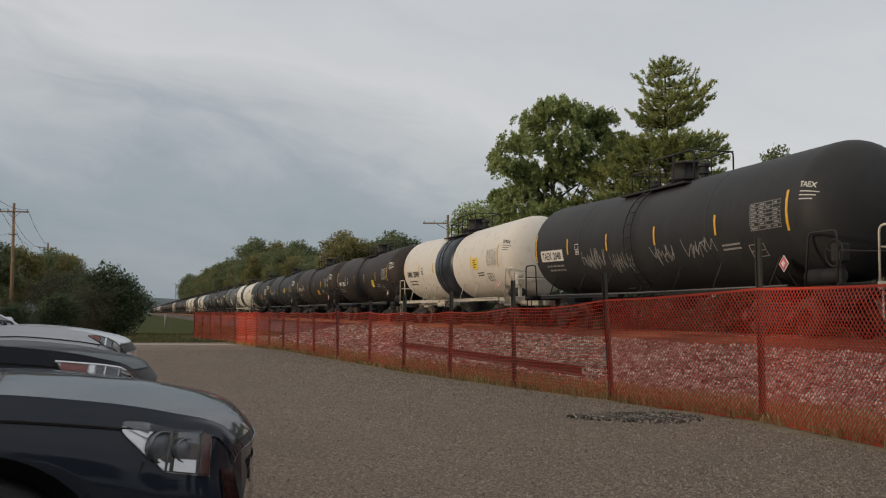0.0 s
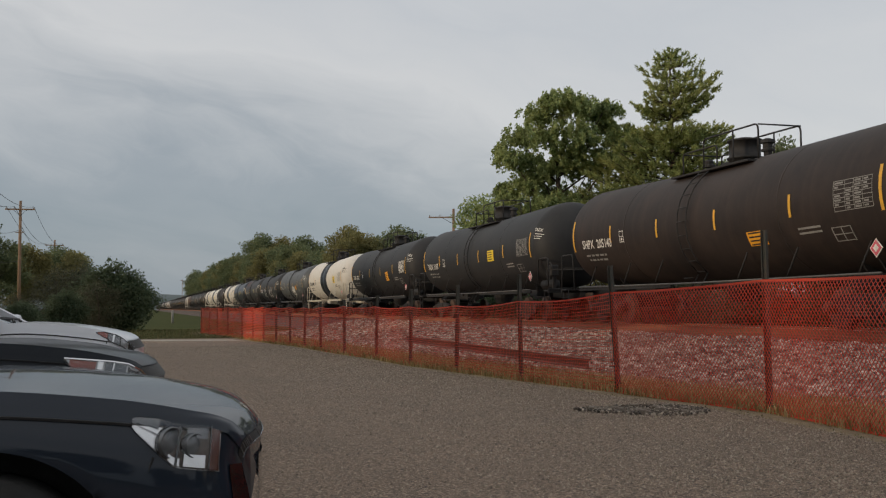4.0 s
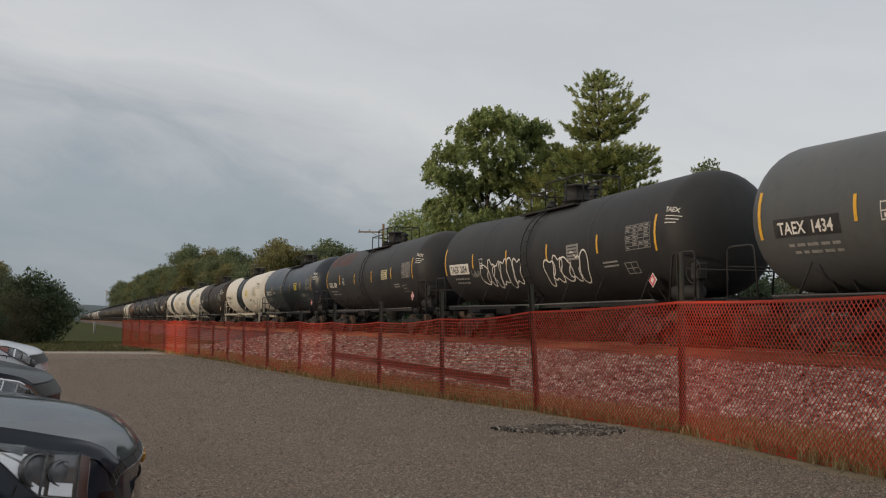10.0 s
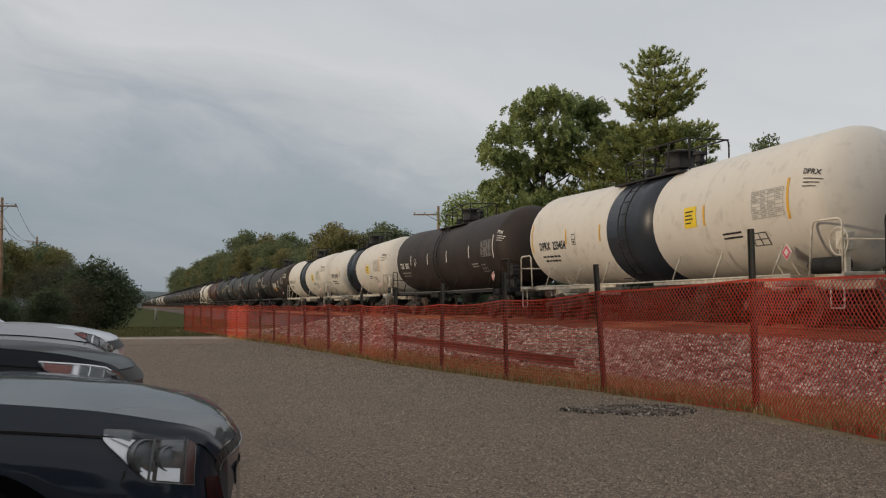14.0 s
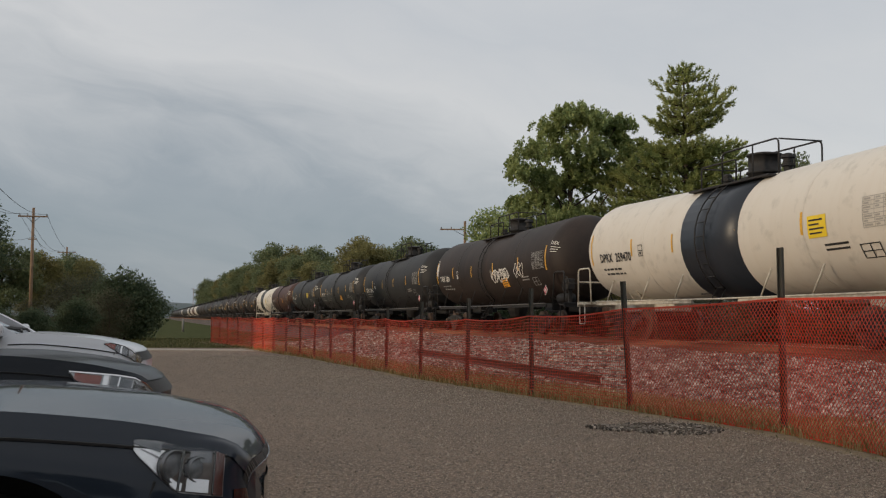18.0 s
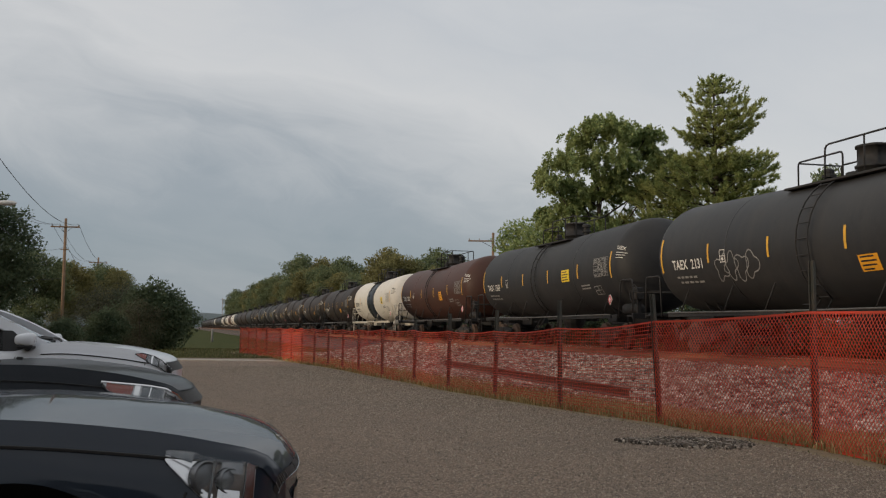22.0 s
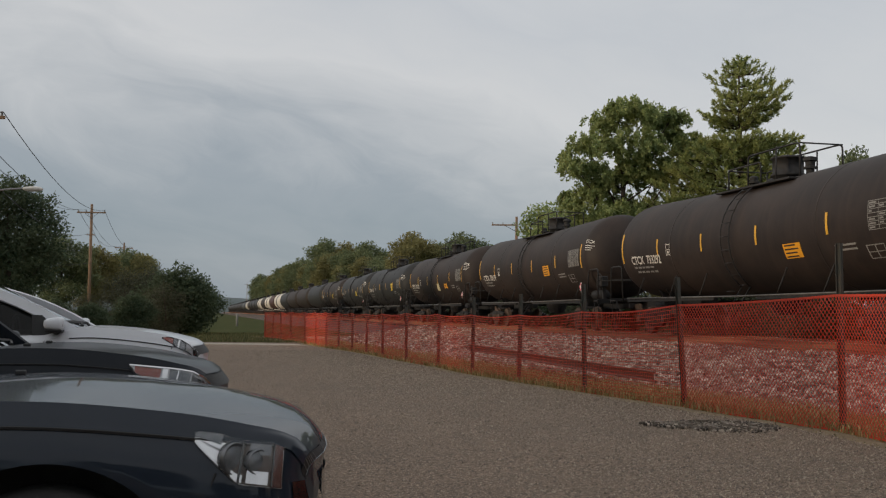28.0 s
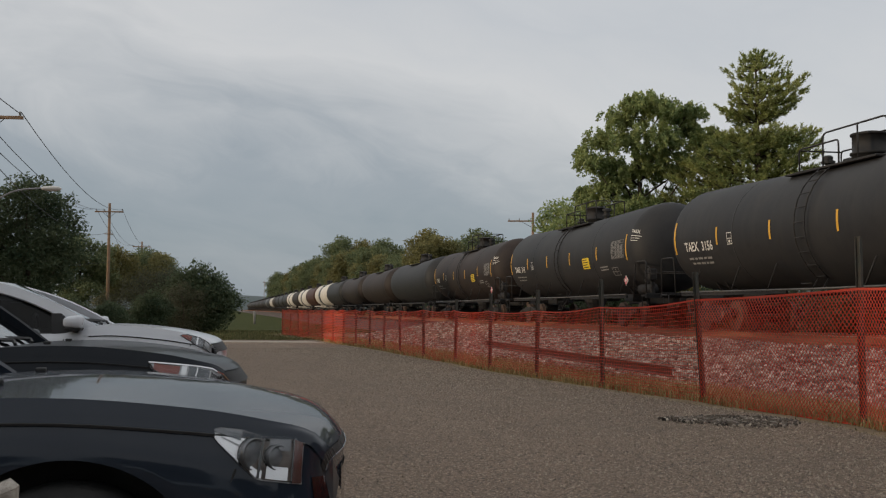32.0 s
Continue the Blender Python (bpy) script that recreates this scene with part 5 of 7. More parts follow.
def pine_tree(m, label, seed):
    """A white pine: whorls of level boughs that turn up at their tips, with brushes of needles along their twigs and sky between the tiers."""
    rng = random.Random(seed)
    tree = thing("pine_tree", m, label, "tree")
    spine = [Vector((0.10 * math.sin(4 * k), 0.08 * math.sin(6 * k), 14.6 * k - 0.1)) for k in frange(0, 1, 10)]
    part("trunk", tube(bmesh.new(), spine, [0.24 * (1 - k) + 0.02 for k in frange(0, 1, 10)], 8), M["bark"], tree, smooth=True)
    wood = bmesh.new()
    verts, faces = [], []
    for z, west, east, deep in PINE:
        count = 7 if west + east < 3 else 11 if west + east < 5 else 16
        turn = rng.uniform(0, 6.28)
        for k in range(count):
            a = turn + 2 * math.pi * k / count + rng.uniform(-0.2, 0.2)
            reach = math.hypot((east if math.cos(a) > 0 else west) * math.cos(a), deep * math.sin(a)) * rng.uniform(0.72, 1.06)
            d = Vector((math.cos(a), math.sin(a), 0))
            z0 = z - 0.12 * reach + rng.uniform(-0.12, 0.12)
            line = [spine[0].lerp(spine[-1], z0 / 14.6) + d * reach * f + Vector((0, 0, h * reach)) for f, h in ((0, 0), (0.35, 0.03), (0.7, 0.07), (1.0, 0.20 + 0.10 * (z > 11)))]
            tube(wood, line, [0.05, 0.035, 0.022, 0.006], 4)
            aside = Vector((-d.y, d.x, 0))
            for f in frange(0.30 if reach > 1.5 else 0.1, 1.0, max(3, round(reach * 4.2))):
                q = f * 3
                j = min(2, int(q))
                p = line[j].lerp(line[j + 1], q - j)
                spread = 0.16 + 0.34 * reach * f * (1.02 - f)
                for _ in range(3 if reach > 1.2 else 2):
                    e = rng.uniform(-1, 1)
                    tip = p + aside * e * spread + d * rng.uniform(-0.1, 0.2) + Vector((0, 0, rng.uniform(-0.07, 0.13)))
                    way = (d * rng.uniform(0.3, 1.0) + aside * e * 0.7 + Vector((0, 0, rng.uniform(0.35, 1.1)))).normalized()
                    if rng.random() < 0.4:
                        tube(wood, [p, tip], [0.010, 0.005], 3)
                    tuft(verts, faces, rng, tip, way, rng.uniform(0.14, 0.30), 0.17)
    part("branchwork", wood, M["bark"], tree, smooth=True)
    put("crown", leaf_mesh("crown", verts, faces, "leaf_pine"), tree)


OAK = [(-1.9, 6.3, 0.9, 0.6), (-2.3, 9.0, 0.8, 0.5), (0.9, 9.4, 1.2, 0.8), (-0.8, 8.2, 1.2, 0.7), (0.4, 6.6, 1.4, 0.7), (1.4, 12.0, 0.9, 0.5), (2.6, 11.4, 0.8, 0.6), (3.1, 10.3, 0.8, 0.7), (2.9, 9.1, 0.9, 0.7), (-0.2, 11.8, 0.8, 0.5), (0.7, 11.7, 1.3, 0.6), (-0.7, 11.1, 1.3, 0.65), (2.0, 11.5, 0.9, 0.6), (-1.9, 10.3, 1.15, 0.7), (-2.8, 9.7, 0.4, 0.35), (-0.4, 10.0, 1.45, 0.8), (1.3, 10.1, 1.3, 0.85), (2.6, 10.8, 0.6, 0.7),
       (-1.3, 9.0, 1.3, 0.7), (0.3, 8.7, 1.45, 0.8), (1.9, 8.7, 1.15, 0.8), (-1.6, 7.8, 1.0, 0.6), (-2.75, 7.7, 0.5, 0.3), (-0.15, 7.4, 1.6, 0.7), (-1.0, 6.7, 1.3, 0.6), (1.0, 7.0, 1.45, 0.7), (-2.3, 7.0, 0.7, 0.45), (0.2, 5.6, 1.8, 0.7), (2.0, 6.0, 1.5, 0.8)]
ROUND = [(0.0, 10.6, 1.5, 0.9), (-1.7, 9.6, 1.5, 1.0), (1.6, 9.8, 1.5, 1.0), (0.2, 8.8, 2.0, 1.2), (-2.6, 8.0, 1.4, 1.0), (2.7, 8.2, 1.3, 1.0), (-1.2, 7.4, 1.8, 1.0), (1.4, 7.2, 1.8, 1.0), (-2.8, 6.2, 1.3, 0.9), (2.9, 6.2, 1.3, 0.9),
         (0.0, 5.8, 2.2, 1.0), (-1.8, 4.6, 1.5, 0.9), (1.9, 4.6, 1.5, 0.9), (0.2, 3.6, 1.8, 0.8)]
BUSH = [(0.0, 3.9, 0.9, 0.6), (-1.0, 3.4, 0.9, 0.6), (1.0, 3.3, 0.9, 0.6), (0.1, 2.9, 1.1, 0.7), (-1.7, 2.5, 0.8, 0.7), (1.6, 2.4, 0.8, 0.7), (-0.8, 2.0, 1.1, 0.7), (0.8, 1.9, 1.1, 0.7), (-1.8, 1.3, 0.8, 0.6), (1.0, 1.3, 0.8, 0.6), (0.0, 1.1, 1.3, 0.7), (-0.9, 0.6, 1.1, 0.5), (0.2, 0.6, 1.0, 0.5)]

pine_tree(on_ground(26.3, 48.3, -29), "tall pine with flat layered boughs behind the track", 21)
crown_tree("broadleaf_tree", on_ground(21.0, 51.2, -22) @ Matrix.Scale(1.045, 4), "big green broadleaf tree with ragged edges and gaps", OAK, 760, 0.082, "leaf_green", 0.24, 22)
crown_tree("small_tree", on_ground(22.9, 69.0, -17), "small green tree behind the track", [(0, 8.6, 1.4, 0.7), (-1.2, 7.8, 0.9, 0.8), (0.9, 7.9, 1.2, 0.8), (0.2, 7.0, 1.8, 0.8), (1.9, 8.2, 0.8, 0.7), (2.6, 7.3, 1.1, 0.8), (0, 5.6, 1.8, 0.9), (2.2, 6, 1.4, 0.9)], 700, 0.13, "leaf_green", 0.16, 23)
green = crown_tree("far_tree", on_ground(32.0, 143, 0), "green tree in the row beyond the track", ROUND, 620, 0.16, "leaf_far", 0.2, 24, group="trees beyond the track")
olive = crown_tree("far_tree", on_ground(27.5, 136, 0), "olive-yellow tree in the row beyond the track", ROUND, 620, 0.16, "leaf_far_olive", 0.2, 25, group="trees beyond the track")


def trees_beyond():
    rng = random.Random(31)
    for x, y, h, kind in ((33.5, 139, 0.92, olive), (35.2, 133, 0.86, green), (33.0, 157, 1.10, green), (28.0, 144, 0.84, olive), (28.5, 164, 0.98, green), (27.2, 183, 1.04, olive), (26.0, 206, 1.08, green), (24.6, 219, 1.06, olive), (25.2, 233, 1.16, green), (24.2, 247, 1.20, olive), (24.0, 262, 1.24, green), (23.4, 280, 1.22, olive), (23.0, 300, 1.2, green), (22.4, 323, 1.2, green), (22.0, 348, 1.2, olive),
                          (36.5, 148, 1.22, green), (29.5, 152, 0.98, olive), (31, 166, 1.06, olive), (29, 176, 1.02, green), (27, 190, 1.12, green), (26, 200, 1.05, olive), (25, 212, 1.15, olive), (24, 226, 1.10, green),
                          (25.5, 240, 1.30, green), (24.5, 256, 1.36, olive), (24, 270, 1.30, green), (23.5, 290, 1.28, green), (23, 312, 1.26, green), (22.5, 335, 1.24, olive), (22, 362, 1.25, green), (21.8, 392, 1.22, green),
                          (22, 430, 1.3, green), (23, 470, 1.3, green), (34, 128, 0.8, green), (38, 120, 0.75, olive), (40, 104, 0.7, green), (33, 92, 0.62, green), (39, 84, 0.7, olive), (31, 205, 1.2, green), (30, 235, 1.3, olive), (30, 262, 1.35, green),
                          (34, 62, 0.62, green), (46, 56, 0.72, olive), (52, 52, 0.70, green), (60, 55, 0.78, green)):
        c = copy_thing(kind, on_ground(x, y, rng.uniform(0, 360)) @ Matrix.Diagonal((h * rng.uniform(0.9, 1.15), h * rng.uniform(0.9, 1.15), h * rng.uniform(0.94, 1.04), 1)))
        c.scale = (h * rng.uniform(0.95, 1.2), h * rng.uniform(0.95, 1.2), h * rng.uniform(0.88, 1.26))


trees_beyond()
copy_thing(green, on_ground(39.5, 57.5, 70)).scale = (0.62, 0.62, 1.04)
bush = crown_tree("bush", on_ground(-1.75, 70, 5), "dark leafy bush; copies in rows are added as screens", BUSH, 1250, 0.10, "leaf_dark", 0.09, 41, category="bush", group="bushes by the lot")
brush = crown_tree("bush", on_ground(-3.6, 71, 5), "brownish thin-leaved brush, also copied into the added hedge", BUSH, 800, 0.085, "leaf_brush", 0.09, 42, 0.3, category="bush", group="bushes by the lot")
dark = crown_tree("shade_tree", on_ground(-10.6, 60, 10) @ Matrix.Scale(0.74, 4), "dark broadleaf tree; most copies are unseen sun blockers", ROUND, 900, 0.125, "leaf_dark", 0.25, 43, group="trees west of the lot")


def trees_west():
    rng = random.Random(32)
    for x, y, h, kind in ((-3.2, 73, 0.98, bush), (-1.2, 72.5, 0.84, bush), (-5.2, 71, 0.92, brush), (-4.4, 66, 0.55, bush), (-6.6, 64, 0.45, bush), (-7.4, 70, 0.6, brush), (-2.6, 68, 0.7, brush), (-8.8, 66, 0.5, bush), (-6.0, 58, 0.42, bush), (-8.0, 54, 0.45, bush), (-10.0, 50, 0.5, bush),
                          (-12.0, 47, 0.55, bush), (-11.2, 64, 0.6, brush)):
        copy_thing(kind, on_ground(x, y, rng.uniform(-40, 40))).scale = (h * rng.uniform(0.9, 1.2), h, h * rng.uniform(0.95, 1.05))
    for x, y, h, kind in ((-6.4, 103, 0.60, olive), (-10.6, 104, 0.66, olive), (-8.2, 116, 0.70, green), (-13.0, 100, 0.72, green), (-3.2, 118, 0.42, green), (-13.2, 76, 0.55, dark), (-15.5, 70, 0.6, dark),
                          # unseen trees added to block the sun; southern ones shape the car paint's reflections
                          (-16.2, 56, 0.62, dark), (-16.0, 51.5, 0.64, dark), (-16.4, 47.5, 0.62, dark), (-16.0, 38.5, 0.66, dark), (-16.0, 35, 0.66, dark), (-16.0, 31, 0.70, dark), (-15.8, 26, 0.66, dark), (-16.0, 20.5, 0.66, dark), (-15.6, 15, 0.66, dark), (-16.0, 9.5, 0.66, dark), (-15.6, 4, 0.66, dark), (-16.0, -1.5, 0.66, dark), (-20, 27, 0.74, dark), (-20, 19, 0.74, dark), (-20, 11, 0.74, dark),
                          (-20, 3, 0.74, dark), (-15, -6, 0.66, dark), (-11, -18, 0.5, dark), (-5.5, -20, 0.45, dark), (0, -19, 0.5, dark), (6, -21, 0.45, dark), (-18, -14, 0.8, dark), (12, -24, 0.5, dark)):
        copy_thing(kind, on_ground(x, y, rng.uniform(0, 360))).scale = (h * rng.uniform(1.0, 1.2), h * rng.uniform(1.0, 1.2), h)
    # unseen bushes added to close sun gaps under the western crowns
    for k in range(13):
        h = rng.uniform(0.9, 1.1)
        copy_thing(bush, on_ground(-14.6 + rng.uniform(-0.4, 0.4), -4 + 3.7 * k, rng.uniform(0, 360))).scale = (h, h, h * 0.95)
    # hedge added behind the track so the gaps under the train stay dark
    for k in range(46):
        y = -16 + 3.4 * k
        h = rng.uniform(0.58, 0.74)
        copy_thing(bush if k % 3 else brush, pose(rng.uniform(19.6, 21.0), y, ground_z(0, y) - 0.1, 0, 0, rng.uniform(60, 120))).scale = (h * 1.5, h * 1.3, h)


trees_west()


def make_hills():
    """Low wooded hills along the skyline."""
    bm = bmesh.new()
    low, high = [], []
    for k in range(121):
        a = radians(-60 + k)
        r = 1900
        x, y = r * math.sin(a), r * math.cos(a)
        h = 24 + 14 * noise.noise((k * 0.09, 0, 0)) + 5 * noise.noise((k * 0.9, 3, 0))
        low.append(bm.verts.new((x * 0.97, y * 0.97, -4)))
        high.append((bm.verts.new((x, y, h * 0.75)), bm.verts.new((x * 1.06, y * 1.06, h)), bm.verts.new((x * 1.3, y * 1.3, -4))))
    for k in range(120):
        rows = [(low[k], low[k + 1])] + [(high[k][i], high[k + 1][i]) for i in range(3)]
        for (a, b), (c, d) in zip(rows, rows[1:]):
            bm.faces.new((a, b, d, c))
    tagged(link("backdrop_hills", bm, M["far_hill"], True), "wooded hills on the skyline, blue-grey haze in their colour", "hills", kind="structure")


make_hills()


# ---- poles and wires ----
def utility_pole(x, y, tall, turn, lamp=False, arm_z=None, one_sided=False, lean=0.0):
    pole = thing("utility_pole", pose(x, y, ground_z(x, y) - 0.1, 0, lean, turn), "weathered brown wooden utility pole with a crossarm", "utility pole", "utility poles")
    part("mast", tube(bmesh.new(), [(0, 0, 0), (0, 0, tall * 0.5), (0, 0, tall)], [0.16, 0.135, 0.11], 10), M["pole_wood"], pole, smooth=True)
    z = arm_z or tall - 0.75
    a, b = (-2.2, 0.1) if one_sided else (-1.22, 1.22)
    part("crossarm", box(bmesh.new(), a, b, -0.17, -0.07, z - 0.06, z + 0.06, 0.008), M["pole_wood"], pole)
    if not one_sided:
        part("brace", tube(tube(bmesh.new(), [(-0.6, -0.12, z), (0, -0.12, z - 0.55)], 0.016, 5), [(0.6, -0.12, z), (0, -0.12, z - 0.55)], 0.016, 5), M["wire"], pole)
    else:
        part("brace", tube(bmesh.new(), [(-1.1, -0.12, z), (0, -0.12, z - 0.6)], 0.02, 5), M["wire"], pole)
    first = None
    for u in ((-1.1, -0.45, 1.1) if not one_sided else (-2.1, -1.2)):
        if first is None:
            first = part("insulator", lathe(bmesh.new(), [(0, 0.025), (0.05, 0.05), (0.09, 0.035), (0.13, 0.055), (0.17, 0.03)], 10), M["insulator"], pole, at=pose(u, -0.12, z + 0.06))
        else:
            again(first, pose(u, -0.12, z + 0.06))
    part("lower_arm", box(bmesh.new(), -0.35, 0.35, -0.14, -0.06, z - 2.0, z - 1.92, 0.006), M["pole_wood"], pole) if not one_sided else None
    if lamp:
        arm = part("lamp_arm", smooth_tube([(0.1, 0, z - 3.2), (0.9, 0, z - 2.68), (2.0, 0, z - 2.58)], 0.03, 8, 0.5), M["insulator"], pole, smooth=True)
        part("lamp_head", lathe(bmesh.new(), [(-0.34, 0.05), (-0.25, 0.12), (0.05, 0.16), (0.28, 0.13), (0.38, 0.04)], 12, "X"), M["lamp_white"], arm, "pale street lamp head", at=pose(2.25, 0, z - 2.60) @ Matrix.Diagonal((1, 1, 0.62, 1)))
    return pole


M["lamp_white"] = material("lamp_white", (0.62, 0.60, 0.56), 0.4, 0, [((0.4, 0.38, 0.34), 5.0, 0.45, 0.7, 0.6)])
POLES = [(-8.65, 41.0, 9.3), (-10.1, 95.5, 10.9), (-11.8, 152.0, 11.2), (-12.0, 210, 11.0)]
for i, (x, y, h) in enumerate(POLES):
    utility_pole(x, y, h, -6, lamp=i == 0, lean=1.0 if i == 2 else 0.0)
utility_pole(26.4, 88.2, 10.3, -16, one_sided=True)
utility_pole(20.0, 560, 17, 0)


def wire(a, b, sag, r=0.012):
    a, b = Vector(a), Vector(b)
    pts = [a.lerp(b, k / 14) + Vector((0, 0, -4 * sag * (k / 14) * (1 - k / 14))) for k in range(15)]
    o = link("overhead_wire", tube(bmesh.new(), pts, r, 4), M["wire"])
    tagged(o, "thin dark overhead wire strung between poles", "wire", "overhead wires")


for (xa, ya, ha), (xb, yb, hb) in zip(POLES, POLES[1:]):
    for u in (-1.1, -0.45, 1.1):
        za, zb = ground_z(0, ya) + ha - 0.62, ground_z(0, yb) + hb - 0.62
        wire((xa + u, ya - 0.1, za), (xb + u, yb - 0.1, zb), 1.1, 0.017)
    wire((xa + 0.15, ya, ha - 2.8), (xb + 0.15, yb, hb - 2.9), 1.3, 0.016)
for u in (-1.1, -0.45, 1.1):
    wire((-8.65 + u, 40.9, 8.3), (-7.4 + u, -14, 9.4), 1.1, 0.017)
wire((-8.5, 41, 6.9), (-7.4, -14, 6.5), 1.0, 0.016)
wire((-10.0, 95.5, 5.2), (-20, 60, 5.0), 0.8, 0.018)
wire((-8.65, 41, 7.4), (-14.5, 47.5, 0.0), 0.0, 0.012)

bm = bmesh.new()
tube(bm, [(0, 0, -0.2), (0, 0, 1.38), (0, 0, 1.45)], [0.13, 0.13, 0.08], 12)
tagged(link("marker_post", bm, M["mark_faded"], True), "short pale grey marker post standing in the grass", "post").matrix_world = on_ground(3.3, 121.7)


# ---- parked cars ----
def car_paint(name, base, flake, rough=0.45, coat=0.56):
    m = material(name, base, rough, 0.0, [(flake, 0.9, 0.4, 0.7, 0.5), (tuple(c * 0.8 + 0.012 for c in base), 7.0, 0.45, 0.8, 0.4)], 0, coat=coat)
    m.node_tree.nodes["Principled BSDF"].inputs["Coat Roughness"].default_value = 0.04
    m.node_tree.nodes["Principled BSDF"].inputs["Specular IOR Level"].default_value = 0.05
    M[name] = m


car_paint("navy_black_paint", (0.014, 0.020, 0.031), (0.017, 0.023, 0.034))
car_paint("deep_black_paint", (0.011, 0.014, 0.019), (0.013, 0.016, 0.021), coat=0.22)
car_paint("silver_paint", (0.60, 0.615, 0.65), (0.54, 0.56, 0.60), 0.35)
M["black_trim"] = material("black_trim", (0.012, 0.012, 0.013), 0.6, 0, [((0.03, 0.03, 0.03), 12.0, 0.45, 0.7, 0.5)], 0.1, 60)
M["gloss_black"] = material("gloss_black", (0.006, 0.006, 0.007), 0.12, 0, coat=0.6)
M["tyre"] = material("tyre", (0.018, 0.018, 0.018), 0.85, 0, [((0.035, 0.032, 0.03), 10.0, 0.45, 0.7, 0.6)], 0.2, 60)
M["chrome"] = material("chrome", (0.62, 0.62, 0.63), 0.14, 1.0)
M["bright_reflector"] = material("bright_reflector", (0.74, 0.75, 0.77), 0.25, 0.45)
M["lamp_inner"] = material("lamp_inner", (0.30, 0.30, 0.31), 0.3, 0.6, [((0.12, 0.12, 0.12), 14.0, 0.4, 0.6, 0.7)])
M["lamp_glass_grey"] = material("lamp_glass_grey", (0.10, 0.11, 0.12), 0.25, 0.5, [((0.22, 0.22, 0.23), 16.0, 0.4, 0.6, 0.7)])
M["lamp_bowl_grey"] = material("lamp_bowl_grey", (0.42, 0.42, 0.43), 0.2, 0.8, [((0.16, 0.15, 0.15), 12.0, 0.42, 0.6, 0.8)])
M["lamp_brown"] = material("lamp_brown", (0.05, 0.038, 0.032), 0.35, 0.3, [((0.11, 0.09, 0.08), 18.0, 0.4, 0.6, 0.7)])
M["alloy"] = material("alloy", (0.45, 0.45, 0.46), 0.3, 0.9)
M["gold_emblem"] = material("gold_emblem", (0.60, 0.36, 0.10), 0.28, 0.9)
M["amber"] = material("amber", (0.050, 0.012, 0.008), 0.3, 0, coat=0.4)
M["red_lens"] = material("red_lens", (0.20, 0.045, 0.032), 0.3, 0, coat=0.4)
M["seat_cloth"] = material("seat_cloth", (0.03, 0.03, 0.032), 0.9, 0, [((0.05, 0.05, 0.05), 9.0, 0.4, 0.7, 0.5)], 0.2, 80)


def glass_material(name, tint, rough=0.0):
    m = bpy.data.materials.new(name)
    m.use_nodes = True
    p = m.node_tree.nodes["Principled BSDF"]
    p.inputs["Base Color"].default_value = (*tint, 1)
    p.inputs["Transmission Weight"].default_value = 1.0
    p.inputs["Roughness"].default_value = rough
    p.inputs["IOR"].default_value = 1.12
    p.inputs["Coat Weight"].default_value = 0.35
    p.inputs["Coat Roughness"].default_value = 0.02
    M[name] = m


glass_material("window_glass", (0.012, 0.014, 0.015))
glass_material("windshield_glass", (0.10, 0.115, 0.12))
M["windshield_glass"].node_tree.nodes["Principled BSDF"].inputs["IOR"].default_value = 1.5
glass_material("lens_glass", (0.93, 0.94, 0.95))

# half sections of the front of a body: distance behind the nose, then seven points (half width, height) from the sill up to the middle of the hood
SEDAN = [(0.00, (0.70, 0.22), (0.76, 0.34), (0.78, 0.48), (0.775, 0.585), (0.755, 0.680), (0.70, 0.702), (0, 0.722)),
         (0.07, (0.80, 0.20), (0.86, 0.35), (0.87, 0.52), (0.862, 0.647), (0.835, 0.762), (0.785, 0.780), (0, 0.796)),
         (0.25, (0.84, 0.19), (0.895, 0.36), (0.905, 0.55), (0.892, 0.682), (0.860, 0.784), (0.828, 0.824), (0, 0.846)),
         (0.50, (0.86, 0.18), (0.905, 0.38), (0.915, 0.58), (0.905, 0.717), (0.872, 0.812), (0.842, 0.863), (0, 0.884)),
         (0.90, (0.87, 0.18), (0.91, 0.40), (0.918, 0.62), (0.910, 0.752), (0.882, 0.842), (0.852, 0.896), (0, 0.913)),
         (1.30, (0.87, 0.18), (0.91, 0.40), (0.918, 0.63), (0.910, 0.765), (0.882, 0.838), (0.852, 0.886), (0, 0.905)),
         (1.70, (0.87, 0.18), (0.91, 0.40), (0.918, 0.64), (0.905, 0.755), (0.880, 0.815), (0.820, 0.840), (0, 0.86)),
         (3.40, (0.87, 0.18), (0.91, 0.40), (0.915, 0.65), (0.900, 0.765), (0.870, 0.825), (0.800, 0.850), (0, 0.87)),
         (4.25, (0.85, 0.20), (0.89, 0.42), (0.89, 0.66), (0.865, 0.80), (0.780, 0.870), (0.650, 0.890), (0, 0.90)),
         (4.62, (0.74, 0.26), (0.80, 0.42), (0.80, 0.64), (0.77, 0.76), (0.690, 0.820), (0.580, 0.845), (0, 0.86))]


def along(line, u):
    """The point at share u of a line's length."""
    steps = [math.dist(a, b) for a, b in zip(line, line[1:])]
    left = min(max(u, 0.0), 1.0) * sum(steps)
    for (a, b), step in zip(zip(line, line[1:]), steps):
        if left <= step or b is line[-1]:
            f = min(1.0, left / max(step, 1e-6))
            return a[0] + (b[0] - a[0]) * f, a[1] + (b[1] - a[1]) * f
        left -= step


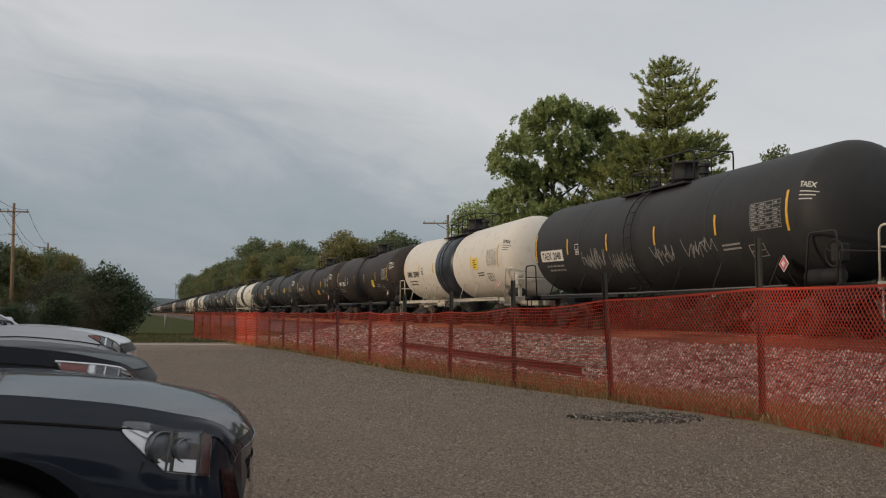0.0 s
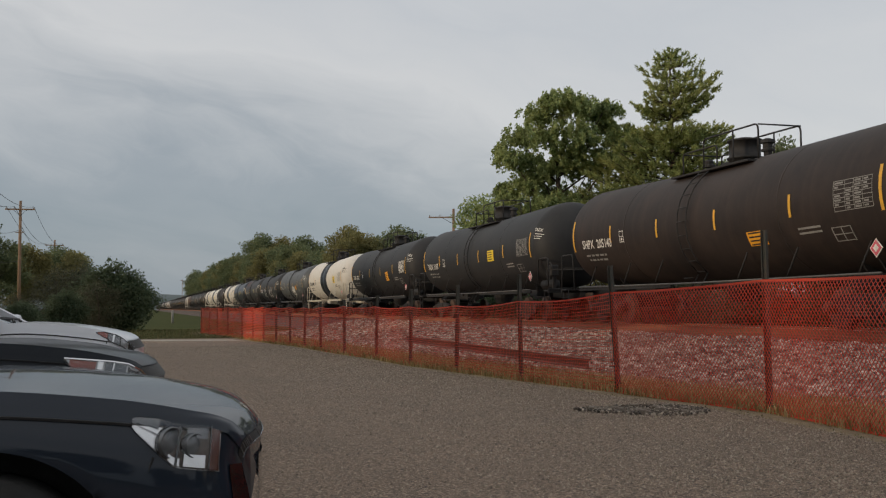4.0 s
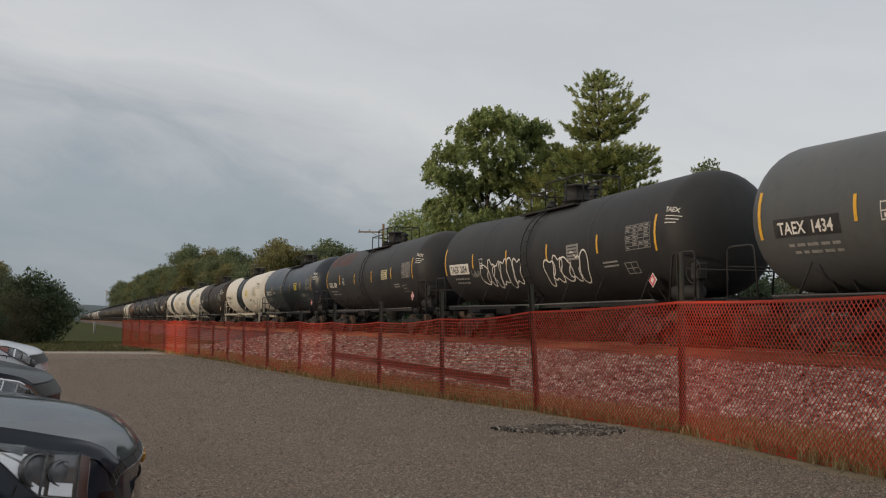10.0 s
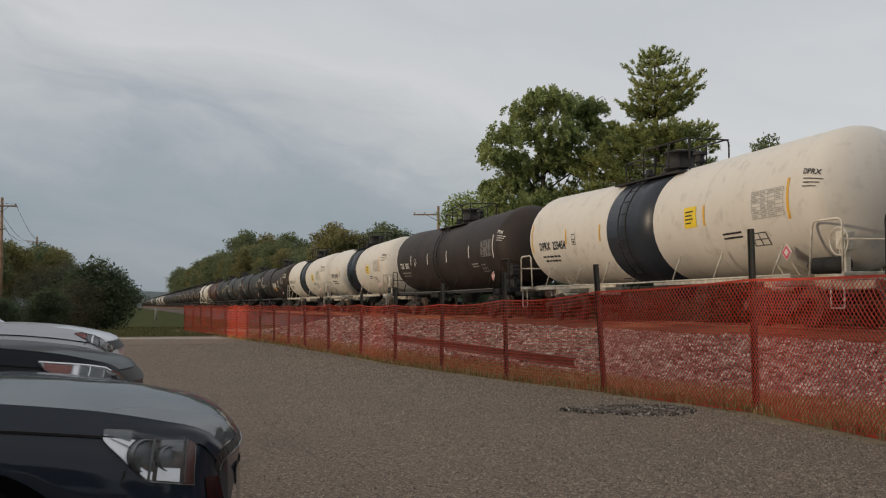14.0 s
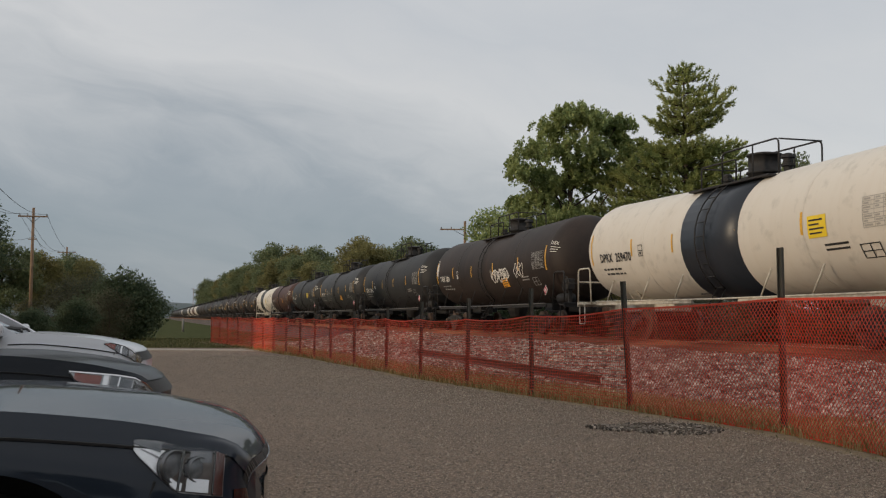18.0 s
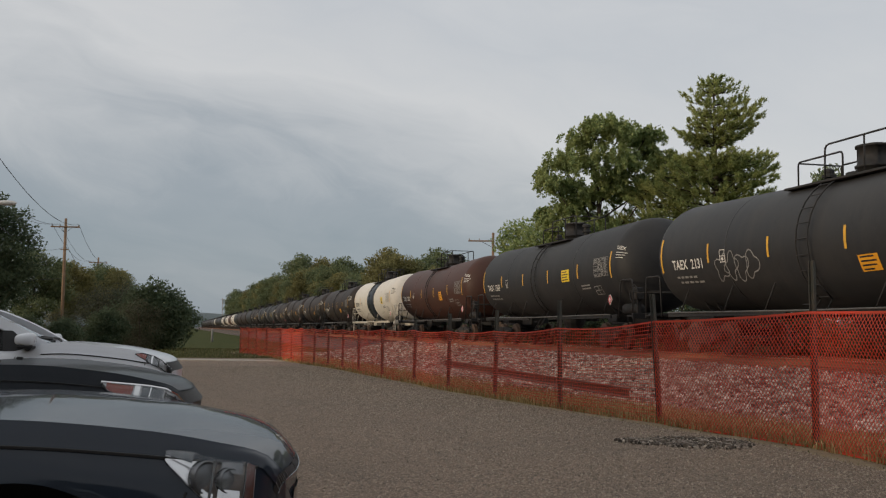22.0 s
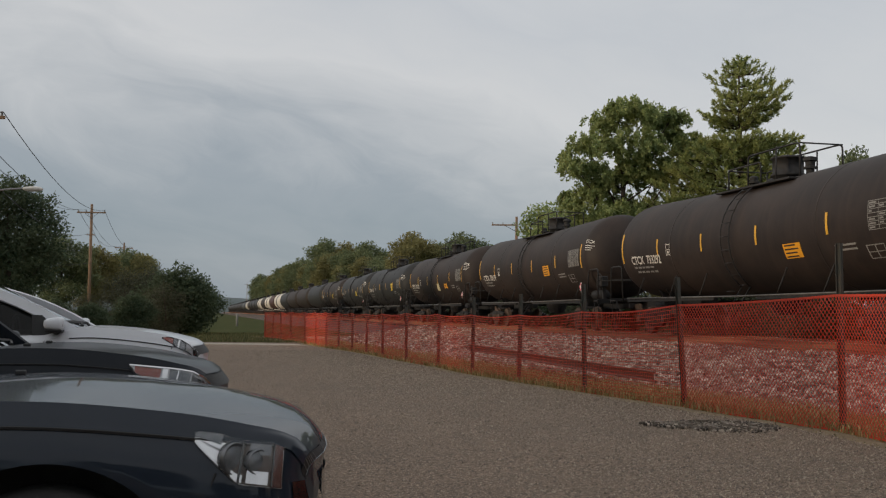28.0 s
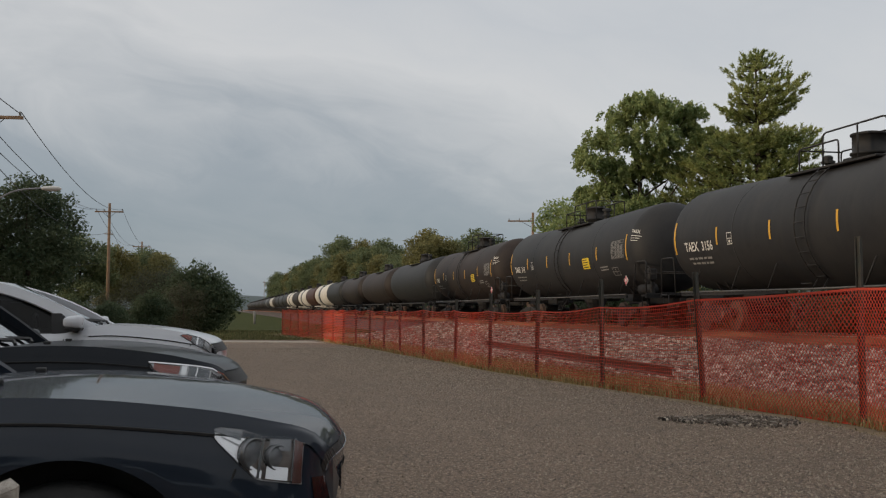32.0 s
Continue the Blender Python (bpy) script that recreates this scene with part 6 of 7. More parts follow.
class Body:
    """A car's outer skin, smooth between its sections. d: behind the nose; s: 0 at the sill, 1 at the middle line."""

    def __init__(self, sections, tall, wide, long):
        self.rows = [(d * long, [Vector((y * wide, z * tall)) for y, z in p]) for d, *p in sections]
        self.wide = wide

    def at(self, d, s, side=-1, off=0.0):
        rows = self.rows
        i = 0
        while i < len(rows) - 2 and d > rows[i + 1][0]:
            i += 1
        r = [rows[max(0, min(len(rows) - 1, i + k))] for k in (-1, 0, 1, 2)]
        t = (d - r[1][0]) / (r[2][0] - r[1][0])
        span = r[2][0] - r[1][0]

        def across(p, q0, q1, n):
            m0 = (q1[1] - p[1]) / max(q1[0] - p[0], 1e-6) * span
            m1 = (n[1] - q0[1]) / max(n[0] - q0[0], 1e-6) * span
            t2, t3 = t * t, t * t * t
            return q0[1] * (2 * t3 - 3 * t2 + 1) + m0 * (t3 - 2 * t2 + t) + q1[1] * (3 * t2 - 2 * t3) + m1 * (t3 - t2)

        pts = [across(*((x[0], x[1][j]) for x in r)) for j in range(7)]
        u = min(max(s, 0), 1) * 6
        j = min(5, int(u))
        f = u - j
        a, b, c, e = pts[max(0, j - 1)], pts[j], pts[j + 1], pts[min(6, j + 2)]
        if j == 5:      # a crisp crease along the hood
            a, e = 2 * b - c, Vector((-pts[5].x, pts[5].y))
        if j == 4:
            e = 2 * c - b
        p = 0.5 * ((2 * b) + (c - a) * f + (2 * a - 5 * b + 4 * c - e) * f * f + (3 * b - a - 3 * c + e) * f ** 3)
        y, z = max(0.0, p.x), p.y
        back = 0.17 * (y / (0.9 * self.wide)) ** 3 * math.exp(-d / 0.28)
        bulge = 0.07 * math.exp(-((z - 0.36) / 0.14) ** 2) * math.exp(-d / 0.16) - 0.02 * math.exp(-((z - 0.66) / 0.05) ** 2) * math.exp(-d / 0.06)
        q = Vector((-d - back + bulge, side * y, z))
        if off:
            q += Vector((0.25 * math.exp(-d / 0.15), side * min(1.0, y / 0.8) * (0.35 if s > 0.66 else 1.0), 1.0 if s > 0.66 else 0.15)).normalized() * off
        return q

    def s_of(self, d, z):
        lo, hi = 0.0, 0.833
        for _ in range(24):
            m = (lo + hi) / 2
            if self.at(d, m).z < z:
                lo = m
            else:
                hi = m
        return lo

    def sheet(self, ds, ss, side=-1, off=0.0):
        bm = bmesh.new()
        grid = [[bm.verts.new(self.at(d, s, side, off)) for s in ss] for d in ds]
        for a, b in zip(grid, grid[1:]):
            for k in range(len(ss) - 1):
                f = (a[k], a[k + 1], b[k + 1], b[k])
                bm.faces.new(f if side > 0 else f[::-1])
        return bm

    def quad(self, corners, side=-1, off=0.004, n=10, m=6):
        """A panel between four corners given as (behind the nose, height): rear top, front top, front low, rear low."""
        a, b, c, d = corners
        return self.region([a, b], [d, c], (0, 1, 0, 1), side, off, n, m)

    def region(self, top, low, window=(0, 1, 0, 1), side=-1, off=0.004, n=10, m=6, dome=0.0):
        """A panel between an upper and a lower line of (behind the nose, height) points, rear to front; window: the share of it that is built."""
        u0, u1, v0, v1 = window
        bm = bmesh.new()
        grid = []
        for j in range(m + 1):
            v = v0 + (v1 - v0) * j / m
            row = []
            for i in range(n + 1):
                u = u0 + (u1 - u0) * i / n
                (d0, z0), (d1, z1) = along(top, u), along(low, u)
                d, z = d0 + (d1 - d0) * v, z0 + (z1 - z0) * v
                h = off + dome * (max(0.0, math.sin(math.pi * u)) * max(0.0, math.sin(math.pi * v))) ** 0.4
                row.append(bm.verts.new(self.at(d, self.s_of(d, z), side, h)))
            grid.append(row)
        for a, b in zip(grid, grid[1:]):
            for k in range(n):
                f = (a[k], a[k + 1], b[k + 1], b[k])
                bm.faces.new(f if side > 0 else f[::-1])
        return bm

    def line(self, pts, w, side=-1, off=0.005):
        """A thin line along (behind the nose, height) points."""
        return tube(bmesh.new(), [self.at(d, self.s_of(d, z), side, off) for d, z in pts], w, 6)


def wheel(car, x, y, r, side):
    w = part("wheel", lathe(bmesh.new(), [(-0.10, r * 0.66), (-0.105, r * 0.9), (-0.085, r * 0.985), (-0.03, r), (0.03, r), (0.085, r * 0.985), (0.105, r * 0.9), (0.10, r * 0.66)], 36, "Y"), M["tyre"], car, "black rubber tyre on an alloy rim", True, pose(x, y, r))
    part("rim", lathe(bmesh.new(), [(-0.09, r * 0.67), (0.085, r * 0.67), (0.085, r * 0.60), (0.02, r * 0.58), (0.02, 0.01)], 30, "Y"), M["black_trim"], w, "dark rim barrel", at=pose(0, 0, 0, 0, 0, 0 if side > 0 else 180))
    first = None
    for k in range(5):
        m = pose(0, side * 0.075, 0) @ Matrix.Rotation(2 * math.pi * k / 5, 4, "Y")
        if first is None:
            first = part("spoke", box(bmesh.new(), -0.035, 0.035, -0.02, 0.02, 0.03, r * 0.64, 0.008), M["alloy"], w, at=m)
        else:
            again(first, m)


def cabin(car, body, base, tall, mats, top):
    """Greenhouse: glass, roof, pillars, with seats and a wheel inside. base: cowl behind the nose; top: roof height."""
    zb, yb, yr = tall * 0.908, 0.80 * body.wide, 0.60 * body.wide
    belt = tall * 0.845
    w0, w1, r1, r2 = base, base + 0.86, base + 2.15, base + 2.75
    low = [Vector((-w0, 0, zb)), Vector((-w1, 0, top)), Vector((-r1, 0, top - 0.02)), Vector((-r2, 0, zb + 0.06))]

    def pane(name, pts, mat, label="", thick=0.0):
        bm = bmesh.new()
        n = 6
        a, b, c, d = (Vector(p) for p in pts)
        grid = []
        for j in range(n + 1):
            row = []
            for i in range(n + 1):
                u, v = i / n, j / n
                p = (a * (1 - u) + b * u) * (1 - v) + (d * (1 - u) + c * u) * v
                if thick:
                    p.x += thick * (1 - (2 * u - 1) ** 2)
                row.append(bm.verts.new(p))
            grid.append(row)
        for p, q in zip(grid, grid[1:]):
            for k in range(n):
                bm.faces.new((p[k], p[k + 1], q[k + 1], q[k]))
        o = part(name, bm, mat, car, label, True)
        return o

    glass = M["window_glass"]
    pane("windshield", [(-w0 - 0.08, -yb, zb), (-w0 - 0.08, yb, zb), (-w1, yr, top), (-w1, -yr, top)], M["windshield_glass"], "curved clear windshield", 0.04).visible_shadow = False
    pane("rear_window", [(-r2, yb, zb + 0.06), (-r2, -yb, zb + 0.06), (-r1, -yr, top - 0.02), (-r1, yr, top - 0.02)], glass).visible_shadow = False
    bm = bmesh.new()
    rows = []
    for i in range(9):
        x = -w1 + 0.02 + (w1 - r1 - 0.04) * i / 8
        rows.append([bm.verts.new((x, yr * 1.04 * math.sin(a), top - 0.015 - 0.06 * (1 - math.cos(a)) + 0.045 * math.sin(math.pi * i / 8))) for a in frange(-1.57, 1.57, 10)])
    for p, q in zip(rows, rows[1:]):
        for k in range(10):
            bm.faces.new((p[k], p[k + 1], q[k + 1], q[k]))
    part("roof", bm, mats, car, smooth=True)
    for side in (-1, 1):
        y0, y1 = side * yb, side * (yr + 0.03)
        mid = base + 1.25
        pane("side_window", [(-w0 - 0.01, y0, belt - 0.02), (-mid, y0, belt - 0.02), (-mid - 0.02, y1, top - 0.06), (-w1 + 0.06, y1, top - 0.06)], glass, "tinted side window").visible_shadow = False
        pane("side_window", [(-mid - 0.09, y0, belt + 0.01), (-r2 + 0.35, y0, belt + 0.04), (-r1 + 0.02, y1, top - 0.08), (-mid - 0.11, y1, top - 0.07)], glass, "tinted side window").visible_shadow = False

        def band(name, pts_a, pts_b, mat, label=""):
            """A solid strip between two lines of points, 15 mm thick."""
            bm = bmesh.new()
            out = Vector((0, side * 0.012, 0.006))
            rows = [[bm.verts.new(Vector(p) + o) for p in line] for line, o in ((pts_a, out), (pts_b, out), (pts_b, -out), (pts_a, -out))]
            n = len(pts_a)
            for r0, r1 in zip(rows, rows[1:] + rows[:1]):
                for k in range(n - 1):
                    bm.faces.new((r0[k], r0[k + 1], r1[k + 1], r1[k]))
            bm.faces.new([r[0] for r in rows])
            bm.faces.new([r[-1] for r in rows][::-1])
            bmesh.ops.recalc_face_normals(bm, faces=bm.faces[:])
            return part(name, bm, mat, car, label)

        bow = lambda a, b, n=8, up=0.045: [Vector(a).lerp(Vector(b), k / n) + Vector((0, 0, up * math.sin(math.pi * k / n))) for k in range(n + 1)]
        upper = bow((-w0 + 0.02, y0 * 1.02, zb - 0.02), (-w1 - 0.02, y1, top)) + [Vector((-w1 - 0.6, y1, top + 0.012)), Vector((-r1, y1, top - 0.02))] + bow((-r1 - 0.05, y1, top - 0.03), (-r2 - 0.1, y0, belt + 0.05), 5)[1:]
        lower = bow((-w0 - 0.10, y0 * 1.02, zb - 0.05), (-w1 - 0.06, y1 + side * 0.02, top - 0.075)) + [Vector((-w1 - 0.6, y1 + side * 0.02, top - 0.06)), Vector((-r1, y1 + side * 0.02, top - 0.085))] + bow((-r1 + 0.02, y1 + side * 0.02, top - 0.10), (-r2 + 0.22, y0, belt + 0.02), 5)[1:]
        band("pillar", upper, lower, mats, "painted pillar and roof rail")
        band("mirror_sail", [(-w0 - 0.10, y0 * 1.02, belt), (-w0 - 0.29, y0 * 0.985, belt + 0.17)], [(-w0 - 0.36, y0 * 1.02, belt), (-w0 - 0.37, y0 * 0.985, belt + 0.17)], M["black_trim"], "black corner piece behind the mirror")
        part("centre_pillar", tube(bmesh.new(), [(-mid - 0.04, y0, belt), (-mid - 0.06, y1, top - 0.05)], 0.038, 6), M["gloss_black"], car)
        part("window_trim", tube(bmesh.new(), [(-w0 - 0.1, y0 * 1.015, belt - 0.005), (-r2 + 0.2, y0 * 1.015, belt + 0.02)], 0.012, 6), M["black_trim"], car)
        c = Vector((-w0 - 0.17, side * (yb + 0.13), belt + 0.10))
        bm = bmesh.new()
        bmesh.ops.create_uvsphere(bm, u_segments=16, v_segments=10, radius=1.0)
        for v in bm.verts:
            v.co = Vector(math.copysign(abs(q) ** 0.62, q) for q in v.co)
            v.co.z *= 0.82 + 0.18 * v.co.x
        bmesh.ops.transform(bm, matrix=Matrix.Translation(c) @ Matrix.Diagonal((0.082, 0.115, 0.068, 1)), verts=bm.verts[:])
        mirror = part("mirror", bm, mats, car, "painted door mirror", True)
        part("mirror_base", box(bmesh.new(), -0.06, 0.07, -0.10, 0.10, -0.012, 0.012, 0.008), M["black_trim"], mirror, "black lower edge", at=Matrix.Translation(c + Vector((0, 0, -0.055))))
        part("mirror_foot", tube(bmesh.new(), [c + Vector((0.02, -side * 0.16, -0.09)), c + Vector((0, 0, -0.04))], 0.03, 6), M["black_trim"], mirror)
        part("turn_lamp", box(bmesh.new(), -0.004, 0.004, -0.07, 0.07, -0.01, 0.01), M["bright_reflector"], mirror, at=Matrix.Translation(c + Vector((0.074, 0, -0.01))))
        for x in (w1 + 0.25, w1 + 1.1):
            seat = part("seat", box(box(bmesh.new(), -x - 0.5, -x, side * 0.12, side * 0.62, 0.42, 0.58, 0.05) if side > 0 else box(bmesh.new(), -x - 0.5, -x, -0.62, -0.12, 0.42, 0.58, 0.05), -x - 0.6, -x - 0.46, min(side * 0.12, side * 0.62), max(side * 0.12, side * 0.62), 0.5, 1.12, 0.05), M["seat_cloth"], car, "dark cloth seat")
    part("dashboard", box(bmesh.new(), -w0 - 0.55, -w0 - 0.05, -yb + 0.05, yb - 0.05, zb - 0.16, zb - 0.02, 0.05), M["seat_cloth"], car)
    bm = bmesh.new()
    tube(bm, [Vector((-w0 - 0.72, 0.36 + 0.18 * math.cos(a), zb - 0.02 + 0.18 * math.sin(a))) for a in frange(0, 2 * math.pi, 20)], 0.016, 6)
    part("steering_wheel", bm, M["black_trim"], car, smooth=True)
    for y in (-0.12, 0.42):
        part("wiper", tube(bmesh.new(), bend([(-w0 - 0.02, y - 0.15, zb + 0.01), (-w0 - 0.05, y - 0.05, zb + 0.035), (-w0 - 0.14, y - 0.6 if y > 0 else y - 0.55, zb + 0.05)], 0.04), 0.012, 5), M["black_trim"], car)


def parked_car(name, m, label, paint_name, tall=1.0, wide=1.0, long=1.0, roof=1.42, cowl=1.32, lamp=None, wheel_at=(0.86, 3.5), wheel_r=0.33, style="round"):
    car = thing(name, m, label, "car", "cars parked in a row")
    sections = [(cowl + 0.03 if d == 1.30 else cowl + 0.30 if d == 1.70 else d, *p) for d, *p in SEDAN]
    if style == "slim":     # a flatter hood with higher shoulders
        sections = [(d, *p[:4], (p[4][0], p[4][1] + 0.012), (p[5][0], p[5][1] + 0.020), p[6]) for d, *p in sections]
    if style == "tall":
        sections = [(d, *p[:5], (p[5][0], p[6][1] - 0.010), p[6]) for d, *p in sections]
    body = Body(sections, tall, wide, long)
    mats = M[paint_name]
    length = SEDAN[-1][0] * long
    # skin with the wheel arches cut out
    arch = wheel_r + 0.075
    bm = bmesh.new()
    ds = frange(0, 0.3, 8)[:-1] + frange(0.3, 1.5, 40)[:-1] + frange(1.5, length, 60)
    ss = frange(0, 0.667, 30)[:-1] + frange(0.667, 5 / 6, 5)[:-1] + frange(5 / 6, 1, 8)
    full = [(-1, s) for s in ss] + [(1, s) for s in reversed(ss[:-1])]
    grid = [[bm.verts.new(body.at(d, s, e)) for e, s in full] for d in ds]
    for row in grid:
        for v in row:
            for w in wheel_at:
                u = Vector((v.co.x + w * long, v.co.z - wheel_r))
                if abs(v.co.y) > 0.5 and abs(u.length - arch) < 0.028:
                    u = u.normalized() * arch
                    e = 1 if v.co.y > 0 else -1
                    v.co.x, v.co.z = u.x - w * long, u.y + wheel_r
                    back = 0.17 * (abs(v.co.y) / (0.9 * wide)) ** 3 * math.exp(v.co.x / 0.28)
                    d = max(0.0, -v.co.x - back)
                    v.co.y = body.at(d, body.s_of(d, v.co.z), e).y
    for a, b in zip(grid, grid[1:]):
        for k in range(len(full) - 1):
            c = (a[k].co + a[k + 1].co + b[k].co + b[k + 1].co) / 4
            if abs(c.y) > 0.5 and any(Vector((c.x + w * long, c.z - wheel_r)).length < arch - 0.002 for w in wheel_at):
                continue
            bm.faces.new((a[k], b[k], b[k + 1], a[k + 1]))
    bm.faces.new(grid[0])
    bm.faces.new(grid[-1][::-1])
    bmesh.ops.recalc_face_normals(bm, faces=bm.faces[:])
    part("body", bm, mats, car, smooth=True)
    part("underbody", box(bmesh.new(), -length + 0.3, -0.15, -0.62 * wide, 0.62 * wide, 0.2, 0.55, 0.05), M["black_trim"], car)
    for w in wheel_at:
        for side in (-1, 1):
            bm = bmesh.new()
            ring = [(w * -long + (arch + 0.004) * math.cos(a), wheel_r + (arch + 0.004) * math.sin(a)) for a in frange(-0.35, math.pi + 0.35, 20)]
            p = [bm.verts.new((x, side * 0.89 * wide, z)) for x, z in ring]
            q = [bm.verts.new((x, side * 0.60 * wide, z)) for x, z in ring]
            for k in range(20):
                bm.faces.new((p[k], p[k + 1], q[k + 1], q[k]))
            bm.faces.new(q)
            part("wheel_liner", bm, M["black_trim"], car)
            wheel(car, -w * long, side * 0.80 * wide, wheel_r, side)
    # hood: a panel of its own, a little proud, with a dark gap along its edge
    hood = bmesh.new()
    hs = frange(0.650, 5 / 6, 8)[:-1] + frange(5 / 6, 1, 8)
    row_s = [(-1, s) for s in hs] + [(1, s) for s in reversed(hs[:-1])]
    hd = frange(0.022 if style == "round" else 0.052, cowl * long + 0.06, 30)
    g = []
    for d in hd:
        g.append([hood.verts.new(body.at(d, s, e, 0.007)) for e, s in row_s])
    for a, b in zip(g, g[1:]):
        for k in range(len(row_s) - 1):
            hood.faces.new((a[k + 1], b[k + 1], b[k], a[k]))
    creases = [k for k, (e, v) in enumerate(row_s) if abs(v - 5 / 6) < 1e-6]
    for a, b in zip(g, g[1:]):
        for k in creases:
            hood.edges.get((a[k], b[k])).smooth = False
    part("hood", hood, mats, car, "smooth hood with a raised crease", True)
    for side in (-1, 1):
        part("hood_gap", tube(bmesh.new(), [body.at(d, 0.644, side, 0.003) for d in frange(0.09, cowl * long + 0.05, 20)], 0.006, 5), M["black_trim"], car)
        if cowl * long > 1.1:
            part("washer_jet", box(bmesh.new(), -0.02, 0.02, -0.015, 0.015, 0, 0.018, 0.004), M["black_trim"], car, at=Matrix.Translation(body.at(cowl * long - 0.18, 0.92, side, 0.008)))
        # headlamp: reflector, bowl and lenses behind a clear cover
        top, low = lamp
        lift = 0.003 if style == "round" else 0.010
        bowl = part("headlamp", body.region(top, low, (0, 1, 0, 1), side, lift, 24, 8), M["lamp_inner"] if style != "tall" else M["gloss_black"], car, "headlamp with a bright reflector", True)

        def inset(u0, u1, v0, v1, name, mat, off=0.004, label="", dome=0.0):
            return part(name, body.region(top, low, (u0, u1, v0, v1), side, lift + off, 10, 6, dome), mat, bowl, label, True)

        if style == "slim":
            inset(0.06, 0.34, 0.15, 0.95, "turn_lens", M["red_lens"], label="red-brown turn lens")
            inset(0.36, 0.42, 0.08, 0.98, "bright_fin", M["bright_reflector"], 0.007)
            inset(0.44, 0.70, 0.10, 0.9, "lamp_bowl", M["lamp_glass_grey"])
            inset(0.53, 0.545, 0.10, 0.9, "bright_fin", M["bright_reflector"], 0.007)
            inset(0.72, 0.98, 0.10, 0.9, "lamp_surround", M["gloss_black"])
            rim = [along(low, f) for f in frange(0.8, 0, 10)] + [along(top, f) for f in frange(0, 1, 14)]
            part("lamp_rim", tube(bmesh.new(), [body.at(d, body.s_of(d, z), side, lift + 0.004) for d, z in rim], 0.0065, 5), M["chrome"], bowl, "thin chrome rim")
        elif style == "tall":
            inset(0.04, 0.30, 0.25, 0.95, "turn_lens", M["red_lens"], label="red-brown turn lens")
            inset(0.0, 0.62, 0.0, 0.10, "bright_fin", M["bright_reflector"], 0.006)
            inset(0.32, 0.66, 0.2, 0.9, "lamp_bowl", M["lamp_glass_grey"])
            inset(0.70, 0.90, 0.15, 0.85, "lamp_bowl", M["lamp_inner"])
            inset(0.45, 0.50, 0.2, 0.9, "bright_fin", M["bright_reflector"], 0.008)
        else:
            inset(0.03, 0.37, 0.06, 0.95, "reflector_bowl", M["bright_reflector"], 0.004, "bright rear reflector")
            inset(0.03, 0.30, 0.06, 0.30, "lamp_shade", M["lamp_glass_grey"], 0.006)
            inset(0.10, 0.33, 0.44, 0.50, "lamp_rib", M["lamp_inner"], 0.006)
            inset(0.37, 0.88, 0.03, 0.97, "lamp_surround", M["lamp_brown"], 0.003)
            inset(0.885, 0.99, 0.03, 0.98, "turn_lens", M["amber"], 0.005, "dark red-brown turn lens")
            inset(0.87, 0.885, 0.03, 0.98, "lamp_rib", M["gloss_black"], 0.007)
            for u, v, r in ((0.46, 0.48, 0.046), (0.70, 0.46, 0.036)):
                (d0, z0), (d1, z1) = along(top, u), along(low, u)
                d, z = d0 + (d1 - d0) * v, z0 + (z1 - z0) * v
                p = body.at(d, body.s_of(d, z), side, 0.008)
                turn = Vector((0.62, side * 0.78, 0.02)).to_track_quat("Z", "Y").to_matrix().to_4x4()
                bm = lathe(bmesh.new(), [(-0.02, r * 1.02), (0.006, r * 1.02), (0.008, r * 0.95), (-0.002, r * 0.88), (0.000, r * 0.74), (0.006, r * 0.45), (0.008, 0.003)], 24)
                part("lamp_bowl", bm, M["lamp_glass_grey"] if r < 0.05 else M["lamp_bowl_grey"], bowl, "round lamp bowl", True, Matrix.Translation(p) @ turn)
            inset(0.60, 0.83, 0.66, 0.95, "bright_fin", M["bright_reflector"], 0.010)
            inset(0.44, 0.56, 0.78, 0.96, "bright_fin", M["bright_reflector"], 0.008)
            inset(0.60, 0.84, 0.06, 0.30, "lamp_shade", M["lamp_glass_grey"], 0.008)
            inset(0.515, 0.54, 0.05, 0.97, "lamp_rib", M["gloss_black"], 0.009)
        part("lamp_cover", body.region(top, low, (0, 1, 0, 1), side, lift + 0.002, 24, 10, 0.022 if style == "round" else 0.012), M["lens_glass"], bowl, "clear plastic lamp cover", True).visible_shadow = False
        top_r, low_r = top[0], along(low, 0.35)
        # seams and doors
        zs = tall
        part("bumper_seam", body.line([(low_r[0] + 0.02, low_r[1] - 0.005), (low_r[0] + 0.10, 0.50 * zs), ((wheel_at[0] * long) - arch * 0.99, 0.42 * zs)], 0.004, side, 0.001), M["black_trim"], car)
        part("grille_side", body.quad(((0.045, 0.66 * zs), (0.004, 0.655 * zs), (0.004, 0.44 * zs), (0.045, 0.46 * zs)), side, 0.005), M["gloss_black"], car)
        part("bumper_slot", body.quad(((0.30, 0.545 * zs), (0.05, 0.545 * zs), (0.05, 0.525 * zs), (0.30, 0.525 * zs)), side, 0.006), M["gloss_black"], car)
        for d in (cowl * long + 0.25, cowl * long + 1.28, cowl * long + 2.2):
            part("door_seam", tube(bmesh.new(), [body.at(d, s, side, 0.001) for s in frange(0.08, 0.64, 10)], 0.004, 5), M["black_trim"], car)
        for d in (cowl * long + 1.05, cowl * long + 1.98):
            part("door_handle", tube(bmesh.new(), bend([body.at(d, 0.5, side, 0.0), body.at(d, 0.5, side, 0.035), body.at(d + 0.17, 0.5, side, 0.035), body.at(d + 0.17, 0.5, side, 0.0)], 0.02), 0.011, 6), mats, car)
        nose = part("grille_panel", body.sheet(frange(0.0, 0.022 if style == "round" else 0.05, 4), frange(0.62, 1, 14), side, 0.003), M["black_trim"], car, "black mesh grille under the hood's edge", True)
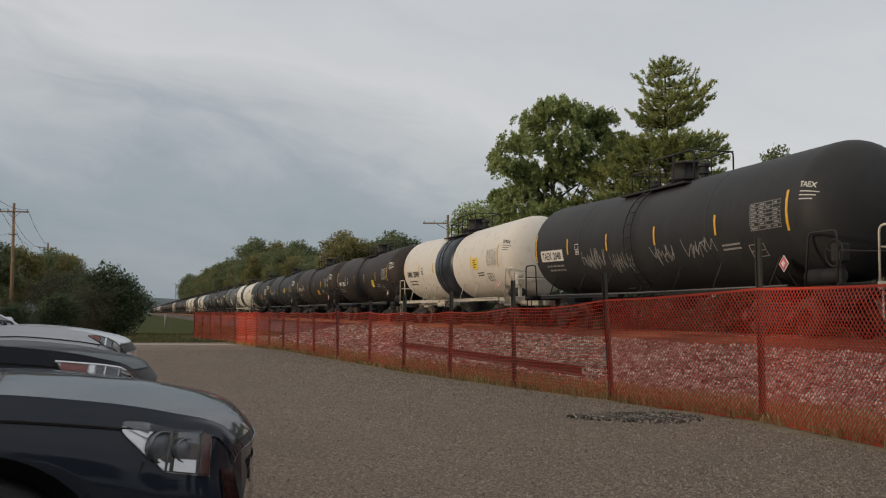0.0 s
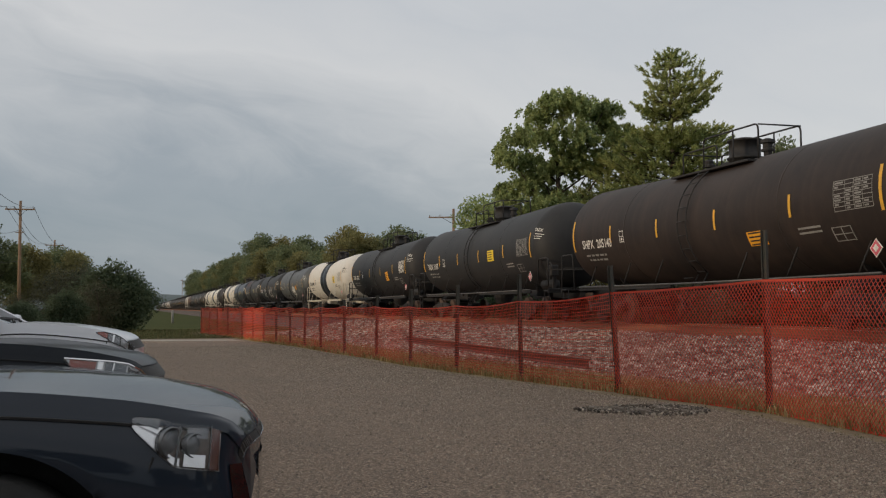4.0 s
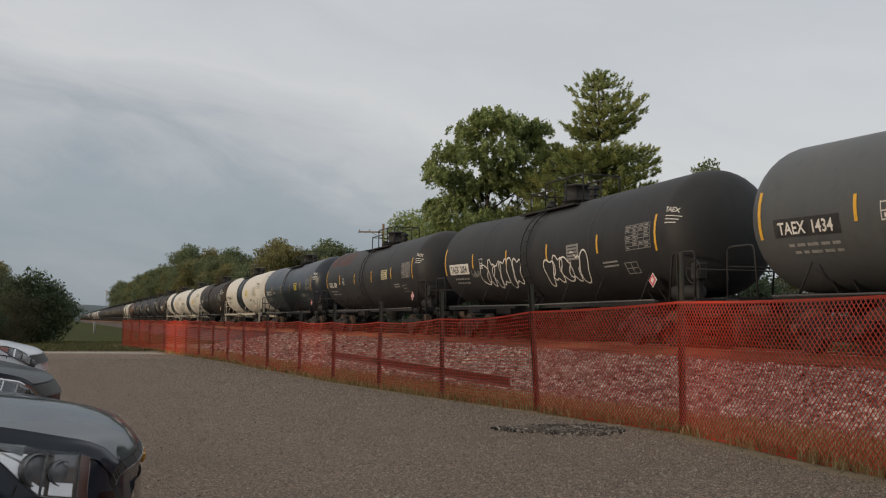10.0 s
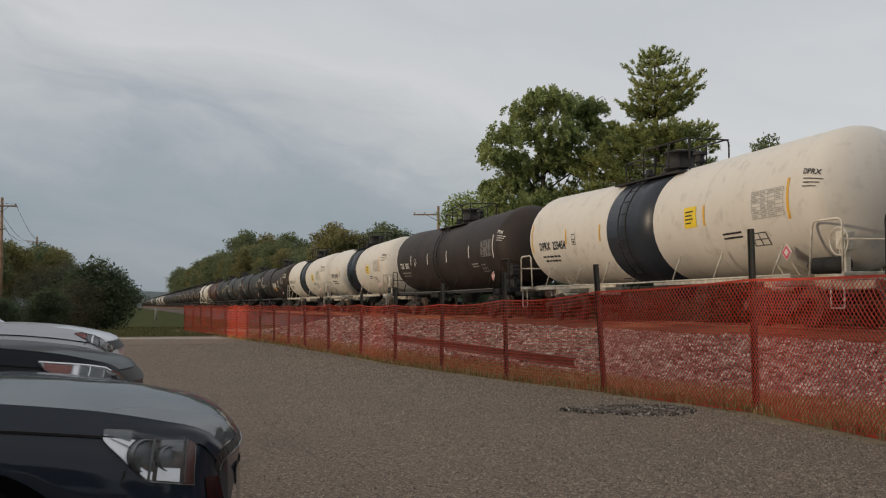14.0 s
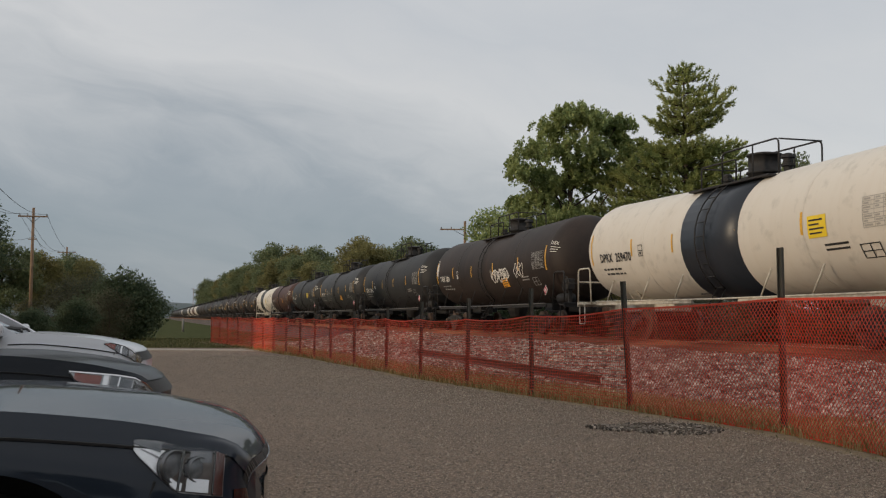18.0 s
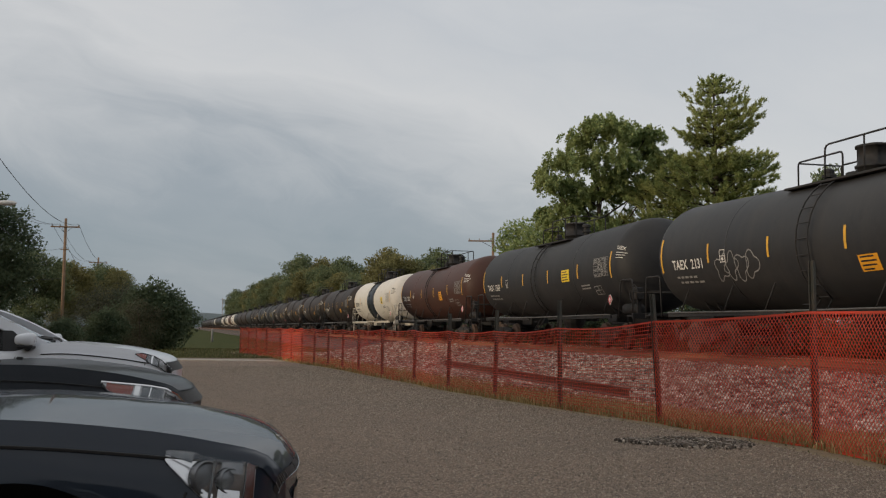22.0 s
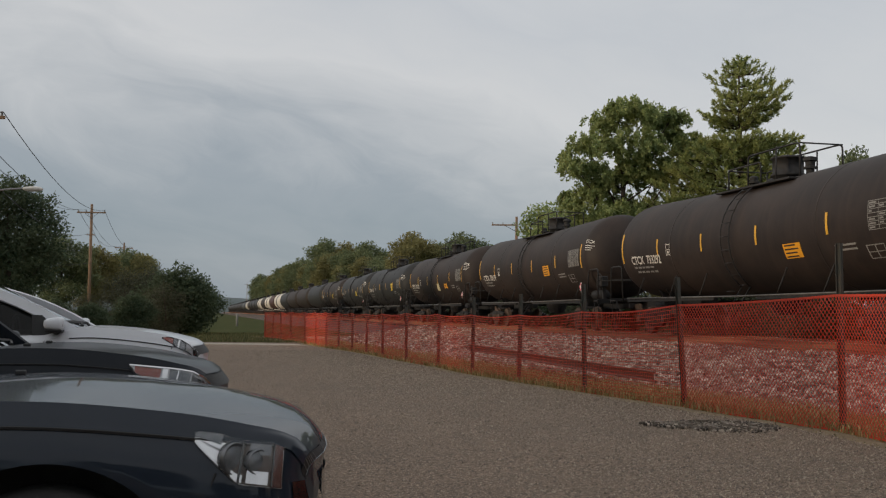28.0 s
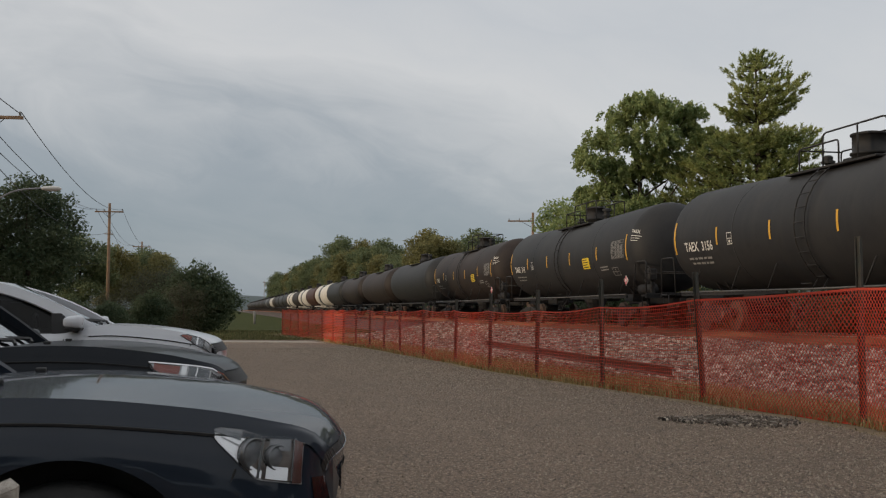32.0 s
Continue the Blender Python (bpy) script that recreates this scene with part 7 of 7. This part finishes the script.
        if style == "round":
            for v in frange(0.66, 0.98, 9):
                part("grille_bar", tube(bmesh.new(), [body.at(f, v, side, 0.004) for f in (0.002, 0.011, 0.020)], 0.0018, 4), M["lamp_inner"], nose)
            part("nose_trim", tube(bmesh.new(), [body.at(0.0, v, side, 0.004) for v in frange(0.64, 1, 14)], 0.0025, 6), M["lamp_glass_grey"], car, "chrome strip round the grille")
    # grille with its bars and badge
    def front(y, off=0.0):
        return -0.17 * abs(y / (0.9 * wide)) ** 3 + off - 0.012

    bm = bmesh.new()
    ys = frange(-0.58 * wide, 0.58 * wide, 20)
    rows = [[bm.verts.new((front(y, 0.004), y, z * tall)) for y in ys] for z in (0.52, 0.59, 0.655)]
    for p, q in zip(rows, rows[1:]):
        for k in range(20):
            bm.faces.new((p[k], p[k + 1], q[k + 1], q[k]))
    grille = part("grille", bm, M["gloss_black"], car, "black front grille", True)
    first = None
    for k in range(7):
        at = pose(0, 0, (0.53 + 0.018 * k) * tall)
        if first is None:
            first = part("grille_bar", tube(bmesh.new(), [(front(y, 0.002), y, 0) for y in ys], 0.0016, 5), M["black_trim"], grille, at=at)
        else:
            again(first, at)
    part("grille_trim", tube(bmesh.new(), [(front(y, -0.010), y, 0.668 * tall) for y in ys], 0.004, 6), M["chrome"], grille, "chrome strip")
    part("badge", box(box(bmesh.new(), -0.012, 0.012, -0.07, 0.07, -0.014, 0.014, 0.006), -0.012, 0.012, -0.025, 0.025, -0.028, 0.028, 0.006), M["gold_emblem"], grille, "plain gold badge", at=pose(0.004 if style == "round" else -0.03, 0, (0.675 if style == "round" else 0.640) * tall))
    part("tail_lamp", box(bmesh.new(), -length - 0.02, -length + 0.1, -0.72 * wide, -0.4 * wide, 0.72, 0.84, 0.02), M["amber"], car, "red tail lamp")
    part("tail_lamp", box(bmesh.new(), -length - 0.02, -length + 0.1, 0.4 * wide, 0.72 * wide, 0.72, 0.84, 0.02), M["amber"], car, "red tail lamp")
    cabin(car, body, cowl * long, tall, mats, roof)
    return car


def stand(x, y, turn=0.0):
    return pose(x, y, ground_z(x, y), -0.57, 0, turn)


parked_car("parked_car", stand(0.425, 4.07), "dark navy-black car with clear round headlamps", "navy_black_paint", tall=1.0, lamp=(
    [(0.425, 0.798), (0.417, 0.807), (0.40, 0.809), (0.33, 0.801), (0.25, 0.786), (0.14, 0.779), (0.095, 0.766)], [(0.425, 0.793), (0.405, 0.770), (0.335, 0.712), (0.275, 0.668), (0.245, 0.662), (0.085, 0.645)]))
parked_car("parked_car", stand(0.14, 6.85), "black car with slim chrome-rimmed headlamps", "deep_black_paint", tall=1.065, wide=1.03, lamp=(
    [(0.52, 0.884), (0.25, 0.862), (0.12, 0.846), (0.05, 0.815), (0.0, 0.745)], [(0.52, 0.878), (0.47, 0.838), (0.25, 0.790), (0.08, 0.74), (0.0, 0.69)]), roof=1.54, style="slim")
parked_car("parked_car", stand(0.02, 10.3), "silver crossover with tinted windows and a painted mirror", "silver_paint", tall=1.185, wide=1.05, lamp=(
    [(0.36, 0.985), (0.29, 0.992), (0.16, 0.966), (0.07, 0.925), (0.01, 0.860)], [(0.36, 0.978), (0.28, 0.938), (0.17, 0.895), (0.07, 0.862), (0.0, 0.80)]), roof=1.45, cowl=1.10, style="tall", wheel_r=0.36)


def wood_post():
    bm = bmesh.new()
    box(bm, -0.040, 0.040, -0.040, 0.040, -0.3, 0.815, 0.006)
    for v in bm.verts:
        if v.co.z > 0.7:
            v.co.z += v.co.x * 0.35 - 0.02
            v.co.x *= 0.8
    o = tagged(link("wooden_post", bm, M["grey_wood"]), "weathered grey wooden post with a sawn slanting top", "post")
    o.matrix_world = pose(-0.435, 2.15, 0, 0, 2, 20)


wood_post()


# ---- movement ----
def motions():
    """The train rolls steadily towards the lot and past it."""
    for k, car in TRAIN.items():
        walk(car, [(t, pose(TRACK_X, car_y(k, t), RAIL_Z)) for t in (0.0, 8.0, 16.0, 24.0, 32.0)])


motions()
